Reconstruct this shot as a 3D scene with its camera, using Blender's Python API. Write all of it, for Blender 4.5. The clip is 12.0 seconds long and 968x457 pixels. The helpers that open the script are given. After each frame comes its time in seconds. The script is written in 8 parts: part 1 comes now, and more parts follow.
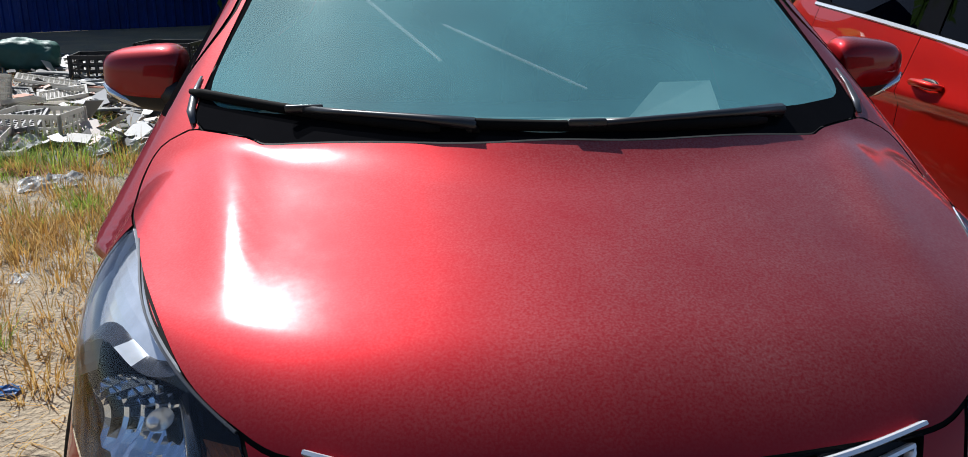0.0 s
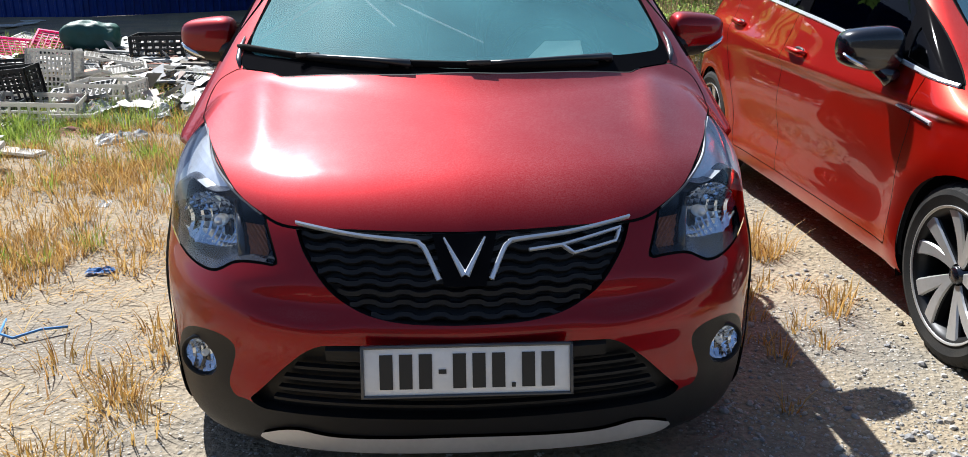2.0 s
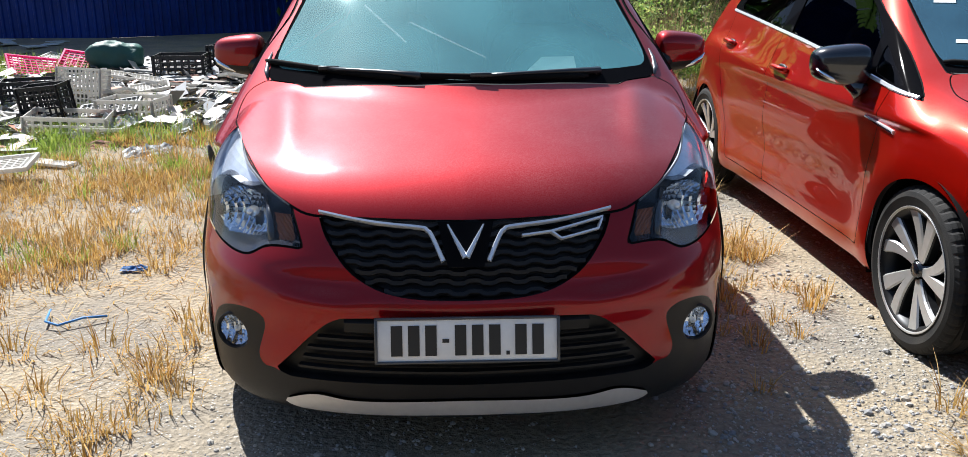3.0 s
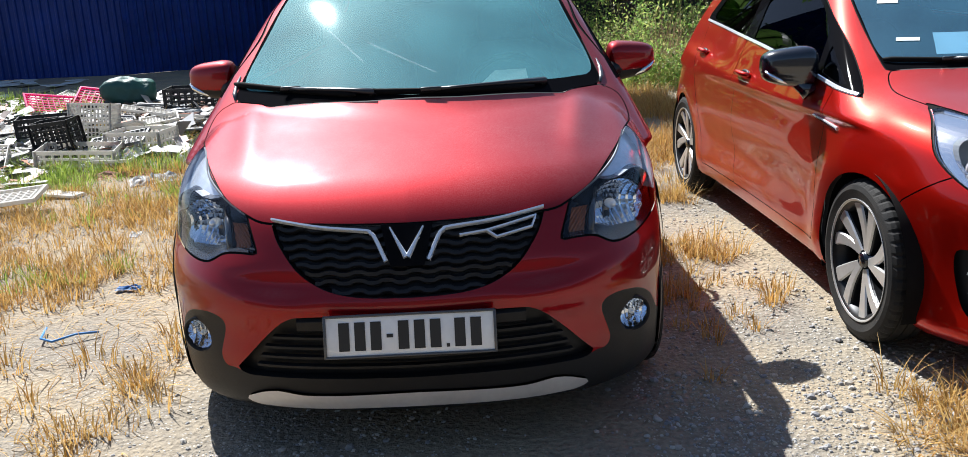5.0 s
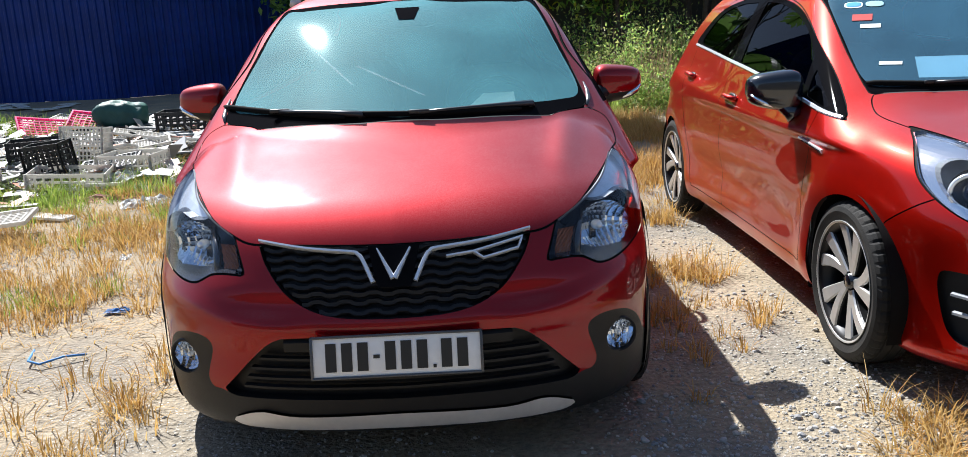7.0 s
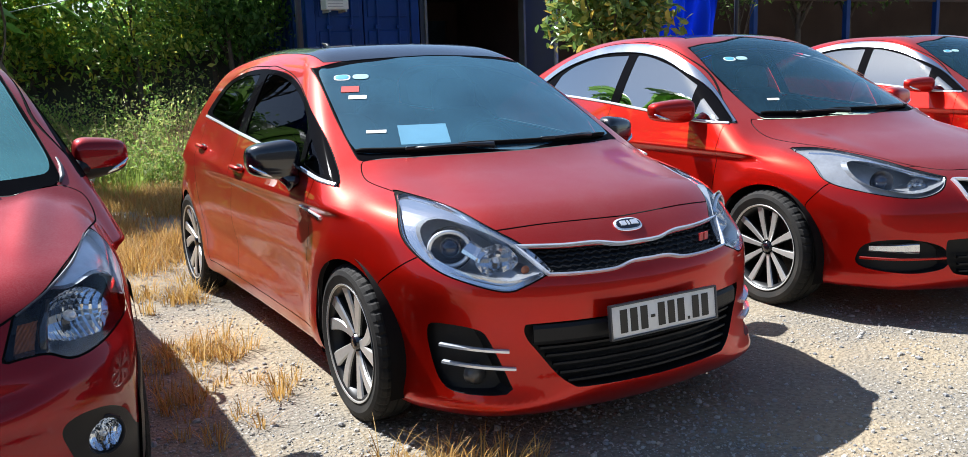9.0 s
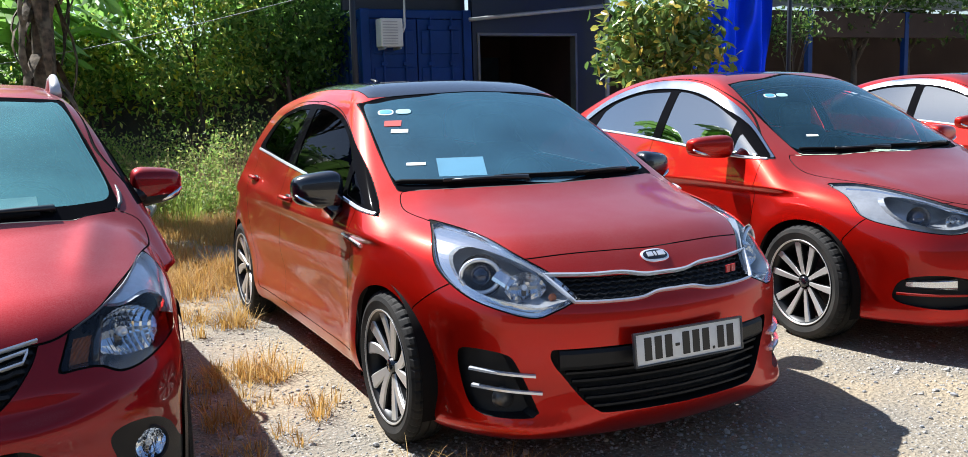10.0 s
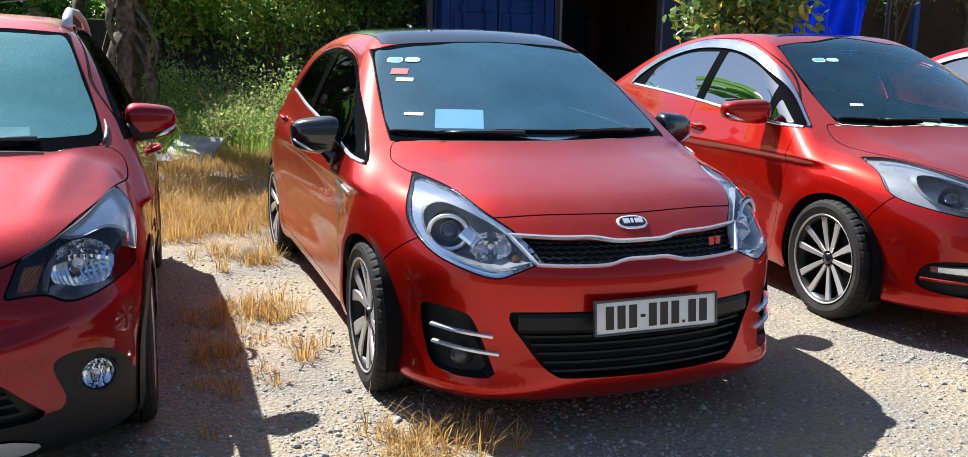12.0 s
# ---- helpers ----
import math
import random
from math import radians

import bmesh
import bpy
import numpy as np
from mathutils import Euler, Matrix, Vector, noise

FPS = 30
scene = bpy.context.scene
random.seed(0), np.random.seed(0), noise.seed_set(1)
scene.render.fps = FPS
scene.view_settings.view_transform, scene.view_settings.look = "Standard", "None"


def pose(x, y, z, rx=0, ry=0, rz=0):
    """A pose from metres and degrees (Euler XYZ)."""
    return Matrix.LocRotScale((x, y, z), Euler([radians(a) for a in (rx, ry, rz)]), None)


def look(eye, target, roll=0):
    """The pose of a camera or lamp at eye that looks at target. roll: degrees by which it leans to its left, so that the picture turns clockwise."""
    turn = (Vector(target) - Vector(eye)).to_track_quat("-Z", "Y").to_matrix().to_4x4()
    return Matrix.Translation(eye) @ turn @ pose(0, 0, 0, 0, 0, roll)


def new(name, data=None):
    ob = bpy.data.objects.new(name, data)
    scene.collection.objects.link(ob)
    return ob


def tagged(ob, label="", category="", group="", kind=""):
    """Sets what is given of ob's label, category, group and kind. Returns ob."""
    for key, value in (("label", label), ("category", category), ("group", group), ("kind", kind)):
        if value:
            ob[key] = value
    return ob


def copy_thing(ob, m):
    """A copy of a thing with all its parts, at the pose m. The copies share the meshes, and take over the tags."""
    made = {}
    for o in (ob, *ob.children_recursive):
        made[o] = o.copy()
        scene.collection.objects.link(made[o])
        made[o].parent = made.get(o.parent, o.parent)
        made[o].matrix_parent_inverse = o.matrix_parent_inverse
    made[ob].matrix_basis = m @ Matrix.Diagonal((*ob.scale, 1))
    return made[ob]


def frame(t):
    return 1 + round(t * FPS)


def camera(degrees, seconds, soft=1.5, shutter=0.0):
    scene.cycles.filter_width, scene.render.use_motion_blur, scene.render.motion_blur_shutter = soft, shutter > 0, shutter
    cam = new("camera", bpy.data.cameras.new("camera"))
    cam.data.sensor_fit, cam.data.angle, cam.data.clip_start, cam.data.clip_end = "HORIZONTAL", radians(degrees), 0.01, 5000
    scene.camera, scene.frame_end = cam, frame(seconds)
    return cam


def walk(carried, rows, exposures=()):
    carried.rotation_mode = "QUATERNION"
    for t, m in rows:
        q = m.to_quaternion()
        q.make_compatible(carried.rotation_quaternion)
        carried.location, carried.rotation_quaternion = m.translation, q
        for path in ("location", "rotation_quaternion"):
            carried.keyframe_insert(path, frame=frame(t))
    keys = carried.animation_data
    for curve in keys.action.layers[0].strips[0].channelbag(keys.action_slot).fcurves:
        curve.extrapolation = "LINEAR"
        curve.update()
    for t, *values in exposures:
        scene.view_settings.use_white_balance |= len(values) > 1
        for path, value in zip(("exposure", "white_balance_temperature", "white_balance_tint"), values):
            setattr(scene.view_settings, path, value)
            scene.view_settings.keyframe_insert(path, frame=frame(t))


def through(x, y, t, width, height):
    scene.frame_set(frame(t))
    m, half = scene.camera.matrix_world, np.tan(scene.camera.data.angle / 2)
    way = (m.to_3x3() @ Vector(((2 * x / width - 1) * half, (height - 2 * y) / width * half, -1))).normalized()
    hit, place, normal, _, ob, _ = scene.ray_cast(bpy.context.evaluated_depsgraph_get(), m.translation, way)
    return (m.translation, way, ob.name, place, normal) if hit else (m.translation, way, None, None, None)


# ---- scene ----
# ---- the camera and its way ----
cam = camera(56.4, 12.0, soft=0.65)
PATH = [
    (0, (-0.261, -0.819, 1.321), (-0.095, 1.084, 0.731), -0.1),
    (0.5, (-0.174, -1.138, 1.316), (-0.019, 0.751, 0.678), -0.5),
    (1, (-0.141, -1.442, 1.337), (-0.003, 0.447, 0.695), -0.3),
    (1.5, (-0.069, -1.689, 1.342), (0.043, 0.205, 0.709), -0.1),
    (2, (-0.036, -1.885, 1.379), (0.042, 0.015, 0.76), -0.4),
    (2.5, (-0.056, -2.089, 1.389), (0.007, -0.181, 0.792), -0.6),
    (3, (-0.015, -2.205, 1.39), (0.038, -0.289, 0.816), -0.4),
    (3.2, (0.046, -2.24, 1.389), (0.079, -0.319, 0.833), -0.5),
    (4.8, (0.219, -2.377, 1.367), (0.223, -0.449, 0.835), -2.7),
    (5, (0.229, -2.386, 1.369), (0.223, -0.456, 0.845), -2.9),
    (5.5, (0.228, -2.396, 1.368), (0.208, -0.459, 0.871), -3.1),
    (6, (0.229, -2.407, 1.366), (0.19, -0.466, 0.886), -3.2),
    (6.5, (0.225, -2.411, 1.365), (0.175, -0.469, 0.889), -3.3),
    (7, (0.247, -2.404, 1.365), (0.259, -0.461, 0.891), -2.8),
    (7.3, (0.276, -2.404, 1.37), (0.475, -0.47, 0.902), -1.5),
    (7.5, (0.301, -2.4, 1.373), (0.66, -0.486, 0.916), -1.2),
    (7.7, (0.332, -2.391, 1.372), (0.865, -0.516, 0.927), -1.2),
    (8.2, (0.39, -2.375, 1.362), (1.23, -0.56, 0.955), -1.5),
    (8.7, (0.44, -2.36, 1.35), (1.40, -0.615, 0.975), -1.7),
    (9.3, (0.476, -2.354, 1.342), (1.418, -0.626, 0.988), -1.8),
    (9.5, (0.475, -2.364, 1.34), (1.417, -0.634, 0.993), -1.7),
    (10, (0.481, -2.511, 1.343), (1.327, -0.72, 1.063), -1.6),
    (10.5, (0.556, -2.688, 1.345), (1.26, -0.841, 1.039), 2.5),
    (11, (0.688, -2.675, 1.369), (1.355, -0.819, 1.035), 2.2),
    (11.5, (0.832, -2.641, 1.371), (1.484, -0.779, 1.041), 1.9),
    (12, (0.914, -2.631, 1.365), (1.558, -0.779, 0.972), 1.0),
]
walk(cam, [(t, look(eye, target, roll)) for t, eye, target, roll in PATH], [(t, stops, 6200, 9) for t, stops in ((0.0, 0.60), (0.5, 0.66), (1.5, 0.96), (2.5, 1.12), (5.0, 1.18), (7.5, 1.22), (9.3, 1.28), (12.0, 1.30))])

# ---- sun and sky ----
SUN = Vector((-0.445, 0.755, 1.07)).normalized()
world = bpy.data.worlds.new("sky")
scene.world = world
world.use_nodes = True
wn = world.node_tree
sky = wn.nodes.new("ShaderNodeTexSky")
sky.sky_type, sky.sun_disc = "NISHITA", False
sky.sun_elevation, sky.sun_rotation = math.asin(SUN.z), math.atan2(SUN.x, SUN.y)
sky.dust_density, sky.air_density, sky.ozone_density = 0.9, 1.0, 1.8
wn.links.new(sky.outputs["Color"], wn.nodes["Background"].inputs["Color"])
wn.nodes["Background"].inputs["Strength"].default_value = 0.064
sun = new("sun", bpy.data.lights.new("sun", "SUN"))
sun.data.energy, sun.data.angle, sun.data.color = 5.0, radians(0.55), (1.0, 0.97, 0.935)
sun.matrix_world = look(SUN * 60, (0, 0, 0))

# ---- materials ----
def material(name, color, rough=0.5, metal=0.0, coat=0.0, coat_rough=0.03, vary=0.12, scale=6.0, bump_by=0.0, bump_scale=60.0, second=None, spec=0.5, ramp=(0.38, 0.66)):
    """A surface with colour and roughness that vary at two scales, and fine relief."""
    m = bpy.data.materials.new(name)
    m.use_nodes = True
    nt = m.node_tree
    b = nt.nodes["Principled BSDF"]
    tc = nt.nodes.new("ShaderNodeTexCoord")
    big, fine = nt.nodes.new("ShaderNodeTexNoise"), nt.nodes.new("ShaderNodeTexNoise")
    big.inputs["Scale"].default_value, big.inputs["Detail"].default_value = scale, 6
    fine.inputs["Scale"].default_value, fine.inputs["Detail"].default_value = bump_scale, 4
    for n in (big, fine):
        nt.links.new(tc.outputs["Object"], n.inputs["Vector"])
    mix = nt.nodes.new("ShaderNodeMix")
    mix.data_type = "RGBA"
    mp = nt.nodes.new("ShaderNodeMapRange")
    mp.inputs["From Min"].default_value, mp.inputs["From Max"].default_value = ramp
    nt.links.new(big.outputs["Fac"], mp.inputs["Value"])
    nt.links.new(mp.outputs["Result"], mix.inputs["Factor"])
    c2 = second or tuple(min(1, c * (1 - vary)) for c in color)
    mix.inputs["A"].default_value, mix.inputs["B"].default_value = (*color, 1), (*c2, 1)
    hsv = nt.nodes.new("ShaderNodeMix")
    hsv.data_type, hsv.blend_type = "RGBA", "MULTIPLY"
    hsv.inputs["Factor"].default_value = min(1.0, vary * 1.5)
    nt.links.new(mix.outputs["Result"], hsv.inputs["A"])
    nt.links.new(fine.outputs["Fac"], hsv.inputs["B"])
    nt.links.new(hsv.outputs["Result"], b.inputs["Base Color"])
    rr = nt.nodes.new("ShaderNodeMapRange")
    rr.inputs["To Min"].default_value, rr.inputs["To Max"].default_value = max(0.0, rough - 0.08), min(1.0, rough + 0.08)
    nt.links.new(big.outputs["Fac"], rr.inputs["Value"])
    nt.links.new(rr.outputs["Result"], b.inputs["Roughness"])
    b.inputs["Metallic"].default_value = metal
    b.inputs["Coat Weight"].default_value, b.inputs["Coat Roughness"].default_value = coat, coat_rough
    b.inputs["Specular IOR Level"].default_value = spec
    if bump_by:
        bp = nt.nodes.new("ShaderNodeBump")
        bp.inputs["Strength"].default_value, bp.inputs["Distance"].default_value = 1.0, bump_by
        nt.links.new(fine.outputs["Fac"], bp.inputs["Height"])
        nt.links.new(bp.outputs["Normal"], b.inputs["Normal"])
    return m


def paint(name, color, dust_sheen, rough=0.44):
    """Metallic car paint under clear coat; dust and painted sky sheen lie on what faces up."""
    m = material(name, color, rough, 0.80, 0.8, 0.02, 0.05, 3.0, spec=0.05)
    nt = m.node_tree
    b = nt.nodes["Principled BSDF"]
    b.inputs["Coat IOR"].default_value = 1.5
    tc = [n for n in nt.nodes if n.type == "TEX_COORD"][0]
    geo, sep, up = nt.nodes.new("ShaderNodeNewGeometry"), nt.nodes.new("ShaderNodeSeparateXYZ"), nt.nodes.new("ShaderNodeMapRange")
    nt.links.new(geo.outputs["Normal"], sep.inputs["Vector"])
    up.inputs["From Min"].default_value, up.inputs["From Max"].default_value = 0.58, 0.96
    nt.links.new(sep.outputs["Z"], up.inputs["Value"])
    n1 = nt.nodes.new("ShaderNodeTexNoise")
    n1.inputs["Scale"].default_value, n1.inputs["Detail"].default_value, n1.inputs["Roughness"].default_value = 4.0, 8, 0.7
    nt.links.new(tc.outputs["Object"], n1.inputs["Vector"])
    film = nt.nodes.new("ShaderNodeMath")
    film.operation = "MULTIPLY"
    nt.links.new(up.outputs["Result"], film.inputs[0]), nt.links.new(n1.outputs["Fac"], film.inputs[1])
    r = nt.nodes.new("ShaderNodeMapRange")
    r.inputs["From Max"].default_value = 0.7
    r.inputs["To Min"].default_value, r.inputs["To Max"].default_value = 0.012, 0.015 + dust_sheen * 0.16
    nt.links.new(film.outputs["Value"], r.inputs["Value"])
    nt.links.new(r.outputs["Result"], b.inputs["Coat Roughness"])
    # the dust and the sky sheen painted with it: a thin pale film with fine specks
    speck = nt.nodes.new("ShaderNodeTexNoise")
    speck.inputs["Scale"].default_value, speck.inputs["Detail"].default_value = 260, 3
    nt.links.new(tc.outputs["Object"], speck.inputs["Vector"])
    sm = nt.nodes.new("ShaderNodeMapRange")
    sm.inputs["From Min"].default_value, sm.inputs["From Max"].default_value = 0.35, 0.75
    sm.inputs["To Min"].default_value, sm.inputs["To Max"].default_value = 0.05 * dust_sheen, 0.20 * dust_sheen
    nt.links.new(speck.outputs["Fac"], sm.inputs["Value"])
    amount = nt.nodes.new("ShaderNodeMath")
    amount.operation = "MULTIPLY"
    nt.links.new(film.outputs["Value"], amount.inputs[0]), nt.links.new(sm.outputs["Result"], amount.inputs[1])
    dust_haze, mix = nt.nodes.new("ShaderNodeBsdfDiffuse"), nt.nodes.new("ShaderNodeMixShader")
    dust_haze.inputs["Color"].default_value = (0.52, 0.48, 0.48, 1)
    nt.links.new(amount.outputs["Value"], mix.inputs["Fac"])
    nt.links.new(b.outputs["BSDF"], mix.inputs[1]), nt.links.new(dust_haze.outputs["BSDF"], mix.inputs[2])
    nt.links.new(mix.outputs["Shader"], nt.nodes["Material Output"].inputs["Surface"])
    return m


def pane_glass(name, tint, ior=1.5, rough=0.0, gloss=(1, 1, 1), dust_haze=0.0, film=(0.55, 0.62, 0.60)):
    """A thin pane: tinted see-through with a mirror-like gloss, and a film of dust with sky haze painted in."""
    m = bpy.data.materials.new(name)
    m.use_nodes = True
    nt = m.node_tree
    nt.nodes.remove(nt.nodes["Principled BSDF"])
    t, g, mix, fr = (nt.nodes.new(k) for k in ("ShaderNodeBsdfTransparent", "ShaderNodeBsdfGlossy", "ShaderNodeMixShader", "ShaderNodeLayerWeight"))
    t.inputs["Color"].default_value = (*tint, 1)
    g.inputs["Color"].default_value = (*gloss, 1)
    g.inputs["Roughness"].default_value = rough
    # gloss by the angle of sight, alike from both sides
    f0 = ((ior - 1) / (ior + 1)) ** 2
    fr.inputs["Blend"].default_value = 0.5
    power, gain = nt.nodes.new("ShaderNodeMath"), nt.nodes.new("ShaderNodeMath")
    power.operation, gain.operation = "POWER", "MULTIPLY_ADD"
    power.inputs[1].default_value, gain.inputs[1].default_value, gain.inputs[2].default_value = 5.0, 1 - 2 * f0, 2 * f0
    nt.links.new(fr.outputs["Facing"], power.inputs[0]), nt.links.new(power.outputs["Value"], gain.inputs[0])
    nt.links.new(gain.outputs["Value"], mix.inputs["Fac"])
    nt.links.new(t.outputs["BSDF"], mix.inputs[1]), nt.links.new(g.outputs["BSDF"], mix.inputs[2])
    out = mix
    if dust_haze:
        tc, n1, r, d, out = (nt.nodes.new(k) for k in ("ShaderNodeTexCoord", "ShaderNodeTexNoise", "ShaderNodeMapRange", "ShaderNodeBsdfDiffuse", "ShaderNodeMixShader"))
        n1.inputs["Scale"].default_value, n1.inputs["Detail"].default_value = 3.0, 8
        nt.links.new(tc.outputs["Object"], n1.inputs["Vector"]), nt.links.new(n1.outputs["Fac"], r.inputs["Value"])
        r.inputs["From Min"].default_value, r.inputs["From Max"].default_value = 0.3, 0.7
        r.inputs["To Min"].default_value, r.inputs["To Max"].default_value = dust_haze * 0.7, dust_haze * 1.3
        d.inputs["Color"].default_value = (*film, 1)
        nt.links.new(r.outputs["Result"], out.inputs["Fac"])
        nt.links.new(mix.outputs["Shader"], out.inputs[1]), nt.links.new(d.outputs["BSDF"], out.inputs[2])
    nt.links.new(out.outputs["Shader"], nt.nodes["Material Output"].inputs["Surface"])
    return m


RED_DEEP = paint("deep red paint", (0.26, 0.0012, 0.0048), 1.0, 0.50)
RED_BRIGHT = paint("bright red paint", (0.51, 0.008, 0.002), 0.85, 0.38)
RED_ORANGE = paint("orange red paint", (0.50, 0.008, 0.003), 0.80, 0.38)
BLACK_GLOSS = material("gloss black paint", (0.004, 0.006, 0.011), 0.25, 0, 1.0, 0.02, 0.05)
BLACK_PLASTIC = material("black plastic", (0.012, 0.0125, 0.0145), 0.45, vary=0.2, bump_by=0.0004, bump_scale=500, spec=0.28)
TRIM_BLACK = material("black glazing trim", (0.005, 0.005, 0.006), 0.6, 0, 0.06, 0.04, 0.15, spec=0.0)
WIPER_BLACK = material("satin black wiper", (0.022, 0.023, 0.025), 0.32, 0.1, vary=0.15, spec=0.6)
BLACK_MATT = material("black rubber", (0.007, 0.007, 0.007), 0.8, vary=0.2, spec=0.1)
LINING = material("dark grey lining", (0.035, 0.036, 0.038), 0.85, vary=0.2, scale=20)
CLOTH_GREY = material("grey seat cloth", (0.05, 0.052, 0.055), 0.9, vary=0.25, scale=30, bump_by=0.001, bump_scale=300)
DASH_TOP = material("pale dashboard top", (0.30, 0.30, 0.27), 0.7, vary=0.15, scale=9)
CHROME = material("chrome", (0.90, 0.94, 1.0), 0.14, 0.55, vary=0.05)
SATIN = material("satin silver", (0.64, 0.63, 0.62), 0.4, 0.45, vary=0.1)
ALLOY = material("machined alloy", (0.62, 0.62, 0.61), 0.32, 0.6, vary=0.12, scale=9)
ALLOY_DARK = material("dark grey alloy", (0.025, 0.026, 0.028), 0.4, 0.6, vary=0.2)
REFLECTOR = material("lamp reflector", (0.84, 0.87, 0.92), 0.12, 0.92, vary=0.05)
FLUTED = material("silvered fluted reflector", (0.80, 0.86, 0.95), 0.08, 1.0, vary=0.05)
PROJECTOR = material("dark blue projector lens", (0.01, 0.02, 0.05), 0.1, 0, 1.0, 0.02, 0.05)
LAMP_GREY = material("lamp bezel grey", (0.10, 0.105, 0.115), 0.3, 0.5, vary=0.1)
LAMP_SILVER = material("silvered lamp bezel", (0.82, 0.86, 0.92), 0.22, 0.6, vary=0.15, scale=14)
LAMP_DARK = material("dark lamp bezel", (0.014, 0.018, 0.03), 0.22, 0.3, vary=0.15, scale=14)
AMBER = material("amber lamp", (0.36, 0.12, 0.05), 0.2, 0.2, vary=0.2, scale=60, bump_by=0.003, bump_scale=120)
TYRE = material("tyre rubber", (0.022, 0.022, 0.022), 0.75, vary=0.35, scale=9, second=(0.042, 0.039, 0.035), bump_by=0.0008, bump_scale=240, spec=0.2)
STEEL = material("brake steel", (0.25, 0.23, 0.21), 0.45, 0.9, vary=0.3, scale=20)
PLATE_WHITE = material("white plate", (0.88, 0.88, 0.86), 0.35, vary=0.08, scale=12)
PLATE_INK = material("plate black ink", (0.02, 0.02, 0.02), 0.4, vary=0.05)
BADGE_RED = material("badge red", (0.45, 0.02, 0.02), 0.3, vary=0.1)
PAPER_WHITE = material("white paper", (0.75, 0.77, 0.76), 0.7, vary=0.08, scale=14)
STICKER_BLUE = material("blue sticker", (0.08, 0.35, 0.62), 0.5, vary=0.05)
STICKER_PALE = material("pale teal sticker", (0.42, 0.66, 0.70), 0.5, vary=0.2, scale=60)
STICKER_RED = material("red sticker", (0.5, 0.06, 0.05), 0.5, vary=0.05)
# sun glare along wiper scratches, given as a pale film
GLARE_STREAK = pane_glass("painted glare on wiper scratch", (1.0, 1.0, 1.0), 1.05, 0.0, (1, 1, 1), 0.11, (0.85, 0.92, 0.92))
LENS = pane_glass("clear lamp lens", (0.95, 0.96, 0.97), 1.3)
# teal and blue films: dust, plus some sky reflection put into the colour
SCREEN_GLASS = pane_glass("green-tinted windscreen", (0.52, 0.72, 0.70), 1.90, 0.045, (0.78, 1.0, 1.0), 0.21, (0.24, 0.70, 0.74))
SCREEN_BLUE = pane_glass("blue-tinted windscreen", (0.34, 0.46, 0.54), 1.85, 0.0, (0.72, 0.94, 1.0), 0.12, (0.16, 0.46, 0.66))
SCREEN_CLEAR = pane_glass("lightly tinted windscreen", (0.80, 0.88, 0.88), 1.45, 0.0, (0.70, 0.92, 1.0), 0.05, (0.14, 0.42, 0.62))
DARK_GLASS = pane_glass("dark privacy glass", (0.05, 0.055, 0.06), 1.45, 0.0, (0.20, 0.20, 0.22))
# ---- car shapes: each car is a smooth field, zero on its skin ----
def spline(*pts):
    """A natural cubic curve through (a, b) pairs, straight beyond its ends."""
    xs, ys = np.array([p[0] for p in pts], float), np.array([p[1] for p in pts], float)
    n, h = len(xs), np.diff(xs)
    a, r = np.eye(n), np.zeros(n)
    for i in range(1, n - 1):
        a[i, i - 1:i + 2] = h[i - 1], 2 * (h[i - 1] + h[i]), h[i]
        r[i] = 6 * ((ys[i + 1] - ys[i]) / h[i] - (ys[i] - ys[i - 1]) / h[i - 1])
    m = np.linalg.solve(a, r)

    def at(x):
        x = np.asarray(x, float)
        i = np.clip(np.searchsorted(xs, x) - 1, 0, n - 2)
        q = np.clip(x, xs[0], xs[-1])
        u, v = xs[i + 1] - q, q - xs[i]
        out = (m[i] * u**3 + m[i + 1] * v**3) / (6 * h[i]) + (ys[i] / h[i] - m[i] * h[i] / 6) * u + (ys[i + 1] / h[i] - m[i + 1] * h[i] / 6) * v
        s0 = (ys[1] - ys[0]) / h[0] - h[0] * (2 * m[0] + m[1]) / 6
        s1 = (ys[-1] - ys[-2]) / h[-1] + h[-1] * (m[-2] + 2 * m[-1]) / 6
        return out + s0 * np.minimum(x - xs[0], 0) + s1 * np.maximum(x - xs[-1], 0)
    return at


def smax(a, b, r):
    return np.maximum(a, b) + np.maximum(r - np.abs(a - b), 0) ** 2 / (4 * r)


def smin(a, b, r):
    return -smax(-a, -b, r)


def bump(x, mid, wide):
    return np.exp(-((x - mid) / wide) ** 2)


def step(x, a, b):
    t = np.clip((x - a) / (b - a), 0, 1)
    return t * t * (3 - 2 * t)


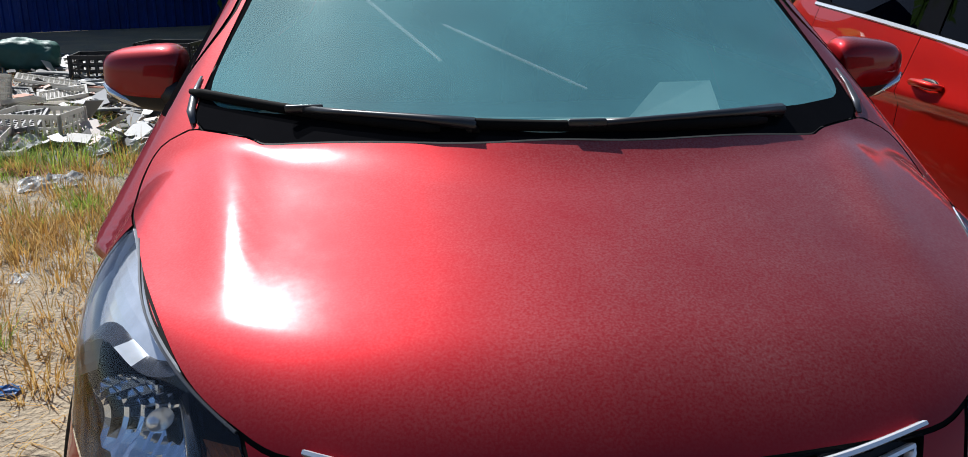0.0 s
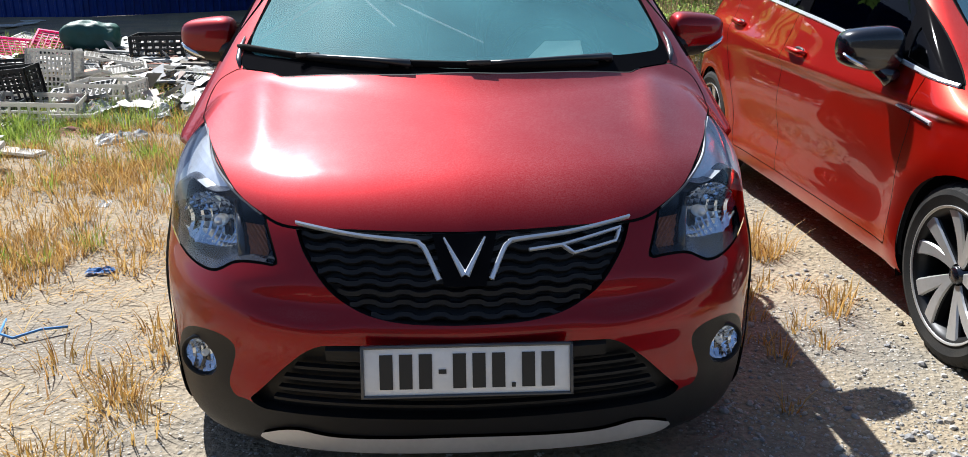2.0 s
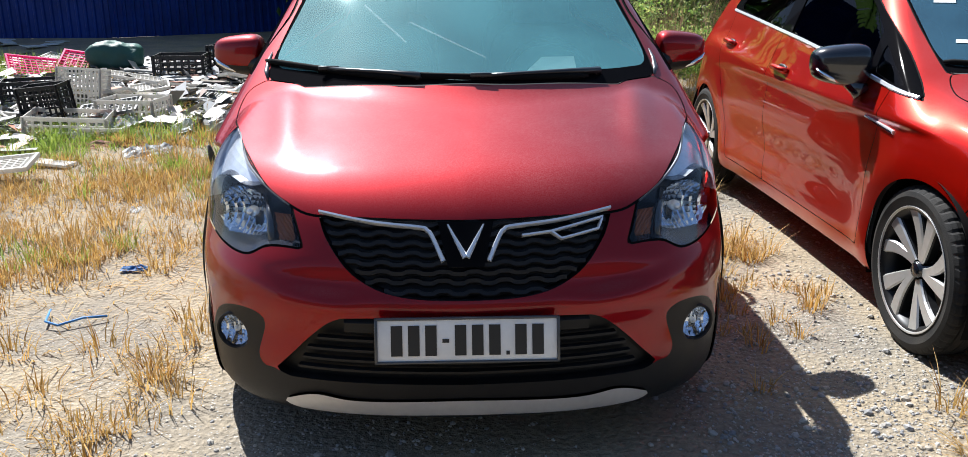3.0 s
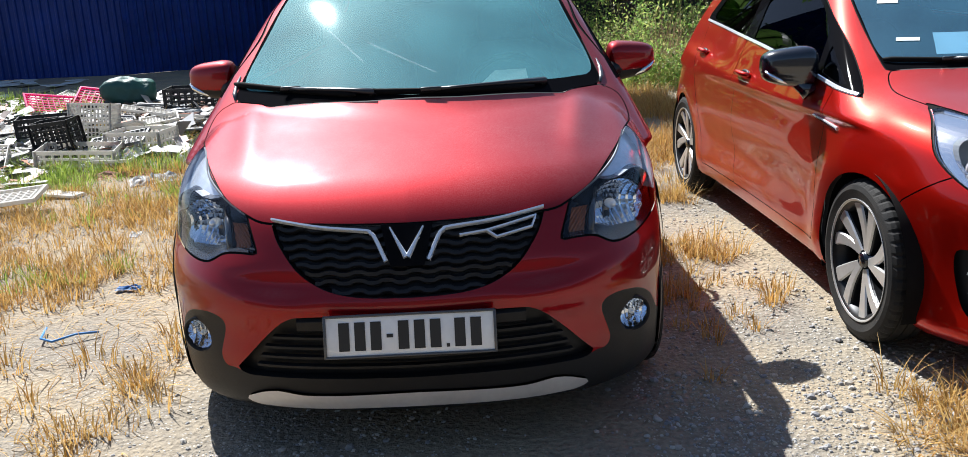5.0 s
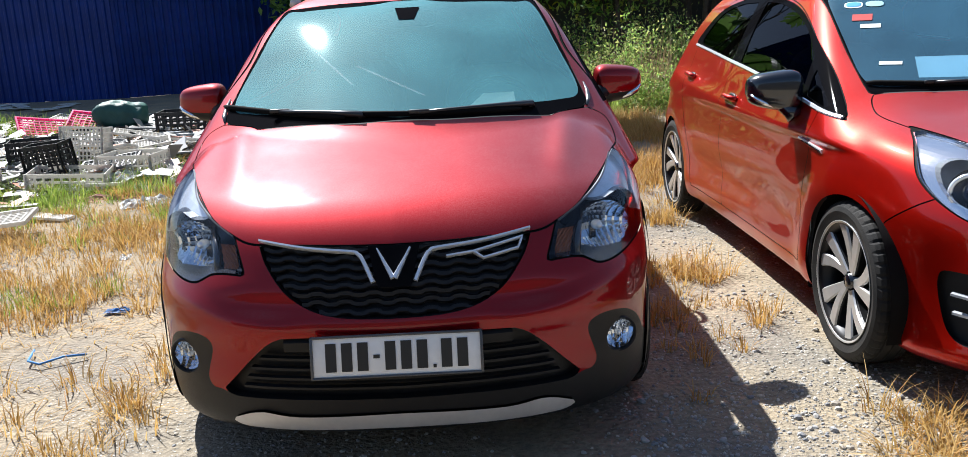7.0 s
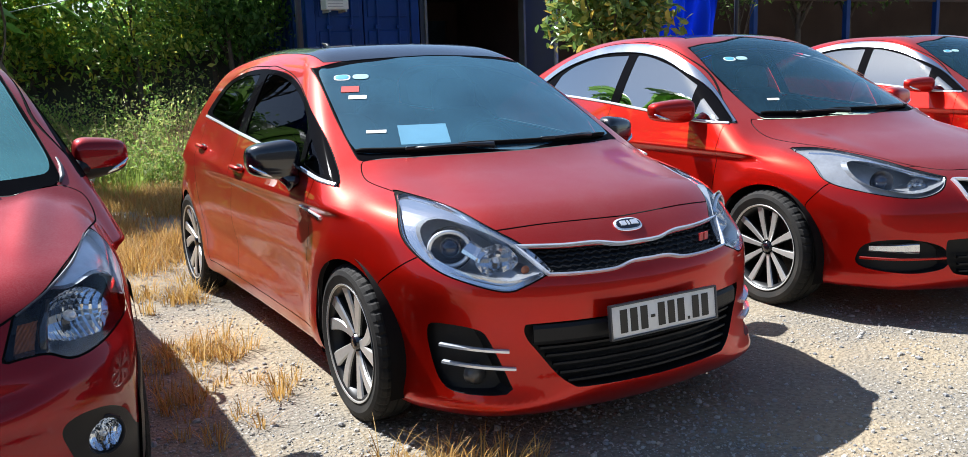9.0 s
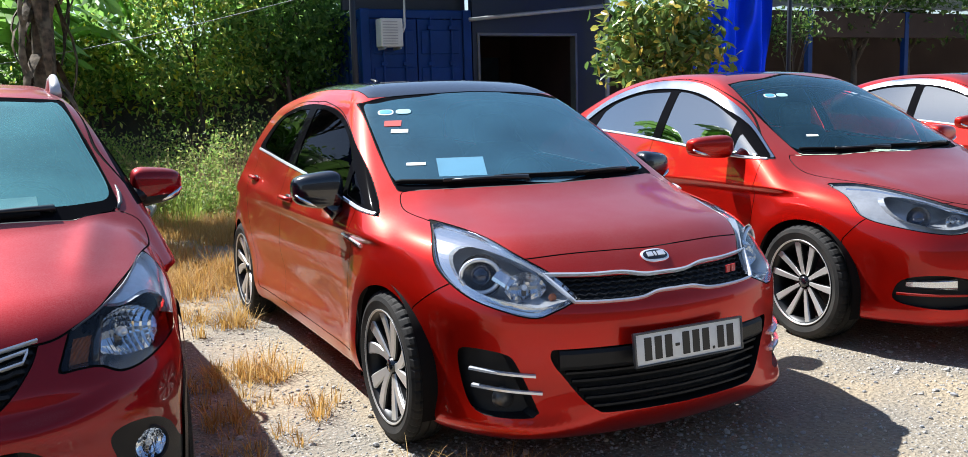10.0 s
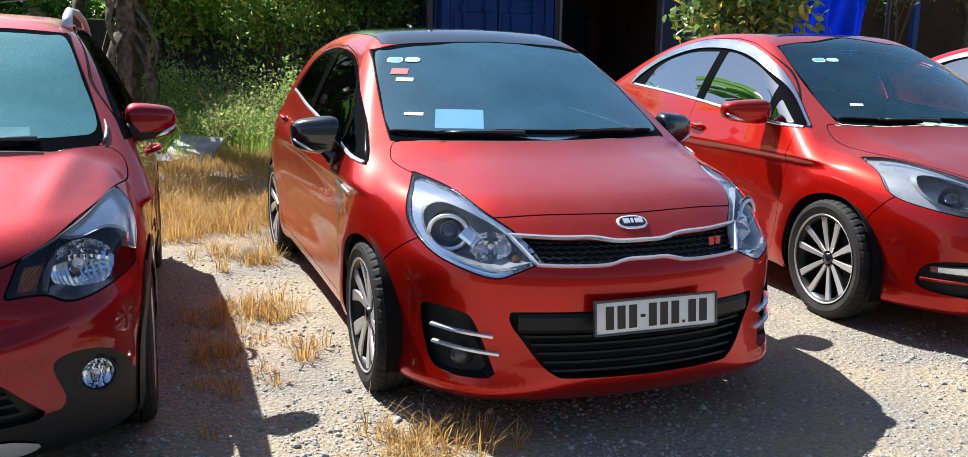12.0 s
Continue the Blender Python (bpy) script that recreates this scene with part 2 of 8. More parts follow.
class Crossover:
    """Small crossover hatchback: 3.68 m long, 1.65 m wide, 1.50 m high."""
    axle, base, wheel_r, half = 0.76, 2.385, 0.297, 0.808
    spine = (0.80, 2.95, 0.62)
    front = staticmethod(spline((0.12, 0.09), (0.17, 0.045), (0.25, 0.02), (0.34, 0.012), (0.45, 0.014), (0.53, 0.012), (0.62, 0.06), (0.70, 0.105), (0.76, 0.135), (0.85, 0.20)))
    bow = staticmethod(spline((0, 0), (0.2, 0.012), (0.38, 0.042), (0.5, 0.082), (0.6, 0.14), (0.69, 0.225), (0.75, 0.305), (0.80, 0.42), (0.84, 0.62)))
    hood = staticmethod(spline((0.0, 0.67), (0.12, 0.755), (0.25, 0.820), (0.45, 0.890), (0.60, 0.937), (0.735, 0.978), (0.9, 1.014), (1.3, 1.03), (3.0, 1.03), (3.7, 0.98)))
    wide = staticmethod(spline((0.2, 0.77), (0.4, 0.797), (0.75, 0.808), (1.3, 0.808), (2.4, 0.81), (3.1, 0.80), (3.65, 0.74)))
    flank = staticmethod(spline((0.15, -0.03), (0.3, -0.003), (0.5, 0.0), (0.66, 0.0), (0.8, -0.018), (0.92, -0.045), (1.05, -0.085)))
    roof = staticmethod(spline((1.1, 1.30), (1.5, 1.425), (1.9, 1.475), (2.4, 1.485), (3.0, 1.455), (3.5, 1.40)))
    rear = staticmethod(spline((0.2, 3.55), (0.45, 3.66), (0.7, 3.66), (0.9, 3.62), (1.1, 3.56), (1.45, 3.36)))
    screen = (0.70, 0.98, 1.72, 0.52)
    cabin = (0.765, 0.96, 0.40)

    @classmethod
    def field(c, p):
        x, y, z = np.abs(p[..., 0]), p[..., 1], p[..., 2]
        f = c.front(z) + c.bow(x) - y
        # bumper sculpture: the beak under the grille and the hollow beside it
        f = f + 0.018 * bump(z, 0.56, 0.035) * step(0.62 - x, 0, 0.25) - 0.012 * bump(z, 0.60, 0.05) * bump(x, 0.58, 0.12)
        f = f - 0.011 * step(0.560 + 0.17 * (x - 0.36) - z, 0, 0.055) * step(z, 0.38, 0.50) * step(x, 0.24, 0.40) * step(0.92 - x, 0, 0.12)
        s = x - c.wide(y) - c.flank(z) - 0.012 * (bump(np.hypot(y - c.axle, z - 0.30), 0.38, 0.10) + bump(np.hypot(y - c.axle - c.base, z - 0.30), 0.38, 0.10)) - 0.01 * bump(z, 0.72, 0.05) * step(y, 1.0, 1.8)
        h = z - (c.hood(y) - 0.10 * x**2 - 0.10 * x**4 + 0.010 * bump(x - 0.15 * (y - 0.6), 0.55, 0.052) * step(y, 0.25, 0.65))
        body = smax(smax(f * 0.9, s, 0.10), h * 0.92, 0.085)
        body = smax(body, y - c.rear(z) + 0.35 * x**4, 0.2)
        body = smax(body, 0.155 + 0.03 * step(y, 0.5, 1.2) + 0.06 * step(y, 2.6, 3.6) - z, 0.03)
        y0, z0, k, cx = c.screen
        w = (y0 + (z - z0) * k - 0.25 * (z - z0) ** 2 + cx * x**2 - y) * 0.50
        hw, zb, tum = c.cabin
        g = (x - (hw - tum * (z - zb) - 0.25 * np.maximum(z - zb, 0) ** 2) - 0.02 * step(y, 2.6, 1.8) + 0.05 * step(y, 2.4, 3.5)) * 0.92
        r = (z - c.roof(y) + 0.10 * x**2) * 0.97
        cab = smax(smax(w, g, 0.05), r, 0.10)
        cab = smax(cab, y - c.rear(z) + 0.25 * x**2, 0.10)
        cab = smax(cab, 0.8 - z, 0.02)
        return smin(body, cab, 0.012)


class Hatch:
    """Five-door hatchback: 4.05 m long, 1.72 m wide, 1.46 m high."""
    axle, base, wheel_r, half = 0.82, 2.57, 0.305, 0.86
    spine = (0.86, 3.25, 0.60)
    front = staticmethod(spline((0.14, 0.09), (0.2, 0.03), (0.3, 0.02), (0.42, 0.035), (0.56, 0.035), (0.64, 0.06), (0.70, 0.115), (0.76, 0.165), (0.84, 0.235)))
    bow = staticmethod(spline((0, 0), (0.2, 0.014), (0.4, 0.06), (0.55, 0.13), (0.66, 0.22), (0.74, 0.33), (0.81, 0.50), (0.87, 0.80)))
    hood = staticmethod(spline((0.0, 0.66), (0.15, 0.755), (0.32, 0.835), (0.6, 0.905), (0.9, 0.965), (1.1, 0.99), (1.5, 1.0), (3.3, 1.02), (4.0, 0.98)))
    wide = staticmethod(spline((0.2, 0.72), (0.45, 0.80), (0.82, 0.852), (1.4, 0.86), (2.6, 0.862), (3.4, 0.85), (4.0, 0.76)))
    flank = staticmethod(spline((0.14, -0.06), (0.25, -0.02), (0.42, -0.012), (0.58, 0.0), (0.72, -0.012), (0.84, -0.035), (0.96, -0.085), (1.05, -0.125)))
    roof = staticmethod(spline((1.3, 1.29), (1.7, 1.42), (2.1, 1.462), (2.6, 1.472), (3.2, 1.435), (3.8, 1.345)))
    rear = staticmethod(spline((0.2, 3.90), (0.45, 4.01), (0.7, 4.01), (0.9, 3.96), (1.1, 3.87), (1.4, 3.62)))
    screen = (0.86, 0.97, 1.95, 0.50)
    cabin = (0.80, 0.93, 0.42)

    @classmethod
    def field(c, p):
        x, y, z = np.abs(p[..., 0]), p[..., 1], p[..., 2]
        f = c.front(z) + c.bow(x) - y
        f = f - 0.045 * bump(z, 0.185, 0.045) * step(x, 0.2, 0.65)
        arch = bump(np.hypot(y - c.axle, z - 0.30), 0.38, 0.09) + bump(np.hypot(y - c.axle - c.base, z - 0.30), 0.39, 0.10)
        s = x - c.wide(y) - c.flank(z) - 0.014 * arch - 0.040 * bump(z, 0.20, 0.06) * bump(y, 0.34, 0.16) - 0.010 * bump(z, 0.78 + 0.05 * (y - 1.4), 0.035) * step(y, 0.9, 1.6) + 0.012 * bump(z, 0.45, 0.1) * step(y, 1.2, 1.6) * step(y, 3.1, 2.7)
        h = z - (c.hood(y) - 0.07 * x**2 - 0.14 * x**4 - 0.006 * bump(x, 0.5, 0.1) * step(y, 0.3, 0.8))
        body = smax(smax(f * 0.9, s, 0.11), h * 0.93, 0.10)
        body = smax(body, y - c.rear(z) + 0.32 * x**4, 0.2)
        body = smax(body, 0.14 + 0.04 * step(y, 0.4, 1.1) + 0.05 * step(y, 3.0, 4.0) - z, 0.03)
        y0, z0, k, cx = c.screen
        w = (y0 + (z - z0) * k + cx * x**2 - y) * 0.46
        hw, zb, tum = c.cabin
        g = (x - (hw - tum * (z - zb) - 0.30 * np.maximum(z - zb, 0) ** 2) - 0.01 + 0.07 * step(y, 2.3, 3.8)) * 0.92
        r = (z - c.roof(y) + 0.09 * x**2) * 0.97
        cab = smax(smax(w, g, 0.06), r, 0.09)
        cab = smax(cab, y - c.rear(z) + 0.25 * x**2, 0.12)
        cab = smax(cab, 0.8 - z, 0.02)
        return smin(body, cab, 0.04)


class Sedan:
    """Four-door saloon: 4.56 m long, 1.78 m wide, 1.44 m high."""
    axle, base, wheel_r, half = 0.89, 2.70, 0.315, 0.89
    spine = (0.92, 3.75, 0.60)
    front = staticmethod(spline((0.14, 0.09), (0.2, 0.02), (0.3, 0.0), (0.42, 0.01), (0.56, 0.03), (0.66, 0.08), (0.72, 0.13), (0.78, 0.20), (0.86, 0.29)))
    bow = staticmethod(spline((0, 0), (0.2, 0.02), (0.4, 0.075), (0.55, 0.15), (0.68, 0.26), (0.77, 0.40), (0.84, 0.58), (0.90, 0.88)))
    hood = staticmethod(spline((0.0, 0.64), (0.18, 0.745), (0.4, 0.82), (0.7, 0.89), (1.0, 0.95), (1.25, 0.985), (1.6, 1.0), (3.3, 1.03), (3.9, 1.03), (4.5, 1.0)))
    wide = staticmethod(spline((0.2, 0.74), (0.5, 0.83), (0.9, 0.882), (1.5, 0.89), (2.9, 0.89), (3.7, 0.872), (4.5, 0.76)))
    flank = staticmethod(spline((0.14, -0.06), (0.25, -0.02), (0.42, -0.012), (0.58, 0.0), (0.72, -0.012), (0.84, -0.035), (0.96, -0.085), (1.05, -0.125)))
    roof = staticmethod(spline((1.4, 1.29), (1.9, 1.455), (2.3, 1.495), (2.8, 1.50), (3.4, 1.425), (4.0, 1.19), (4.5, 0.93)))
    rear = staticmethod(spline((0.2, 4.42), (0.45, 4.52), (0.7, 4.55), (0.95, 4.55), (1.1, 4.5), (1.4, 4.4)))
    screen = (0.98, 0.975, 2.0, 0.50)
    cabin = (0.82, 0.95, 0.44)

    @classmethod
    def field(c, p):
        x, y, z = np.abs(p[..., 0]), p[..., 1], p[..., 2]
        f = c.front(z) + c.bow(x) - y
        arch = bump(np.hypot(y - c.axle, z - 0.30), 0.39, 0.09) + bump(np.hypot(y - c.axle - c.base, z - 0.30), 0.39, 0.10)
        s = x - c.wide(y) - c.flank(z) - 0.014 * arch - 0.010 * bump(z, 0.76 + 0.04 * (y - 1.4), 0.035) * step(y, 1.2, 2.6) + 0.010 * bump(z, 0.45, 0.1) * step(y, 1.3, 1.7) * step(y, 3.2, 2.8)
        h = z - (c.hood(y) - 0.07 * x**2 - 0.14 * x**4 + 0.010 * bump(x - 0.1 * (y - 0.6), 0.52, 0.07) * step(y, 0.3, 0.8) * step(y, 3.0, 1.5))
        body = smax(smax(f * 0.9, s, 0.11), h * 0.93, 0.10)
        body = smax(body, y - c.rear(z) + 0.32 * x**4, 0.2)
        body = smax(body, 0.17 + 0.05 * step(y, 3.4, 4.5) - z, 0.04)
        y0, z0, k, cx = c.screen
        w = (y0 + (z - z0) * k + cx * x**2 - y) * 0.45
        hw, zb, tum = c.cabin
        g = (x - (hw - tum * (z - zb) - 0.30 * np.maximum(z - zb, 0) ** 2) - 0.01 + 0.09 * step(y, 2.5, 4.2)) * 0.92
        r = (z - c.roof(y) + 0.08 * x**2) * 0.9
        cab = smax(smax(w, g, 0.06), r, 0.09)
        cab = smax(cab, y - c.rear(z) + 0.25 * x**2, 0.12)
        cab = smax(cab, 0.8 - z, 0.02)
        return smin(body, cab, 0.04)


def slope(c, p, e=0.002):
    """Unit normals of a car's skin at points p."""
    g = np.stack([c.field(p + d) - c.field(p - d) for d in np.eye(3) * e], -1)
    return g / np.maximum(np.linalg.norm(g, axis=-1, keepdims=True), 1e-9)


def cast(c, start, way, far, near=0.0):
    """Where rays that start inside the car leave it."""
    a, b = np.full(len(start), near), np.full(len(start), far)
    for _ in range(34):
        m = (a + b) / 2
        inside = c.field(start + way * m[:, None]) < 0
        a, b = np.where(inside, m, a), np.where(inside, b, m)
    return start + way * ((a + b) / 2)[:, None]
# ---- building helpers ----
def part(name, bm, mat, parent=None, label="", smooth=True):
    """Links a bmesh as one mesh object."""
    me = bpy.data.meshes.new(name)
    bm.to_mesh(me)
    bm.free()
    return put(name, me, mat, parent, label, smooth)


def put(name, me, mat, parent=None, label="", smooth=True):
    for m in mat if isinstance(mat, (list, tuple)) else [mat]:
        me.materials.append(m)
    me.polygons.foreach_set("use_smooth", [smooth] * len(me.polygons))
    ob = new(name, me)
    ob.parent = parent
    return tagged(ob, label=label)


def raw(name, verts, faces, mat, parent=None, label="", smooth=True, normals=None):
    me = bpy.data.meshes.new(name)
    me.from_pydata([tuple(v) for v in verts], [], faces)
    ob = put(name, me, mat, parent, label, smooth)
    if normals is not None:
        me.normals_split_custom_set_from_vertices([tuple(n) for n in normals])
    return ob


def box(bm, x0, x1, y0, y1, z0, z1, bevel=0.0, m=None):
    r = bmesh.ops.create_cube(bm, size=1)
    v = r["verts"]
    bmesh.ops.transform(bm, matrix=Matrix.LocRotScale(((x0 + x1) / 2, (y0 + y1) / 2, (z0 + z1) / 2), None, (x1 - x0, y1 - y0, z1 - z0)), verts=v)
    if bevel:
        e = list({e for q in v for e in q.link_edges})
        out = bmesh.ops.bevel(bm, geom=e, offset=bevel, segments=2, affect="EDGES", profile=0.5)
        v = list({q for f in out["faces"] for q in f.verts} | {q for q in v if q.is_valid})
    if m is not None:
        bmesh.ops.transform(bm, matrix=m, verts=v)
    return v


def tube(bm, pts, r, n=8, flat=1.0):
    """A bar along pts; r may be one radius or one for each point."""
    pts = [Vector(p) for p in pts]
    rs = r if isinstance(r, (list, tuple)) else [r] * len(pts)
    rings = []
    for i, p in enumerate(pts):
        d = (pts[min(i + 1, len(pts) - 1)] - pts[max(i - 1, 0)]).normalized()
        u = d.cross(Vector((0, 0, 1)))
        u = u.normalized() if u.length > 1e-4 else Vector((1, 0, 0))
        w = u.cross(d)
        rings.append([bm.verts.new(p + u * rs[i] * math.cos(a) + w * rs[i] * flat * math.sin(a)) for a in [2 * math.pi * k / n for k in range(n)]])
    for a, b in zip(rings, rings[1:]):
        for k in range(n):
            bm.faces.new((a[k], a[(k + 1) % n], b[(k + 1) % n], b[k]))
    bm.faces.new(rings[0][::-1]), bm.faces.new(rings[-1])


def lathe(bm, prof, n=48, shift=None):
    """Turns (radius, x) pairs round the x axis."""
    rings = []
    for r, x in prof:
        rings.append([bm.verts.new((x, r * math.cos(a), r * math.sin(a))) for a in [2 * math.pi * k / n for k in range(n)]])
    for a, b in zip(rings, rings[1:]):
        for k in range(n):
            bm.faces.new((a[k], a[(k + 1) % n], b[(k + 1) % n], b[k]))
    return rings


def blob(bm, m, e1=0.7, e2=0.7, nu=24, nv=14):
    """A rounded box (superellipsoid) of unit half sizes, set by the matrix m."""
    def s(v, e):
        return math.copysign(abs(v) ** e, v)
    rows = []
    for j in range(1, nv):
        b = -math.pi / 2 + math.pi * j / nv
        rows.append([bm.verts.new(m @ Vector((s(math.cos(b), e1) * s(math.cos(a), e2), s(math.cos(b), e1) * s(math.sin(a), e2), s(math.sin(b), e1)))) for a in [2 * math.pi * k / nu for k in range(nu)]])
    lo, hi = bm.verts.new(m @ Vector((0, 0, -1))), bm.verts.new(m @ Vector((0, 0, 1)))
    for a, b in zip(rows, rows[1:]):
        for k in range(nu):
            bm.faces.new((a[k], a[(k + 1) % nu], b[(k + 1) % nu], b[k]))
    for k in range(nu):
        bm.faces.new((lo, rows[0][(k + 1) % nu], rows[0][k])), bm.faces.new((hi, rows[-1][k], rows[-1][(k + 1) % nu]))


def loop(pts, n=6, closed=True):
    """A smooth outline through points; a third entry makes a point a sharp corner."""
    k, out = len(pts), []
    p = [np.array(q[:2], float) for q in pts]
    hard = [len(q) > 2 for q in pts]
    for i in range(k if closed else k - 1):
        j = (i + 1) % k
        a, b = p[i], p[j]
        ends = not closed and i == 0, not closed and j == k - 1
        ta = (b - a) if hard[i] or ends[0] else (b - p[i - 1]) / 2
        tb = (b - a) if hard[j] or ends[1] else (p[(j + 1) % k] - a) / 2
        for s in range(n):
            t = s / n
            out.append((2 * t**3 - 3 * t**2 + 1) * a + (t**3 - 2 * t**2 + t) * ta + (3 * t**2 - 2 * t**3) * b + (t**3 - t**2) * tb)
    if not closed:
        out.append(p[-1])
    return np.array(out)


def inside(poly, q):
    """Signed distance of points q to a closed outline, negative inside."""
    a, b = poly, np.roll(poly, -1, 0)
    d2, sign = np.full(len(q), 1e9), np.zeros(len(q), bool)
    for (x0, y0), (x1, y1) in zip(a, b):
        ex, ey = x1 - x0, y1 - y0
        wx, wy = q[:, 0] - x0, q[:, 1] - y0
        t = np.clip((wx * ex + wy * ey) / max(ex * ex + ey * ey, 1e-12), 0, 1)
        d2 = np.minimum(d2, (wx - ex * t) ** 2 + (wy - ey * t) ** 2)
        if y0 != y1:
            sign ^= ((y0 > q[:, 1]) != (y1 > q[:, 1])) & (q[:, 0] < ex * (q[:, 1] - y0) / (y1 - y0) + x0)
    return np.where(sign, -1, 1) * np.sqrt(d2)


VIEW = {"front": [0, 2], "side": [1, 2], "top": [0, 1]}


class Shell:
    """Half of a car's skin as a fine net, cut along outlines into panels."""

    def __init__(s, c, rings=150, cap=64, tail=30, stations=150):
        s.c = c
        ya, yb, z0 = c.spine
        th = np.linspace(-math.pi / 2, math.pi / 2, rings)
        rows = []
        for ph in np.linspace(0, math.pi / 2, cap)[1:-1]:
            rows.append((np.tile((0, ya, z0), (rings, 1)), np.stack([np.cos(th) * math.sin(ph), np.full(rings, -math.cos(ph)), np.sin(th) * math.sin(ph)], -1)))
        for y in np.linspace(ya, yb, stations):
            rows.append((np.tile((0, y, z0), (rings, 1)), np.stack([np.cos(th), 0 * th, np.sin(th)], -1)))
        for ph in np.linspace(math.pi / 2, 0, tail)[1:-1]:
            rows.append((np.tile((0, yb, z0), (rings, 1)), np.stack([np.cos(th) * math.sin(ph), np.full(rings, math.cos(ph)), np.sin(th) * math.sin(ph)], -1)))
        n = len(rows)
        tips = np.array([(0, -1, 0), (0, 1, 0)], float)
        start = np.concatenate([r[0] for r in rows] + [np.array([(0, ya, z0), (0, yb, z0)])])
        way = np.concatenate([r[1] for r in rows] + [tips])
        s.v = cast(c, start, way, 2.2)
        s.v[:, 0][np.abs(s.v[:, 0]) < 1e-6] = 0
        f = [[i * rings + j, (i + 1) * rings + j, (i + 1) * rings + j + 1, i * rings + j + 1] for i in range(n - 1) for j in range(rings - 1)]
        f += [[n * rings, j, j + 1] for j in range(rings - 1)]
        f += [[n * rings + 1, (n - 1) * rings + j + 1, (n - 1) * rings + j] for j in range(rings - 1)]
        s.f, s.tag = f, ["shell"] * len(f)
        s.v = list(s.v)

    def cut(s, d, pick):
        d = list(np.where(np.abs(d) < 2e-5, 2e-5, d))
        new_at = {}

        def mid(a, b):
            k = (a, b) if a < b else (b, a)
            if k not in new_at:
                t = d[k[0]] / (d[k[0]] - d[k[1]])
                s.v.append(s.v[k[0]] * (1 - t) + s.v[k[1]] * t)
                d.append(0.0)
                new_at[k] = len(s.v) - 1
            return new_at[k]
        for i in pick:
            q = s.f[i]
            sg = [d[k] > 0 for k in q]
            if all(sg) or not any(sg):
                continue
            ring, cuts = [], []
            for a, b in zip(q, q[1:] + q[:1]):
                ring.append(a)
                if (d[a] > 0) != (d[b] > 0):
                    cuts.append(len(ring))
                    ring.append(mid(a, b))
            if len(cuts) != 2:
                continue
            a, b = cuts
            s.f[i] = ring[a:b + 1]
            s.f.append(ring[b:] + ring[:a + 1])
            s.tag.append(s.tag[i])
        # neighbours that share a cut edge take the new point too
        if new_at:
            done = set(pick)
            for i, q in enumerate(s.f):
                if i in done:
                    continue
                hit = [(a, b) if a < b else (b, a) for a, b in zip(q, q[1:] + q[:1])]
                if any(h in new_at for h in hit):
                    r = []
                    for a, h in zip(q, hit):
                        r.append(a)
                        if h in new_at:
                            r.append(new_at[h])
                    s.f[i] = r

    def region(s, tag, view, poly, among=("shell",), gap=0.0, where=None, also=None, seam="seam"):
        """Gives the faces inside an outline a tag, with a seam of the width gap round it."""
        def dist():
            v = np.array(s.v)
            d = inside(poly, v[:, VIEW[view]]) if not callable(poly) else poly(v)
            return np.maximum(d, also(v)) if also else d

        def picks():
            v = np.array(s.v)
            out = []
            for i, q in enumerate(s.f):
                if s.tag[i] in among and (where is None or where(*v[q].mean(0))):
                    out.append(i)
            return out
        for g in ([-gap / 2, gap / 2] if gap else [0]):
            s.cut(dist() - g, picks())
        d = dist()
        for i in picks():
            m = max((d[k] for k in s.f[i]), key=lambda q: abs(abs(q) - gap / 2))
            mean = sum(d[k] for k in s.f[i]) / len(s.f[i])
            if gap and abs(mean) < gap / 2:
                s.tag[i] = seam
            elif (mean if gap else m) < 0:
                s.tag[i] = tag

    def settle(s):
        """Lays every point exactly on the skin."""
        v = np.array(s.v)
        for _ in range(3):
            e, g = 0.002, np.zeros_like(v)
            f0 = s.c.field(v)
            for k in range(3):
                d = np.eye(3)[k] * e
                g[:, k] = (s.c.field(v + d) - s.c.field(v - d)) / (2 * e)
            stepv = g * (f0 / np.maximum((g * g).sum(-1), 0.05))[:, None]
            stepv[:, 0][np.abs(v[:, 0]) < 1e-9] = 0
            v = v - np.clip(stepv, -0.01, 0.01)
        s.v, s.n = v, slope(s.c, v)
        s.n[:, 0][np.abs(v[:, 0]) < 1e-9] = 0

    def get(s, tags, side=0, push=0.0, shift=(0, 0, 0), squeeze=1.0):
        """Points, faces and normals of the faces with these tags. side: 1, -1, or 0 for both halves in one."""
        tags = (tags,) if isinstance(tags, str) else tags
        faces = [q for q, t in zip(s.f, s.tag) if t in tags]
        used = sorted({k for q in faces for k in q})
        at = {k: i for i, k in enumerate(used)}
        v, n = s.v[used], s.n[used]
        mid = v.mean(0) if len(v) else 0
        w = (v - mid) * squeeze + mid - n * push + np.array(shift)
        if side == 0:
            w[:, 0] = np.where(np.abs(v[:, 0]) < 1e-9, 0, w[:, 0])
        fs = [[at[k] for k in q] for q in faces]
        flip = np.array([-1, 1, 1])
        if side == 1:
            return w, fs, n
        if side == -1:
            return w * flip, [q[::-1] for q in fs], n * flip
        centre = {i for i, k in enumerate(used) if abs(s.v[k][0]) < 1e-9}
        back, extra, en = {}, [], []
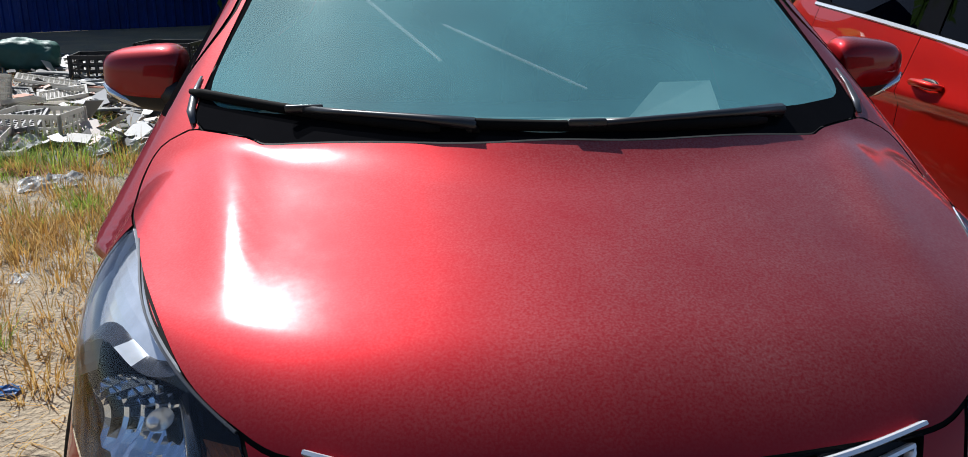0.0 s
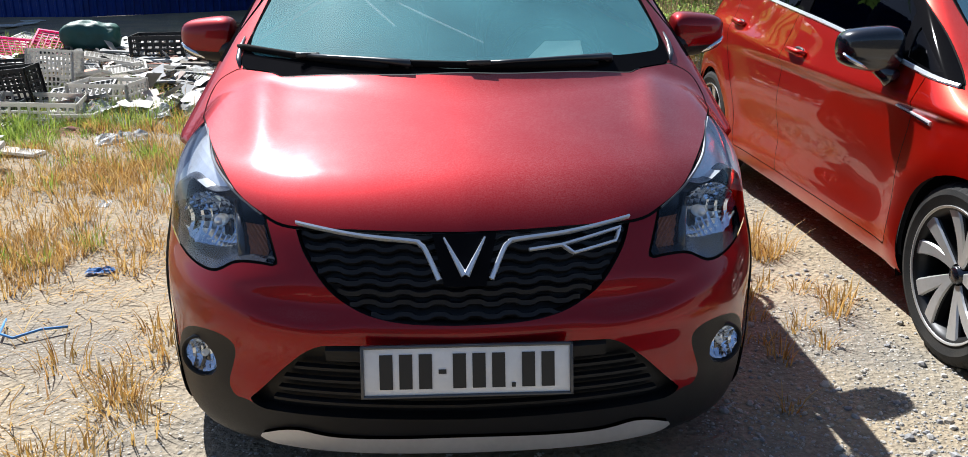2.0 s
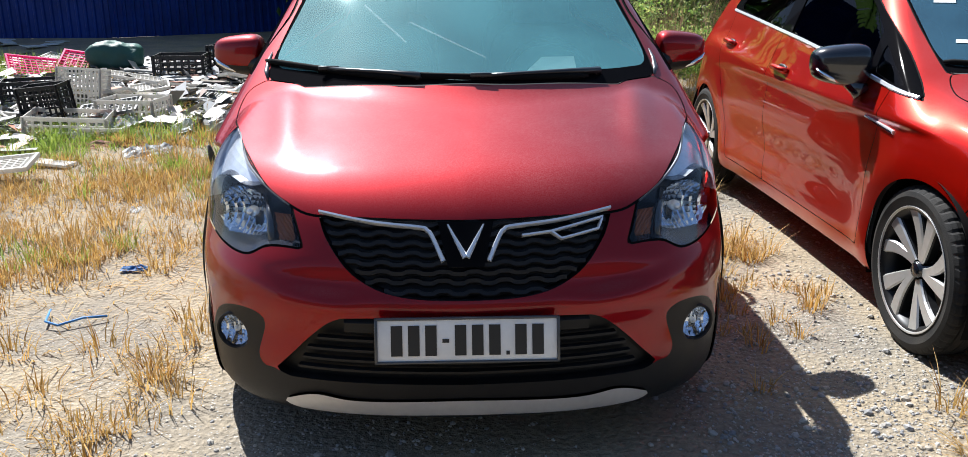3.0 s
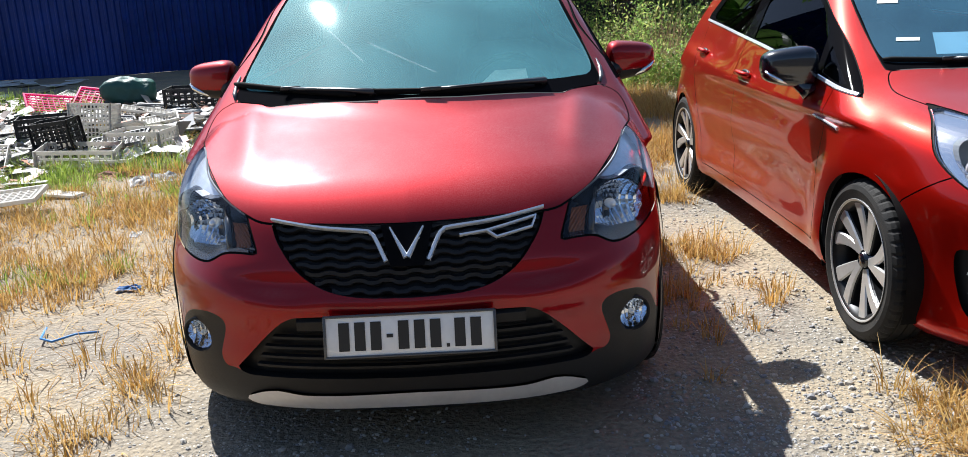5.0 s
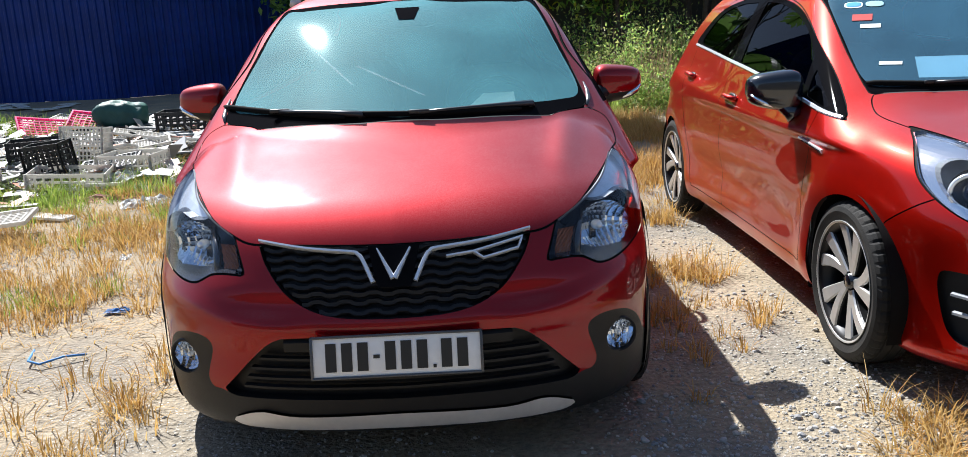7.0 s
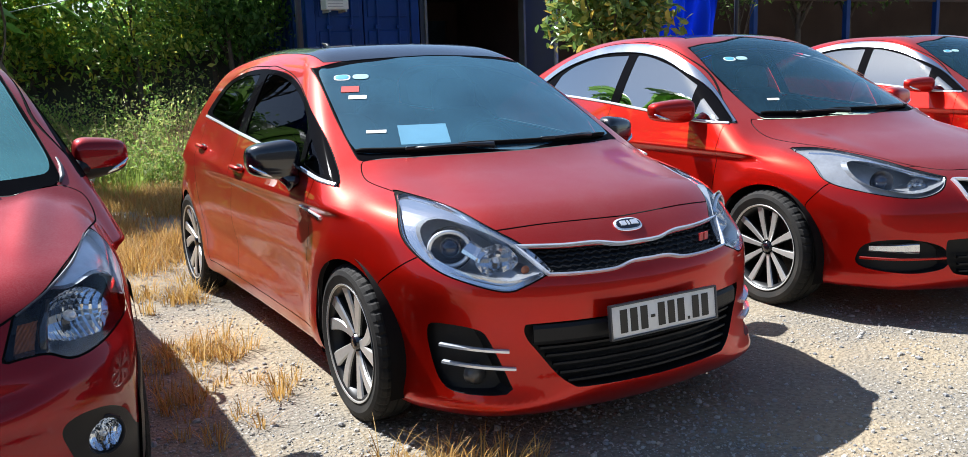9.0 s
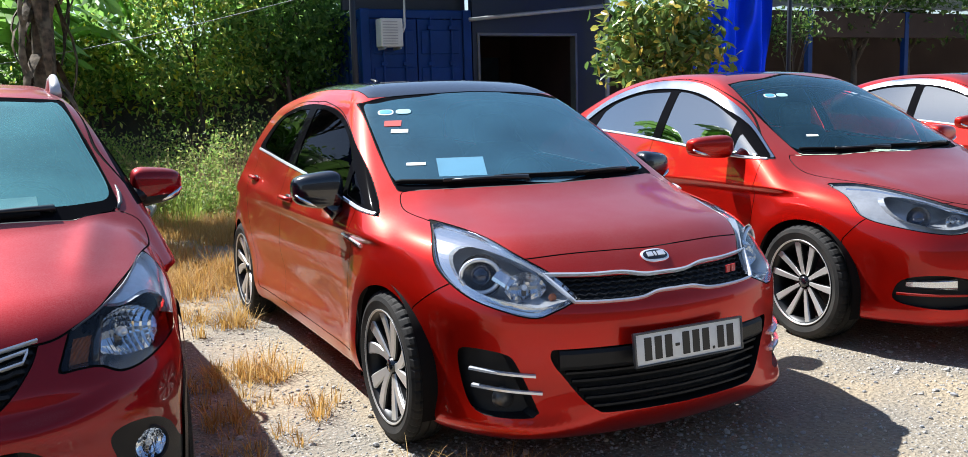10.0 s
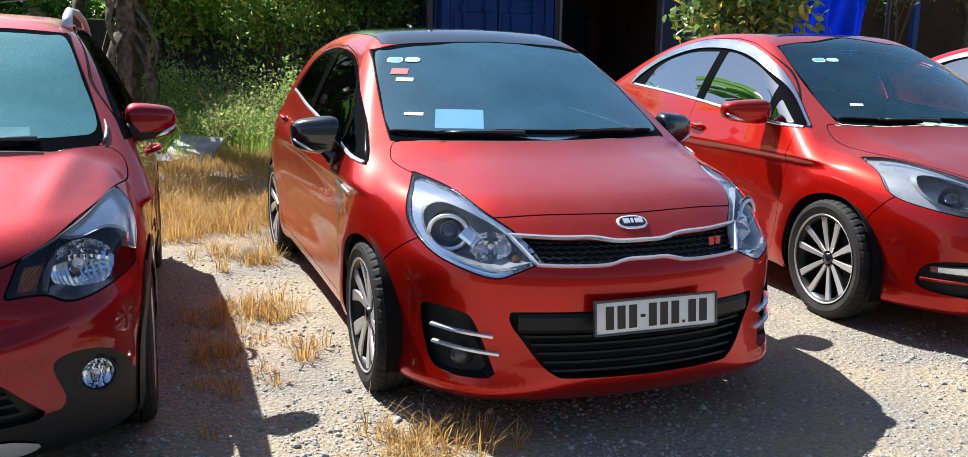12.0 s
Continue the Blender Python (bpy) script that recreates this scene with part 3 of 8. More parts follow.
        for i in range(len(w)):
            if i in centre:
                back[i] = i
            else:
                back[i] = len(w) + len(extra)
                extra.append(w[i] * flip), en.append(n[i] * flip)
        fs = fs + [[back[k] for k in q][::-1] for q in fs]
        if extra:
            w, n = np.concatenate([w, extra]), np.concatenate([n, en])
        return w, fs, n


def panel(sh, name, tags, mat, parent, side=0, label="", push=0.0):
    w, f, n = sh.get(tags, side, push)
    return raw(name, w, f, mat, parent, label, True, n) if f else None


def recess(sh, name, tags, mat, parent, side, depth, squeeze=0.94, label="", floor=True):
    """The hollow behind an opening: its walls and its floor."""
    w, f, n = sh.get(tags, side)
    if not f:
        return None
    mid = w.mean(0)
    if side == 0:
        mid[0] = 0
    inner = (w - mid) * squeeze + mid + np.array(depth)
    count, k = {}, len(w)
    for q in f:
        for a, b in zip(q, q[1:] + q[:1]):
            count[(a, b)] = count.get((a, b), 0) + 1
    walls = [[a, b, b + k, a + k] for (a, b) in count if (b, a) not in count]
    if side == 0:
        walls = [q for q in walls if not (abs(w[q[0]][0]) < 1e-9 and abs(w[q[1]][0]) < 1e-9)]
    faces = walls + ([[i + k for i in q] for q in f] if floor else [])
    ob = raw(name, np.concatenate([w, inner]), faces, mat, parent, label, False)
    return ob


def skin(c, view, pts, side=1):
    """Places on a car's skin for points of its front, side or top view."""
    pts = np.asarray(pts, float)
    n = len(pts)
    ya, yb, z0 = c.spine
    if view == "front":
        st, way = np.stack([pts[:, 0], np.full(n, 1.6 if pts[:, 1].max() > 1.05 else 0.9), pts[:, 1]], -1), np.tile((0, -1.0, 0), (n, 1))
        if pts[:, 1].max() > 1.05:
            st[:, 1] = 2.0
    elif view == "side":
        st, way = np.stack([np.zeros(n), pts[:, 0], pts[:, 1]], -1), np.tile((float(side), 0, 0), (n, 1))
    else:
        st, way = np.stack([pts[:, 0], pts[:, 1], np.full(n, z0)], -1), np.tile((0, 0, 1.0), (n, 1))
    p = cast(c, st, way, 2.4)
    return p, slope(c, p)


def ribbon(c, name, view, pts, width, mat, parent, lift=0.004, thick=0.008, closed=False, label="", side=1, sink=0.0):
    """A bevelled moulding that follows the skin along a line of the front, side or top view."""
    p, nrm = skin(c, view, pts, side)
    k = len(p)
    verts, faces = [], []
    for i in range(k):
        a, b = (p[i - 1], p[(i + 1) % k]) if closed else (p[max(i - 1, 0)], p[min(i + 1, k - 1)])
        d = b - a
        d = d / max(np.linalg.norm(d), 1e-9)
        u = np.cross(d, nrm[i])
        u = u / max(np.linalg.norm(u), 1e-9)
        w = (width(i / max(k - 1, 1)) if callable(width) else width) / 2
        base, top = p[i] + nrm[i] * (-sink - 0.002), p[i] + nrm[i] * (lift + thick - sink)
        low = p[i] + nrm[i] * (lift + thick * 0.3 - sink)
        for q, h in ((-1, base), (-1, low), (-0.62, top), (0.62, top), (1, low), (1, base)):
            verts.append(h + u * w * q)
    for i in range(k if closed else k - 1):
        j = (i + 1) % k
        for m in range(5):
            faces.append([i * 6 + m, i * 6 + m + 1, j * 6 + m + 1, j * 6 + m])
    if not closed:
        faces += [[5, 4, 3, 2, 1, 0], [(k - 1) * 6 + m for m in range(6)]]
    return raw(name, verts, [q[::-1] for q in faces], mat, parent, label, False)

# ---- cars ----
def circle(y, z, r, n=48):
    return np.array([(y + r * math.cos(2 * math.pi * k / n), z + r * math.sin(2 * math.pi * k / n)) for k in range(n)])


def tyre_mesh(r, wide, rim_r):
    bm = bmesh.new()
    h, n = wide / 2, 180
    prof = [(rim_r - 0.012, -h * 0.80), (rim_r + 0.004, -h * 0.92), (rim_r + 0.02, -h * 0.97), ((r + rim_r) / 2, -h * 1.04), (r - 0.022, -h * 0.98), (r - 0.007, -h * 0.86), (r, -h * 0.66)]
    groove = [(r, -h * 0.50), (r - 0.007, -h * 0.49), (r - 0.007, -h * 0.42), (r, -h * 0.41), (r, -h * 0.04), (r - 0.007, -h * 0.03)]
    side = prof + groove
    rings = lathe(bm, side + [(q, -x) for q, x in side[::-1]], n)
    # cross grooves on the shoulders
    for ring in rings[5:8] + rings[-8:-5]:
        for k in range(0, n, 4):
            v = ring[k].co
            q = math.hypot(v.y, v.z)
            v.y, v.z = v.y * (q - 0.0045) / q, v.z * (q - 0.0045) / q
    me = bpy.data.meshes.new("tyre")
    bm.to_mesh(me), bm.free()
    return me


def spoke(bm, a, r0, r1, w0, w1, x0, x1, turn=0.0, deep=0.035, sweep=0.0):
    """A spoke from the hub to the rim; its face looks along -x."""
    rows = []
    for i in range(7):
        t = i / 6
        r, w, x = r0 + (r1 - r0) * t, w0 + (w1 - w0) * t, x0 + (x1 - x0) * t
        b = a + turn + sweep * t
        d, n = Vector((0, math.cos(b), math.sin(b))), Vector((0, -math.sin(b), math.cos(b)))
        c = d * r
        rows.append([bm.verts.new(c + n * q * w / 2 + Vector((x + h, 0, 0))) for q, h in ((-1, deep), (-1, 0.006), (-0.8, 0), (0.8, 0), (1, 0.006), (1, deep))])
    for p, q in zip(rows, rows[1:]):
        for k in range(5):
            bm.faces.new((p[k], q[k], q[k + 1], p[k + 1]))
    bm.faces.new(rows[-1])


def wheel_parts(kind, r, wide, rim_r, parent_name, car):
    """A wheel with its face along -x; returned as an object of parts at the origin."""
    hub = bpy.data.objects.new(parent_name, None)
    scene.collection.objects.link(hub)
    hub.parent = car
    put("tyre", tyre_mesh(r, wide, rim_r), TYRE, hub, smooth=False)
    h = wide / 2
    bm = bmesh.new()
    lathe(bm, [(rim_r - 0.002, h * 0.9), (rim_r - 0.02, h * 0.75), (rim_r - 0.03, 0), (rim_r - 0.022, -h * 0.75), (rim_r - 0.004, -h * 0.93), (rim_r + 0.006, -h * 0.97), (rim_r + 0.006, -h * 0.85)], 72)
    rim = part("rim", bm, ALLOY_DARK, hub)
    bm = bmesh.new()
    lathe(bm, [(rim_r - 0.006, -h * 0.88), (rim_r - 0.003, -h * 0.95), (rim_r + 0.003, -h * 0.98), (rim_r + 0.005, -h * 0.985), (rim_r + 0.006, -h * 0.90)], 72)
    part("rim_lip", bm, ALLOY, rim)
    face, edge = -h * 0.62, -h * 0.86

    def one(name, mat, *a):
        bm = bmesh.new()
        spoke(bm, *a)
        part(name, bm, mat, hub, smooth=False)
    if kind == "swirl":
        for k in range(5):
            a = 2 * math.pi * k / 5 + 0.3
            for q, w0, w1, sw in ((-0.12, 0.024, 0.060, -0.36), (0.12, 0.024, 0.066, -0.03)):
                one("spoke", ALLOY, a, 0.036, rim_r - 0.010, w0, w1, face, edge, q + 0.30, 0.007, sw)
                one("spoke_back", ALLOY_DARK, a, 0.036, rim_r - 0.012, w0 * 1.02, w1 * 1.02, face + 0.008, edge + 0.008, q + 0.30, 0.035, sw)
    elif kind == "ten":
        for k in range(10):
            a = 2 * math.pi * k / 10 + 0.1
            one("spoke", ALLOY, a, 0.04, rim_r - 0.012, 0.020, 0.041, face, edge, 0, 0.007, 0.05 * (-1) ** k)
            one("spoke_back", ALLOY_DARK, a, 0.04, rim_r - 0.014, 0.021, 0.042, face + 0.008, edge + 0.008, 0, 0.035, 0.05 * (-1) ** k)
    else:
        for k in range(5):
            a = 2 * math.pi * k / 5
            for q in (-0.13, 0.13):
                one("spoke", ALLOY, a, 0.04, rim_r - 0.012, 0.030, 0.032, face, edge, q, 0.007)
                one("spoke_back", ALLOY_DARK, a, 0.04, rim_r - 0.014, 0.031, 0.033, face + 0.008, edge + 0.008, q, 0.035)
    bm = bmesh.new()
    lathe(bm, [(0.0005, face - 0.012), (0.024, face - 0.012), (0.03, face - 0.006), (0.032, face + 0.03), (0.06, face + 0.034)], 24)
    part("hub_cap", bm, BLACK_GLOSS, hub)
    bm = bmesh.new()
    lathe(bm, [(0.0005, 0.0), (0.07, 0.0), (0.075, 0.02), (rim_r * 0.72, 0.02), (rim_r * 0.72, 0.035), (0.0005, 0.035)], 40)
    part("brake_disc", bm, STEEL, hub, smooth=False)
    return hub


def wheels(car, c, kind, wide, rim_r, inset):
    """Four wheels under a car."""
    first = None
    for y in (c.axle, c.axle + c.base):
        for s in (-1, 1):
            m = pose(s * (c.half - inset), y, c.wheel_r, 0, 0, 0 if s < 0 else 180)
            if first is None:
                first = wheel_parts(kind, c.wheel_r, wide, rim_r, "wheel", car)
                first.matrix_basis = m
            else:
                copy_thing(first, m @ pose(0, 0, 0, 37 * y, 0, 0))


def mirror_shape(bm, at, size, s, grow=1.0, drop=0.0):
    """A door mirror's housing: square at the car, tapering outwards, flat behind."""
    def point(u, a, out=0.0):
        k = max(1 - abs(2 * u - 1) ** 4.5, 0.0) ** 0.25
        up, low = size[2] * (1 - 0.16 * u - 0.16 * u * u), size[2] * (1 - 0.42 * u * u)
        ahead, back = size[1] * (1 - 0.30 * u * u), size[1] * 0.45
        ca, sa = math.copysign(abs(math.cos(a)) ** 0.62, math.cos(a)), math.copysign(abs(math.sin(a)) ** 0.62, math.sin(a))
        y = ca * k * grow * (back if ca > 0 else ahead) + 0.42 * size[0] * u + math.copysign(out, ca)
        z = sa * k * grow * (up if sa > 0 else low) - drop
        return Vector((s * (at[0] + size[0] * grow * (2 * u - 1)), at[1] + y, at[2] + z))
    n, rows = 24, []
    for u in (0.5 - 0.5 * math.cos(math.pi * k / 18) for k in range(1, 18)):
        rows.append([bm.verts.new(point(u, 2 * math.pi * k / n)) for k in range(n)])
    for p, q in zip(rows, rows[1:]):
        for k in range(n):
            f = (p[k], p[(k + 1) % n], q[(k + 1) % n], q[k])
            bm.faces.new(f if s < 0 else f[::-1])
    bm.faces.new(rows[0] if s > 0 else rows[0][::-1]), bm.faces.new(rows[-1] if s < 0 else rows[-1][::-1])
    return point


def mirror_pair(car, at, size, shell, lower, arm, foot, led=True, thick=0.03):
    """Door mirrors: a tapering shell with a flat glass behind, an indicator strip and a foot."""
    x, y, z = at
    for s in (-1, 1):
        bm = bmesh.new()
        point = mirror_shape(bm, at, size, s)
        ob = part("mirror_shell", bm, shell, car, "door mirror shell")
        bm = bmesh.new()
        blob(bm, Matrix.LocRotScale((s * x, y + size[1] * 0.47 + 0.2 * size[0], z), Euler((0, 0, radians(s * 12))), Vector((size[0] * 0.82, 0.006, size[2] * 0.75))), 0.5, 0.6)
        part("mirror_glass", bm, CHROME, ob)
        bm = bmesh.new()
        mirror_shape(bm, at, (size[0], size[1], size[2] * 0.9), s, 0.95, size[2] * 0.24)
        part("mirror_base", bm, lower, ob)
        if led:
            bm = bmesh.new()
            tube(bm, [point(u, a, 0.002) for u, a in ((0.42, 4.35), (0.58, 4.15), (0.74, 3.92), (0.88, 3.7), (0.97, 3.5))], [0.003, 0.007, 0.009, 0.009, 0.005], 8, 1.0)
            part("indicator", bm, REFLECTOR, ob, "clear indicator strip")
        bm = bmesh.new()
        tube(bm, [(s * foot[0], foot[1], foot[2]), (s * (foot[0] * 0.6 + (x - size[0] * 0.5) * 0.4), foot[1] * 0.7 + y * 0.3, foot[2] + 0.02), (s * (x - size[0] * 0.45), y, z - size[2] * 0.6)], [thick, thick * 0.9, thick * 1.2], 12, 0.8)
        part("mirror_arm", bm, arm, ob)


def plate(car, c, x, z, tilt, y, text):
    """A white number plate in a thin frame; its characters are plain bars."""
    bm = bmesh.new()
    box(bm, -0.2375, 0.2375, -0.006, 0.006, -0.056, 0.056, 0.004)
    ob = part("number_plate", bm, PLATE_WHITE, car, "white number plate with dark bars")
    ob.matrix_basis = pose(x, y, z, tilt, 0, 0)
    bm = bmesh.new()
    for x0, x1, z0, z1 in ((-0.243, 0.243, 0.054, 0.061), (-0.243, 0.243, -0.061, -0.054), (-0.243, -0.2355, -0.061, 0.061), (0.2355, 0.243, -0.061, 0.061)):
        box(bm, x0, x1, -0.011, 0.006, z0, z1, 0.002)
    part("plate_frame", bm, LAMP_GREY, ob)
    at = -0.2
    for wide, low, high in text:
        bm = bmesh.new()
        box(bm, at, at + wide, -0.0085, -0.005, low, high)
        part("bar", bm, PLATE_INK, ob, smooth=False)
        at += wide + 0.0148


def interior(car, c, sh, belt, dash_y, seats, dash_mat, wheel_side=-1):
    """Dashboard, seats and a steering wheel behind the glass."""
    w, f, n = sh.get(("shell", "roof", "front_door", "rear_door", "pillar"), 0, 0.025)
    keep = [q for q in f if w[q].mean(0)[2] > 0.25 and w[q].mean(0)[1] > dash_y - 0.05]
    raw("lining", w, [q[::-1] for q in keep], LINING, car, "dark inner lining")
    hw = c.cabin[0] - 0.06
    bm = bmesh.new()
    blob(bm, Matrix.LocRotScale((0, dash_y + 0.34, belt - 0.17), None, Vector((hw, 0.36, 0.13))), 0.5, 0.35, 40, 16)
    for v in bm.verts:
        v.co.y += 0.30 * v.co.x ** 2
    part("dashboard", bm, dash_mat, car)
    bm = bmesh.new()
    box(bm, -hw, hw, dash_y + 0.02, dash_y + 2.4, 0.24, 0.30)
    box(bm, -hw, hw, dash_y + 0.02, dash_y + 0.05, 0.24, belt - 0.24)
    part("cabin_floor", bm, LINING, car)
    bm = bmesh.new()
    box(bm, -0.53, 0.53, 0.25, c.axle + c.base + 0.3, 0.205, 0.225)
    part("underbody", bm, BLACK_MATT, car)
    for x in (-0.36, 0.36):
        for i, y in enumerate(seats):
            bm = bmesh.new()
            blob(bm, Matrix.LocRotScale((x, y, 0.50), None, Vector((0.25, 0.26, 0.10))), 0.5, 0.5)
            st = part("seat", bm, CLOTH_GREY, car)
            bm = bmesh.new()
            blob(bm, Matrix.LocRotScale((x, y + 0.28, 0.80), Euler((radians(-16), 0, 0)), Vector((0.24, 0.09, 0.32))), 0.5, 0.5)
            part("backrest", bm, CLOTH_GREY, st)
            bm = bmesh.new()
            blob(bm, Matrix.LocRotScale((x, y + 0.39, 1.17), Euler((radians(-10), 0, 0)), Vector((0.13, 0.05, 0.10))), 0.6, 0.6)
            part("headrest", bm, CLOTH_GREY, st)
    bm = bmesh.new()
    ring = [Vector((0.18 * math.cos(a), 0, 0.18 * math.sin(a))) for a in [2 * math.pi * k / 28 for k in range(29)]]
    m = pose(-wheel_side * 0.36, dash_y + 0.68, belt - 0.10, -28, 0, 0)
    tube(bm, [m @ p for p in ring], 0.016, 8)
    for a in (0.1, math.pi - 0.1, -math.pi / 2):
        tube(bm, [m @ Vector((0, 0.02, 0)), m @ Vector((0.17 * math.cos(a), 0, 0.17 * math.sin(a)))], 0.016, 6)
    part("steering_wheel", bm, BLACK_PLASTIC, car)


def wiper(car, c, x0, x1, o0, o1, pivot):
    """A wiper at rest along the foot of the windscreen: blade from x0 to x1, arm from the pivot to its middle."""
    y0, z0, k, cx = c.screen

    def on(x, off, lift):
        q, n = skin(c, "top", [(x, y0 + 0.05 + cx * x * x + off)])
        return Vector(q[0] + n[0] * lift)
    mid = (x0 + x1) / 2
    om = (o0 + o1) / 2
    bm = bmesh.new()
    tube(bm, [on(pivot + (mid - pivot) * t, 0.010 + (om - 0.010) * t, h) for t, h in ((0, 0.0), (0, 0.012), (0.25, 0.016), (0.5, 0.018), (0.75, 0.017), (1, 0.014))], [0.016, 0.015, 0.012, 0.009, 0.008, 0.010], 8, 0.8)
    arm = part("wiper_arm", bm, WIPER_BLACK, car, "black wiper arm and blade")
    bm = bmesh.new()
    q = on(mid, om, 0.016)
    box(bm, -0.035, 0.035, -0.007, 0.007, -0.006, 0.008, 0.003, Matrix.Translation(q))
    part("blade_clip", bm, WIPER_BLACK, arm)
    bm = bmesh.new()
    tube(bm, [on(x0 + (x1 - x0) * t, o0 + (o1 - o0) * t, 0.009) for t in np.linspace(0, 1, 18)], [0.004] + [0.0075] * 16 + [0.004], 8, 1.4)
    part("wiper_blade", bm, BLACK_MATT, arm)


def arch_liner(car, c, r):
    for y in (c.axle, c.axle + c.base):
        for s in (-1, 1):
            bm = bmesh.new()
            n, x0, x1 = 26, s * (c.half - 0.02), s * (c.half - 0.30)
            a = [-0.35 + (math.pi + 0.7) * k / n for k in range(n + 1)]
            o = [bm.verts.new((x0, y + r * math.cos(q), 0.30 + r * math.sin(q))) for q in a]
            i = [bm.verts.new((x1, y + r * math.cos(q), 0.30 + r * math.sin(q))) for q in a]
            for k in range(n):
                bm.faces.new((o[k], o[k + 1], i[k + 1], i[k]))
            bm.faces.new(i)
            part("wheel_arch_liner", bm, BLACK_MATT, car)


def handle(car, c, y, z, mat, cup):
    for s in (-1, 1):
        p, n = skin(c, "side", [(y - 0.09, z + 0.004), (y - 0.06, z), (y, z), (y + 0.06, z), (y + 0.09, z + 0.004)], s)
        bm = bmesh.new()
        tube(bm, [Vector(q + m * h) for q, m, h in zip(p, n, (0.002, 0.028, 0.036, 0.028, 0.002))], [0.012, 0.013, 0.014, 0.013, 0.012], 8, 1.0)
        ob = part("door_handle", bm, mat, car)
        bm = bmesh.new()
        blob(bm, Matrix.LocRotScale(Vector(p[2] - n[2] * 0.008), None, Vector((0.012, 0.062, 0.034))), 0.8, 0.8, 16, 8)
        part("handle_cup", bm, cup, ob)


def disc(bm, m, r, n=24, bulge=0.0):
    """A round lens or reflector facing -y."""
    rings = []
    for q in (1.0, 0.85, 0.6, 0.3):
        rings.append([bm.verts.new(m @ Vector((r * q * math.cos(2 * math.pi * k / n), -bulge * (1 - q * q), r * q * math.sin(2 * math.pi * k / n)))) for k in range(n)])
    for a, b in zip(rings, rings[1:]):
        for k in range(n):
            bm.faces.new((a[k], a[(k + 1) % n], b[(k + 1) % n], b[k]))
    bm.faces.new(rings[-1])


def lamp_bowl(parent, at, r, deep, turn, flutes=0, bulb=0.016):
    """A parabolic reflector with a bulb; flutes: vertical facets."""
    bm = bmesh.new()
    n, m = 48, pose(*at, 0, 0, turn)
    rings = []
    for q in (1.0, 0.85, 0.65, 0.45, 0.25, 0.12):
        ring = []
        for k in range(n):
            a = 2 * math.pi * k / n
            x = r * q * math.cos(a)
            ripple = 0.004 * math.sin(x * flutes) if flutes else 0
            ring.append(bm.verts.new(m @ Vector((x, deep * (1 - q * q) + ripple, r * q * math.sin(a)))))
        rings.append(ring)
    for a, b in zip(rings, rings[1:]):
        for k in range(n):
            bm.faces.new((a[k], b[k], b[(k + 1) % n], a[(k + 1) % n]))
    bm.faces.new(rings[-1][::-1])
    ob = part("reflector", bm, REFLECTOR, parent, smooth=not flutes)
    bm = bmesh.new()
    blob(bm, m @ Matrix.LocRotScale((0, deep * 0.55, 0), None, Vector((bulb, bulb * 1.4, bulb))), 1, 1, 14, 8)
    part("bulb", bm, PROJECTOR if bulb > 0.03 else CHROME, parent)
    return ob


def fluted_bowl(parent, at, rx, rz, deep, turn, cols, mat=None, rows=9):
    """A bowl-shaped reflector pressed into upright flutes, with a bulb and its cap."""
    m = pose(*at, 0, 0, turn)
    xs = np.linspace(-0.985, 0.985, cols * 2 + 1)
    amp = 0.75 * rx / cols
    v = []
    for i, x in enumerate(xs):
        for q in np.linspace(-1, 1, rows) * math.sqrt(1 - x * x):
            v.append(m @ Vector((x * rx, deep * (1 - x * x - q * q) + (amp if i % 2 else 0), q * rz)))
    f = [[i * rows + j, (i + 1) * rows + j, (i + 1) * rows + j + 1, i * rows + j + 1] for i in range(len(xs) - 1) for j in range(rows - 1)]
    ob = raw("reflector", np.array([tuple(p) for p in v]), f, mat or FLUTED, parent, "", False)
    bm = bmesh.new()
    k = rz * 0.20
    blob(bm, m @ Matrix.LocRotScale((0, deep * 0.45, 0), None, Vector((k, k * 1.4, k))), 1, 1, 14, 8)
    part("bulb", bm, CHROME, parent)
    bm = bmesh.new()
    box(bm, -rx * 0.12, rx * 0.12, deep * 0.7, deep * 0.8, -rz * 0.6, -rz * 0.1, 0.002, m)
    part("bulb_holder", bm, BLACK_GLOSS, parent, smooth=False)
    return ob


def fluted_box(c, parent, s, x0, x1, z0, z1, slant, behind, cols, mat, name, label=""):
    """A small slanting panel of upright flutes behind a lens."""
    rows = 7
    v = [on_skin(c, s * (x0 + (x1 - x0) * i / cols + slant * j / (rows - 1)), z0 + (z1 - z0) * j / (rows - 1), behind + 0.004 * ((i + j) % 2)) for i in range(cols + 1) for j in range(rows)]
    f = [[i * rows + j, (i + 1) * rows + j, (i + 1) * rows + j + 1, i * rows + j + 1] for i in range(cols) for j in range(rows - 1)]
    return raw(name, np.array([tuple(p) for p in v]), f, mat, parent, label, False)


def on_skin(c, x, z, behind):
    """A place behind the front skin."""
    p, n = skin(c, "front", [(x, z)])
    return Vector(p[0] - n[0] * behind)


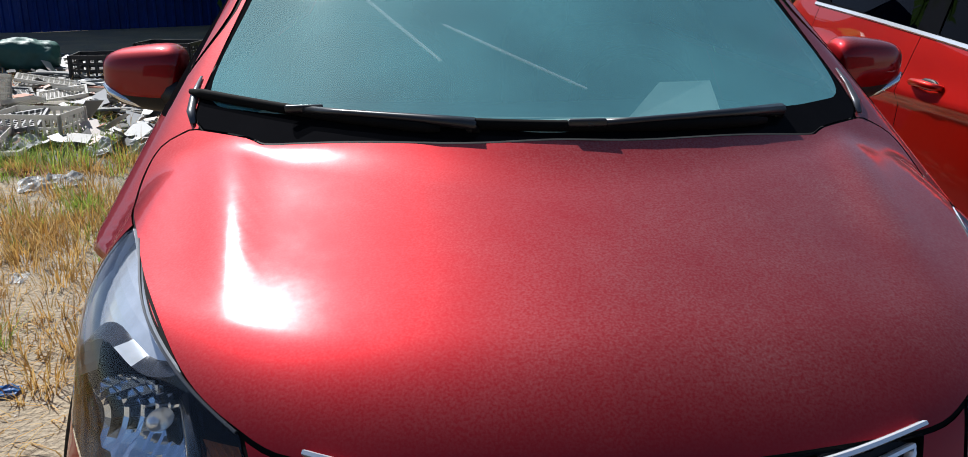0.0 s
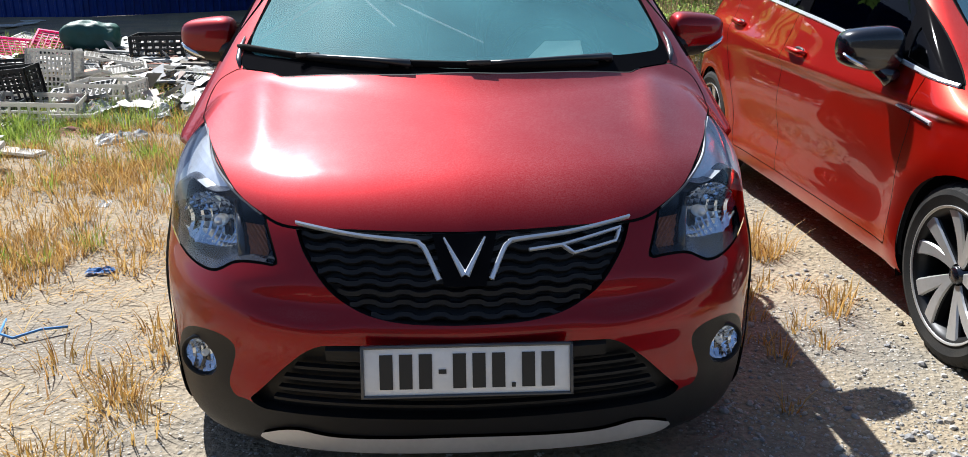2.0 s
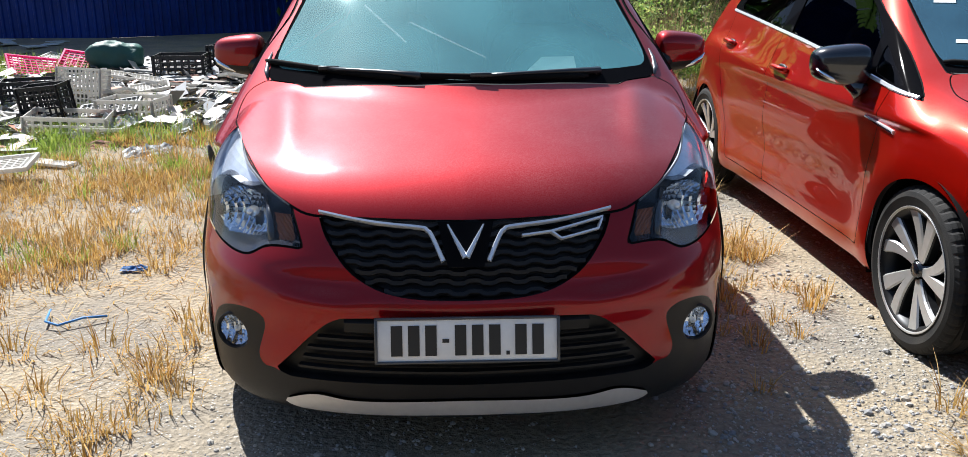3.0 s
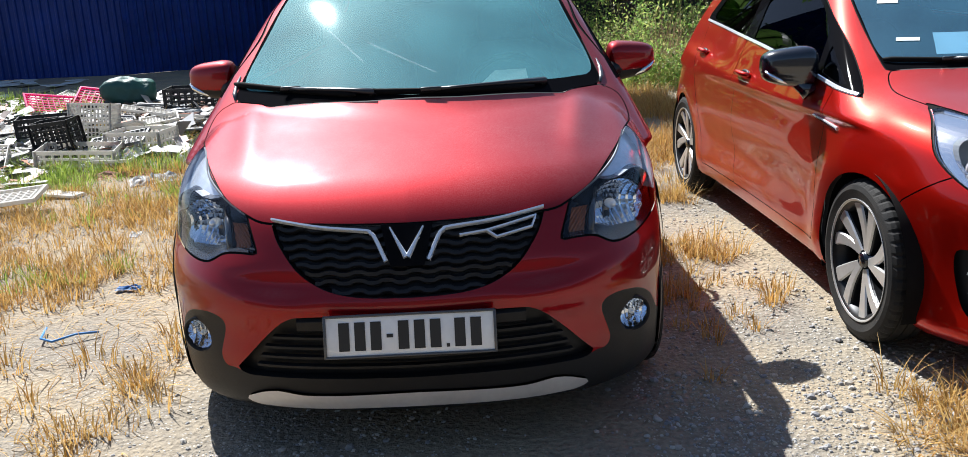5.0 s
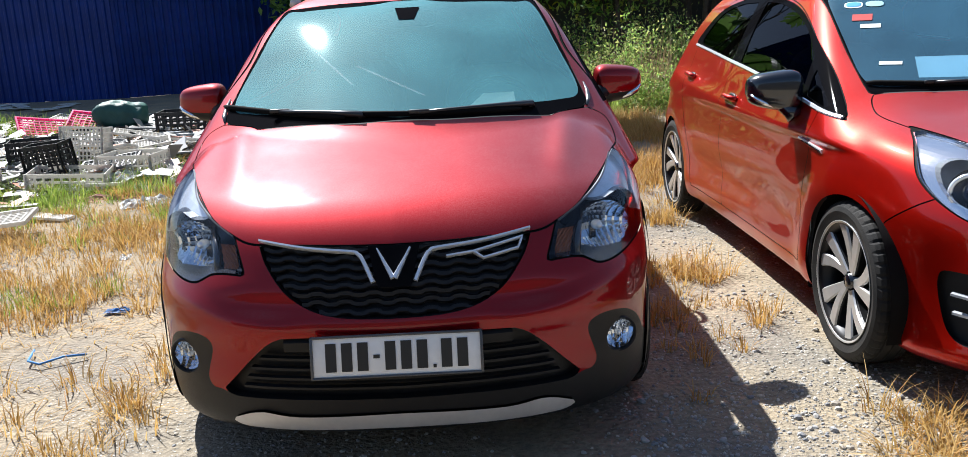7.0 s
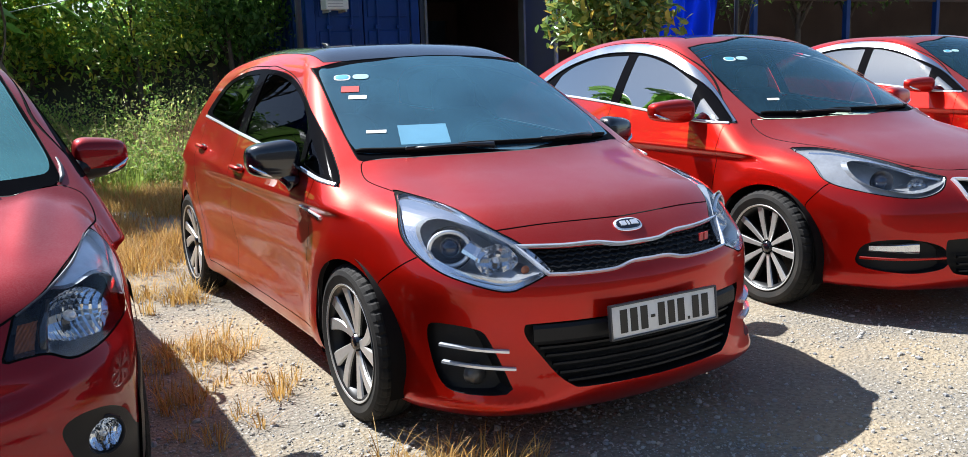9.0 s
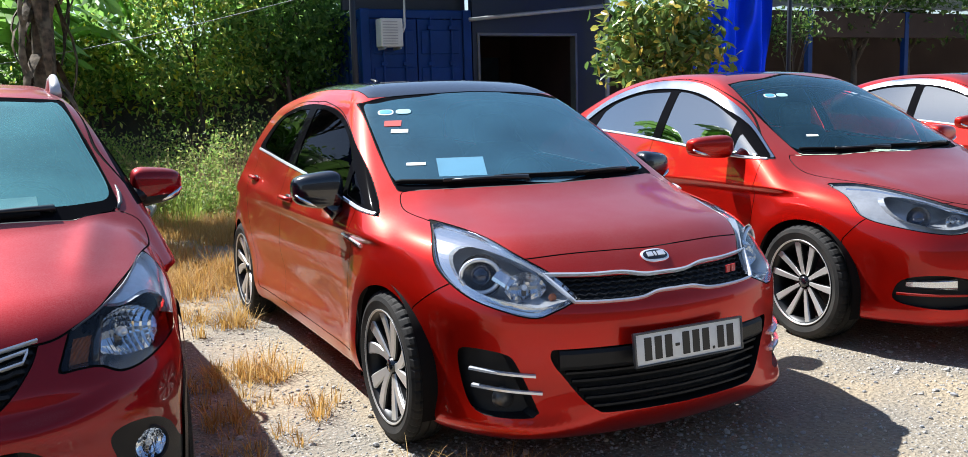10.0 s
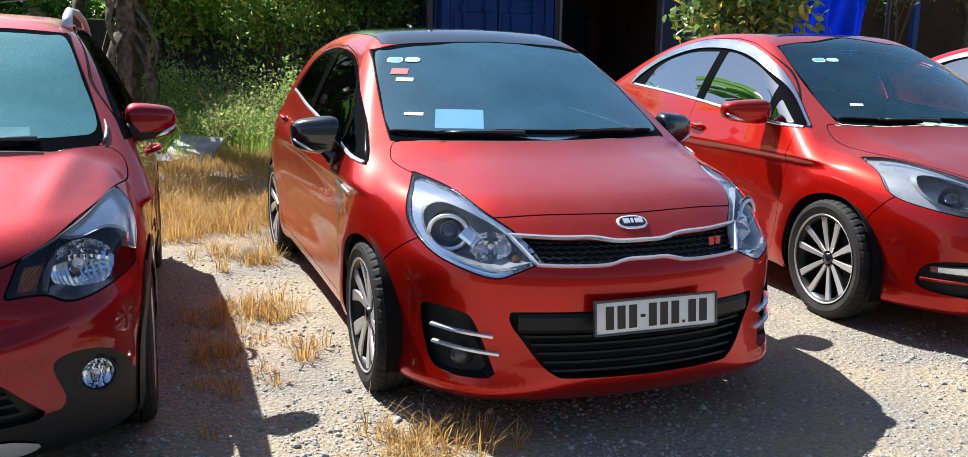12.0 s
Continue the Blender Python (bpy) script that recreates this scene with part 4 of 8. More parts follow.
def crossover():
    c = Crossover
    sh = Shell(c)
    car = tagged(new("car"), "deep red small crossover with black cladding, parked", "car")
    front, cabin = (lambda x, y, z: y < 0.74), (lambda x, y, z: z > 0.9)
    for y in (c.axle, c.axle + c.base):
        sh.region("void", "side", circle(y, 0.30, 0.335), where=lambda x, y, z: x > 0.35)
    for y in (c.axle, c.axle + c.base):
        sh.region("cladding", "side", circle(y, 0.30, 0.385), where=lambda x, y, z: x > 0.5)
    sh.region("cladding", "side", np.array([(0.9, 0.1), (3.0, 0.1), (3.0, 0.31), (0.9, 0.31)]), where=lambda x, y, z: x > 0.6)
    sh.region("hood", "top", loop([(-0.2, 0.122), (0, 0.122), (0.2, 0.135), (0.39, 0.168), (0.48, 0.212), (0.57, 0.305), (0.655, 0.485), (0.708, 0.64), (0.745, 0.76), (0.757, 0.86), (0.735, 0.94), (0.675, 0.955, 1), (0.555, 0.872), (0.495, 0.83), (0.2, 0.747), (0, 0.735), (-0.2, 0.747)]), gap=0.0045, where=lambda x, y, z: z > 0.6 and y < 1.05)
    sh.region("frit", "front", loop([(-0.2, 0.93, 1), (0.50, 0.93, 1), (0.61, 0.97), (0.675, 1.005, 1), (0.662, 1.06), (0.603, 1.22), (0.530, 1.392, 1), (0.3, 1.408), (0, 1.412), (-0.2, 1.412)]), where=lambda x, y, z: 0.6 < y < 1.9 and z > 0.95, gap=0.004)
    sh.region("windscreen", "front", loop([(-0.2, 1.035), (0.3, 1.03), (0.56, 1.025), (0.650, 1.05), (0.594, 1.21), (0.522, 1.370), (0.44, 1.385), (0.2, 1.395), (-0.2, 1.396)]), among=("frit",))
    sh.region("cowl", "top", np.array([(-0.2, 0.70), (0.3, 0.72), (0.56, 0.83), (0.66, 0.93), (0.665, 1.02), (0.60, 1.06), (-0.2, 1.06)]), where=lambda x, y, z: z > 0.80)
    sh.region("window_frame", "side", loop([(1.03, 1.0, 1), (1.3, 1.19), (1.58, 1.35), (1.85, 1.405), (2.6, 1.41), (3.1, 1.36), (3.3, 1.25), (3.2, 1.07, 1), (2.2, 1.02)]), where=lambda x, y, z: x > 0.42 and z > 0.9)
    sh.region("window_1", "side", loop([(1.13, 1.02, 1), (1.36, 1.19), (1.62, 1.335), (1.85, 1.385), (2.05, 1.39, 1), (2.08, 1.04, 1)]), among=("window_frame",))
    sh.region("window_2", "side", loop([(2.16, 1.39, 1), (2.6, 1.39), (2.92, 1.36, 1), (3.0, 1.08, 1), (2.16, 1.045, 1)]), among=("window_frame",))
    rear_edge = lambda v: v[:, 1] - (0.46 + (v[:, 2] - 0.65) * 0.98)
    sh.region("headlight", "front", loop([(0.440, 0.640, 1), (0.481, 0.747, 1), (0.57, 0.787), (0.655, 0.835), (0.705, 0.880, 1), (0.86, 0.87), (0.88, 0.75), (0.80, 0.67), (0.70, 0.622), (0.61, 0.611), (0.55, 0.638), (0.495, 0.643)]), where=front, gap=0.006, also=rear_edge)
    sh.region("lamp_tail", "front", loop([(0.56, 0.80), (0.62, 0.772), (0.70, 0.785), (0.755, 0.755), (0.775, 0.70), (0.90, 0.68), (0.90, 0.92), (0.60, 0.92)]), among=("headlight",))
    sh.region("grille", "front", loop([(-0.2, 0.712), (0, 0.712), (0.2, 0.716), (0.405, 0.735, 1), (0.372, 0.66), (0.29, 0.572), (0.177, 0.533), (0, 0.525), (-0.2, 0.535)]), where=front)
    sh.region("intake", "front", loop([(-0.1, 0.476, 1), (0.29, 0.475), (0.361, 0.464), (0.423, 0.414), (0.487, 0.349), (0.535, 0.300, 1), (0.50, 0.283, 1), (-0.1, 0.283, 1)]), where=front)
    sh.region("fog_lamp", "front", circle(0.668, 0.372, 0.050), where=front)
    sh.region("lower_bumper", "front", loop([(-0.1, 0.285, 1), (0.50, 0.285, 1), (0.54, 0.300), (0.565, 0.300), (0.583, 0.335), (0.556, 0.435), (0.60, 0.466), (0.68, 0.452), (0.733, 0.405), (0.765, 0.335), (0.80, 0.315, 1), (0.95, 0.315, 1), (0.95, 0.05, 1), (-0.1, 0.05, 1)]), where=front)
    sh.region("skid_plate", "front", loop([(-0.1, 0.240), (0.0, 0.240), (0.30, 0.232), (0.42, 0.243), (0.525, 0.208, 1), (0.47, 0.192, 1), (0.3, 0.189), (0, 0.194), (-0.1, 0.194)]), among=("lower_bumper",), where=lambda x, y, z: y < 0.3)
    sh.region("bumper", "side", np.array([(-1, 0), (0.47, 0), (0.47, 0.52), (0.49, 0.68), (0.2, 0.80), (-1, 0.80)]), where=front, gap=0.005)
    sh.region("front_door", "side", loop([(1.22, 0.33, 1), (1.15, 0.5), (1.10, 0.75), (1.08, 1.02, 1), (1.3, 1.22), (1.6, 1.37), (1.9, 1.42), (2.12, 1.42, 1), (2.12, 0.33, 1)]), where=lambda x, y, z: x > 0.42, gap=0.006)
    sh.region("rear_door", "side", loop([(2.12, 0.33, 1), (2.12, 1.43, 1), (2.8, 1.42), (3.05, 1.3, 1), (3.02, 0.9), (2.85, 0.7), (2.72, 0.5), (2.70, 0.33, 1)]), where=lambda x, y, z: x > 0.42, gap=0.006)
    sh.settle()
    panel(sh, "body", ("shell",), RED_DEEP, car)
    panel(sh, "bonnet", ("hood",), RED_DEEP, car)
    panel(sh, "front_bumper", ("bumper",), RED_DEEP, car)
    panel(sh, "lower_bumper", ("lower_bumper",), BLACK_PLASTIC, car, label="black plastic lower bumper")
    panel(sh, "skid_plate", ("skid_plate",), SATIN, car, push=-0.012, label="satin silver skid plate")
    panel(sh, "panel_seam", ("seam",), BLACK_MATT, car, push=0.004)
    ws = panel(sh, "windscreen", ("windscreen",), SCREEN_GLASS, car, label="green-tinted windscreen")
    ws.visible_shadow = False
    panel(sh, "windscreen_border", ("frit",), TRIM_BLACK, car)
    panel(sh, "cowl", ("cowl",), TRIM_BLACK, car)
    for s in (-1, 1):
        panel(sh, "front_door", "front_door", RED_DEEP, car, s)
        panel(sh, "rear_door", "rear_door", RED_DEEP, car, s)
        panel(sh, "wheel_arch_cladding", "cladding", BLACK_PLASTIC, car, s, push=-0.008)
        panel(sh, "window_frame", "window_frame", TRIM_BLACK, car, s)
        for k in ("window_1", "window_2"):
            panel(sh, "side_window", k, DARK_GLASS, car, s)
        # headlamp
        lens = panel(sh, "headlight", ("headlight", "lamp_tail"), LENS, car, s, "clear headlight with fluted reflector")
        lens.visible_shadow = False
        recess(sh, "lamp_housing", "headlight", LAMP_DARK, lens, s, (0, 0.19, 0.0), 0.93)
        recess(sh, "lamp_tail", "lamp_tail", LAMP_SILVER, lens, s, (s * -0.02, 0.03, -0.006), 0.96)
        fluted_bowl(lens, on_skin(c, s * 0.662, 0.702, 0.040), 0.102, 0.082, 0.075, s * 30, 12)
        bm = bmesh.new()
        tube(bm, [on_skin(c, s * x, z, 0.03) for x, z in ((0.548, 0.645), (0.556, 0.70), (0.575, 0.770))], [0.012, 0.014, 0.01], 8)
        part("divider", bm, BLACK_GLOSS, lens)
        fluted_box(c, lens, s, 0.478, 0.530, 0.662, 0.728, 0.018, 0.030, 8, AMBER, "indicator", "amber indicator")
        fluted_box(c, lens, s, 0.472, 0.528, 0.646, 0.660, 0.004, 0.028, 8, FLUTED, "position_lamp", "clear faceted position lamp")
        ribbon(c, "lamp_trim", "front", loop([(s * 0.486, 0.741), (s * 0.57, 0.781), (s * 0.652, 0.828), (s * 0.700, 0.872)], 8, False), 0.005, LAMP_GREY, lens, 0.0, 0.004, sink=0.003)
        # fog lamp
        fog = recess(sh, "fog_lamp", "fog_lamp", BLACK_PLASTIC, car, s, (0, 0.09, 0), 0.98, "round fog lamp in a black bezel")
        at = on_skin(c, s * 0.668, 0.372, 0.002)
        bm = bmesh.new()
        disc(bm, pose(*at, 0, 0, s * 20), 0.0475, 32, 0.008)
        part("lens", bm, LENS, fog).visible_shadow = False
        fluted_bowl(fog, at + Vector((0, 0.004, 0)), 0.047, 0.047, 0.034, s * 20, 6, FLUTED)
        bm = bmesh.new()
        lathe(bm, [(0.0565, 0.05), (0.0565, -0.004), (0.053, -0.007), (0.0485, -0.003), (0.0475, 0.03)], 40)
        bmesh.ops.transform(bm, matrix=pose(*at, 0, 0, s * 20) @ pose(0, 0, 0, 0, 0, 90), verts=bm.verts)
        part("fog_ring", bm, BLACK_PLASTIC, fog)
    w, f, n = skinned_patch(c, [(-0.050, 1.380), (0.050, 1.380), (0.030, 1.335), (-0.030, 1.335)], 8, 0.003)
    raw("mirror_mount", w, f, TRIM_BLACK, car, smooth=True)
    bm = bmesh.new()
    xs = np.linspace(-0.68, 0.68, 35)
    rows = [[bm.verts.new((x, y + 0.39 * x * x, z - 0.10 * x * x)) for x in xs] for y, z in ((0.69, 0.935), (0.76, 0.955), (0.93, 0.988), (0.94, 0.93))]
    for p, q in zip(rows, rows[1:]):
        for i in range(len(xs) - 1):
            bm.faces.new((p[i], p[i + 1], q[i + 1], q[i]))
    part("cowl_tray", bm, BLACK_PLASTIC, car)
    # two pale ribbons: glare of wiper scratches, painted in place on the glass
    for a, b in (((-0.35, 1.23), (-0.19, 1.115)), ((-0.18, 1.176), (0.08, 1.07))):
        ribbon(c, "glare_streak", "front", np.linspace(a, b, 14), lambda t: 0.006 + 0.006 * t * (1 - t), GLARE_STREAK, ws, 0.001, 0.0006).visible_shadow = False
    # grille: wavy slats in a black hollow
    g = recess(sh, "grille", ("grille",), BLACK_PLASTIC, car, 0, (0, 0.035, 0), 1.0, "black grille with wavy slats")
    edge = spline((0.52, 0.10), (0.535, 0.19), (0.575, 0.29), (0.66, 0.372), (0.735, 0.405))
    for i in range(8):
        z0 = 0.545 + i * 0.0235
        w = float(edge(z0)) - 0.012
        xs = np.linspace(-w, w, 90)
        zs = z0 + 0.0034 * np.tanh(2.2 * np.sin(xs * 2 * math.pi / 0.082))
        ribbon(c, "slat", "front", np.stack([xs, zs], -1), 0.017, BLACK_PLASTIC, g, 0, 0.014, sink=0.018)
    # chrome wings, the V badge and its plinth
    for s in (-1, 1):
        ribbon(c, "chrome_wing", "front", loop([(s * 0.060, 0.620), (s * 0.090, 0.678), (s * 0.104, 0.692), (s * 0.122, 0.698), (s * 0.25, 0.709), (s * 0.395, 0.729)], 8, False), lambda t: 0.013 - 0.005 * t, CHROME, g, 0.006, 0.010)
        ribbon(c, "chrome_v", "front", np.linspace((s * 0.002, 0.628), (s * 0.047, 0.702), 8), lambda t: 0.016 - 0.011 * t, CHROME, g, 0.012, 0.008)
    ribbon(c, "chrome_flag", "front", loop([(0.150, 0.676, 1), (0.228, 0.683, 1), (0.372, 0.710, 1), (0.358, 0.683, 1), (0.256, 0.665, 1), (0.228, 0.683, 1)], 4, False), 0.0075, CHROME, g, 0.006, 0.008)
    w, f, n = skinned_patch(c, [(-0.075, 0.712), (0.075, 0.712), (0.048, 0.607), (-0.048, 0.607)], 10)
    raw("badge_plinth", w, f, TRIM_BLACK, g, smooth=True)
    # lower intake
    k = recess(sh, "lower_intake", ("intake",), BLACK_PLASTIC, car, 0, (0, 0.04, 0), 1.0)
    for z, w in ((0.315, 0.47), (0.345, 0.455), (0.375, 0.44), (0.405, 0.41)):
        ribbon(c, "slat", "front", np.stack([np.linspace(-w, w, 40), np.full(40, z)], -1), 0.012, BLACK_PLASTIC, k, 0, 0.014, sink=0.022)
    ribbon(c, "intake_beam", "front", np.stack([np.linspace(-0.33, 0.33, 40), np.full(40, 0.445)], -1), 0.045, BLACK_PLASTIC, k, 0, 0.014, sink=0.016)
    plate(car, c, 0, 0.431, -14, -0.018, PLATE_A)
    mirror_pair(car, (0.838, 1.275, 1.052), (0.098, 0.080, 0.076), RED_DEEP, BLACK_PLASTIC, BLACK_PLASTIC, (0.72, 1.20, 1.0), True, 0.042)
    wiper(car, c, -0.69, -0.20, 0.055, 0.0, -0.14)
    wiper(car, c, -0.30, 0.42, 0.020, -0.01, 0.46)
    handle(car, c, 1.98, 0.86, RED_DEEP, BLACK_PLASTIC), handle(car, c, 2.80, 0.88, RED_DEEP, BLACK_PLASTIC)
    for s in (-1, 1):
        bm = bmesh.new()
        pts = [(1.70, 0), (1.78, 0.04), (1.92, 0.062), (2.4, 0.064), (2.9, 0.058), (3.05, 0.035), (3.14, 0)]
        q, n = skin(c, "top", [(s * (0.510 - 0.02 * (y - 1.7)), y) for y, h in pts])
        tube(bm, [Vector(a) + Vector((0, 0, h)) for a, (y, h) in zip(q, pts)], [0.024, 0.021, 0.018, 0.017, 0.017, 0.019, 0.022], 12)
        part("roof_rail", bm, SATIN, car, "silver roof rail")
        q, n = skin(c, "top", [(s * 0.672, 0.962), (s * 0.682, 1.00), (s * 0.684, 1.05), (s * 0.675, 1.09)])
        bm = bmesh.new()
        tube(bm, [Vector(a + b * 0.004) for a, b in zip(q, n)], [0.005, 0.009, 0.007, 0.003], 8, 0.5)
        part("cowl_trim", bm, LAMP_GREY, car)
    bm = bmesh.new()
    blob(bm, Matrix.LocRotScale((0.0, 1.50, 1.335), Euler((radians(-12), 0, 0)), Vector((0.115, 0.025, 0.036))), 0.5, 0.5)
    tube(bm, [(0, 1.50, 1.36), (0, 1.49, 1.40)], 0.012, 8)
    part("inside_mirror", bm, BLACK_PLASTIC, car)
    bm = bmesh.new()
    bm.faces.new([bm.verts.new(v) for v in ((0.20, 1.03, 0.975), (0.42, 1.06, 0.975), (0.41, 1.13, 1.045), (0.29, 1.11, 1.045))])
    bmesh.ops.solidify(bm, geom=bm.faces[:], thickness=0.002)
    part("dash_paper", bm, PAPER_WHITE, car, "pale paper on the dashboard", smooth=False)
    arch_liner(car, c, 0.345)
    interior(car, c, sh, 1.0, 0.85, (1.55, 2.45), DASH_TOP)
    wheels(car, c, "five", 0.185, 0.195, 0.085)
    return car


def skinned_patch(c, quad, n, lift=0.006):
    """A patch between four corners of the front view, laid on the skin."""
    a, b, d, e = [np.array(q, float) for q in quad]
    pts = np.array([(a * (1 - u) + b * u) * (1 - v) + (e * (1 - u) + d * u) * v for v in np.linspace(0, 1, n) for u in np.linspace(0, 1, n)])
    p, nrm = skin(c, "front", pts)
    p = p + nrm * lift
    return p, [[i * n + j, i * n + j + 1, (i + 1) * n + j + 1, (i + 1) * n + j][::-1] for i in range(n - 1) for j in range(n - 1)], nrm


PLATE_A = [(0.030, -0.04, 0.04)] * 3 + [(0.018, -0.006, 0.004)] + [(0.030, -0.04, 0.04)] * 3 + [(0.009, -0.04, -0.03)] + [(0.030, -0.04, 0.04)] * 2


def text_mesh(body, size, deep):
    """A flat mesh of letters, lying in x and z and facing -y."""
    cu = bpy.data.curves.new("letters", "FONT")
    cu.body, cu.size, cu.extrude, cu.align_x, cu.align_y = body, size, deep, "CENTER", "CENTER"
    tmp = bpy.data.objects.new("letters", cu)
    scene.collection.objects.link(tmp)
    me = bpy.data.meshes.new_from_object(tmp)
    bpy.data.objects.remove(tmp)
    me.transform(pose(0, 0, 0, 90, 0, 0))
    return me


def stickers(car, c, x, z, gap):
    """Round and square stickers inside the windscreen's upper corner."""
    for dx, dz, w, h, mat in ((0, 0, 0.064, 0.036, PAPER_WHITE), (0, 0.001, 0.052, 0.027, STICKER_BLUE), (gap, 0.001, 0.062, 0.032, STICKER_PALE)):
        p, n = skin(c, "front", [(x + dx, z + dz)])
        bm = bmesh.new()
        q = Vector(n[0]).to_track_quat("-Y", "Z").to_matrix().to_4x4()
        off = -0.001 if mat is PAPER_WHITE else -0.0025
        blob(bm, Matrix.Translation(Vector(p[0] - n[0] * off)) @ q @ Matrix.Diagonal((w / 2 * 1.2, 0.001, h / 2 * 1.5, 1)), 0.7, 0.7, 20, 8)
        part("sticker", bm, mat, car)


def flat_on(car, c, name, x, z, w, h, mat, off=0.006):
    """A thin card behind the windscreen."""
    p, n = skin(c, "front", [(x, z)])
    q = Vector(n[0]).to_track_quat("-Y", "Z").to_matrix().to_4x4()
    bm = bmesh.new()
    box(bm, -w / 2, w / 2, -0.0006, 0.0006, -h / 2, h / 2, 0, Matrix.Translation(Vector(p[0] - n[0] * off)) @ q)
    return part(name, bm, mat, car, smooth=False)


def hatch(place):
    c = Hatch
    sh = Shell(c, stations=160)
    car = tagged(new("car"), "bright red hatchback with black roof and mirrors, parked", "car")
    front = lambda x, y, z: y < 0.80
    for y in (c.axle, c.axle + c.base):
        sh.region("void", "side", circle(y, 0.30, 0.334), where=lambda x, y, z: x > 0.35)
    sh.region("headlight", "front", loop([(0.378, 0.652, 1), (0.419, 0.718), (0.513, 0.793), (0.575, 0.853), (0.652, 0.886, 1), (0.722, 0.82), (0.745, 0.740), (0.705, 0.66), (0.625, 0.617), (0.536, 0.594), (0.47, 0.615)]), where=front, gap=0.005)
    sh.region("lamp_core", "front", loop([(0.41, 0.660), (0.47, 0.730), (0.545, 0.782), (0.63, 0.815), (0.69, 0.79), (0.705, 0.735), (0.685, 0.685), (0.62, 0.648), (0.53, 0.628), (0.46, 0.640)]), among=("headlight",))
    sh.region("hood", "top", loop([(-0.2, 0.232), (0, 0.230), (0.25, 0.252), (0.48, 0.300), (0.565, 0.36), (0.60, 0.50), (0.655, 0.74), (0.685, 0.88), (0.69, 0.97), (0.655, 1.065), (0.60, 1.05), (0.40, 0.955), (0.2, 0.895), (0, 0.875), (-0.2, 0.895)]), gap=0.005, where=lambda x, y, z: z > 0.6 and y < 1.2)
    sh.region("frit", "front", loop([(-0.2, 0.978), (0.3, 0.975), (0.55, 0.968), (0.66, 0.975, 1), (0.655, 1.02), (0.63, 1.15), (0.575, 1.345, 1), (0.4, 1.376), (0, 1.392), (-0.2, 1.392)]), where=lambda x, y, z: 0.7 < y < 2.1 and z > 0.93, gap=0.005)
    sh.region("windscreen", "front", loop([(-0.2, 1.010), (0.3, 1.005), (0.57, 0.996), (0.645, 1.015), (0.621, 1.15), (0.567, 1.326), (0.5, 1.345), (0.3, 1.370), (-0.2, 1.380)]), among=("frit",))
    sh.region("window_frame", "side", loop([(0.99, 0.885, 1), (1.30, 1.06), (1.62, 1.20), (1.90, 1.29), (2.2, 1.335), (2.6, 1.35), (3.0, 1.325), (3.30, 1.26), (3.46, 1.12), (3.45, 1.08, 1), (2.6, 1.035), (2.1, 1.0), (1.4, 0.935)]), where=lambda x, y, z: x > 0.42 and z > 0.8, gap=0.003)
    sh.region("window_1", "side", loop([(1.40, 0.955, 1), (1.46, 1.10, 1), (1.66, 1.195), (1.92, 1.272), (2.2, 1.315), (2.42, 1.325, 1), (2.32, 1.03, 1)]), among=("window_frame",))
    sh.region("quarter_window", "side", loop([(1.10, 0.915, 1), (1.38, 1.055, 1), (1.35, 0.95, 1)]), among=("window_frame",))
    sh.region("window_2", "side", loop([(2.46, 1.035, 1), (2.56, 1.325, 1), (2.9, 1.312), (3.2, 1.255), (3.33, 1.13), (3.33, 1.09, 1)]), among=("window_frame",))
    sh.region("roof", "top", loop([(-0.2, 1.70), (0, 1.70), (0.3, 1.725), (0.515, 1.80, 1), (0.50, 2.4), (0.49, 3.1), (0.46, 3.45, 1), (0, 3.5), (-0.2, 3.5)]), where=lambda x, y, z: z > 1.25, gap=0.004)
    sh.region("grille", "front", loop([(-0.2, 0.709), (-0.05, 0.698), (0.05, 0.698), (0.17, 0.709), (0.30, 0.712), (0.455, 0.720, 1), (0.395, 0.645, 1), (0.30, 0.641), (0.15, 0.641), (0.075, 0.654), (-0.075, 0.654), (-0.15, 0.641)]), where=front)
    sh.region("intake", "front", loop([(-0.1, 0.482, 1), (0.45, 0.482), (0.492, 0.470), (0.485, 0.43), (0.455, 0.385), (0.40, 0.305), (0.35, 0.262), (0.30, 0.250), (0, 0.246), (-0.1, 0.246, 1)]), where=front)
    sh.region("fog_box", "front", loop([(0.735, 0.455), (0.712, 0.478), (0.63, 0.467), (0.595, 0.428), (0.543, 0.266), (0.560, 0.246), (0.675, 0.242), (0.712, 0.264), (0.728, 0.338)]), where=front)
    sh.region("bumper", "side", np.array([(-1, 0), (0.55, 0), (0.60, 0.58), (0.47, 0.672), (0.2, 0.84), (-1, 0.84)]), where=lambda x, y, z: y < 0.85 and z < 0.8, gap=0.005)
    sh.region("front_door", "side", loop([(1.24, 0.27, 1), (1.21, 0.5), (1.19, 0.75), (1.17, 0.94, 1), (1.35, 1.07), (1.65, 1.215), (1.95, 1.31), (2.3, 1.36), (2.46, 1.365, 1), (2.40, 0.9), (2.36, 0.27, 1)]), where=lambda x, y, z: x > 0.42, gap=0.0045)
    sh.region("rear_door", "side", loop([(2.36, 0.27, 1), (2.40, 0.9), (2.46, 1.365, 1), (2.9, 1.36), (3.2, 1.30), (3.38, 1.15), (3.34, 0.95), (3.15, 0.75), (2.98, 0.55), (2.93, 0.27, 1)]), where=lambda x, y, z: x > 0.42, gap=0.0045)
    sh.settle()
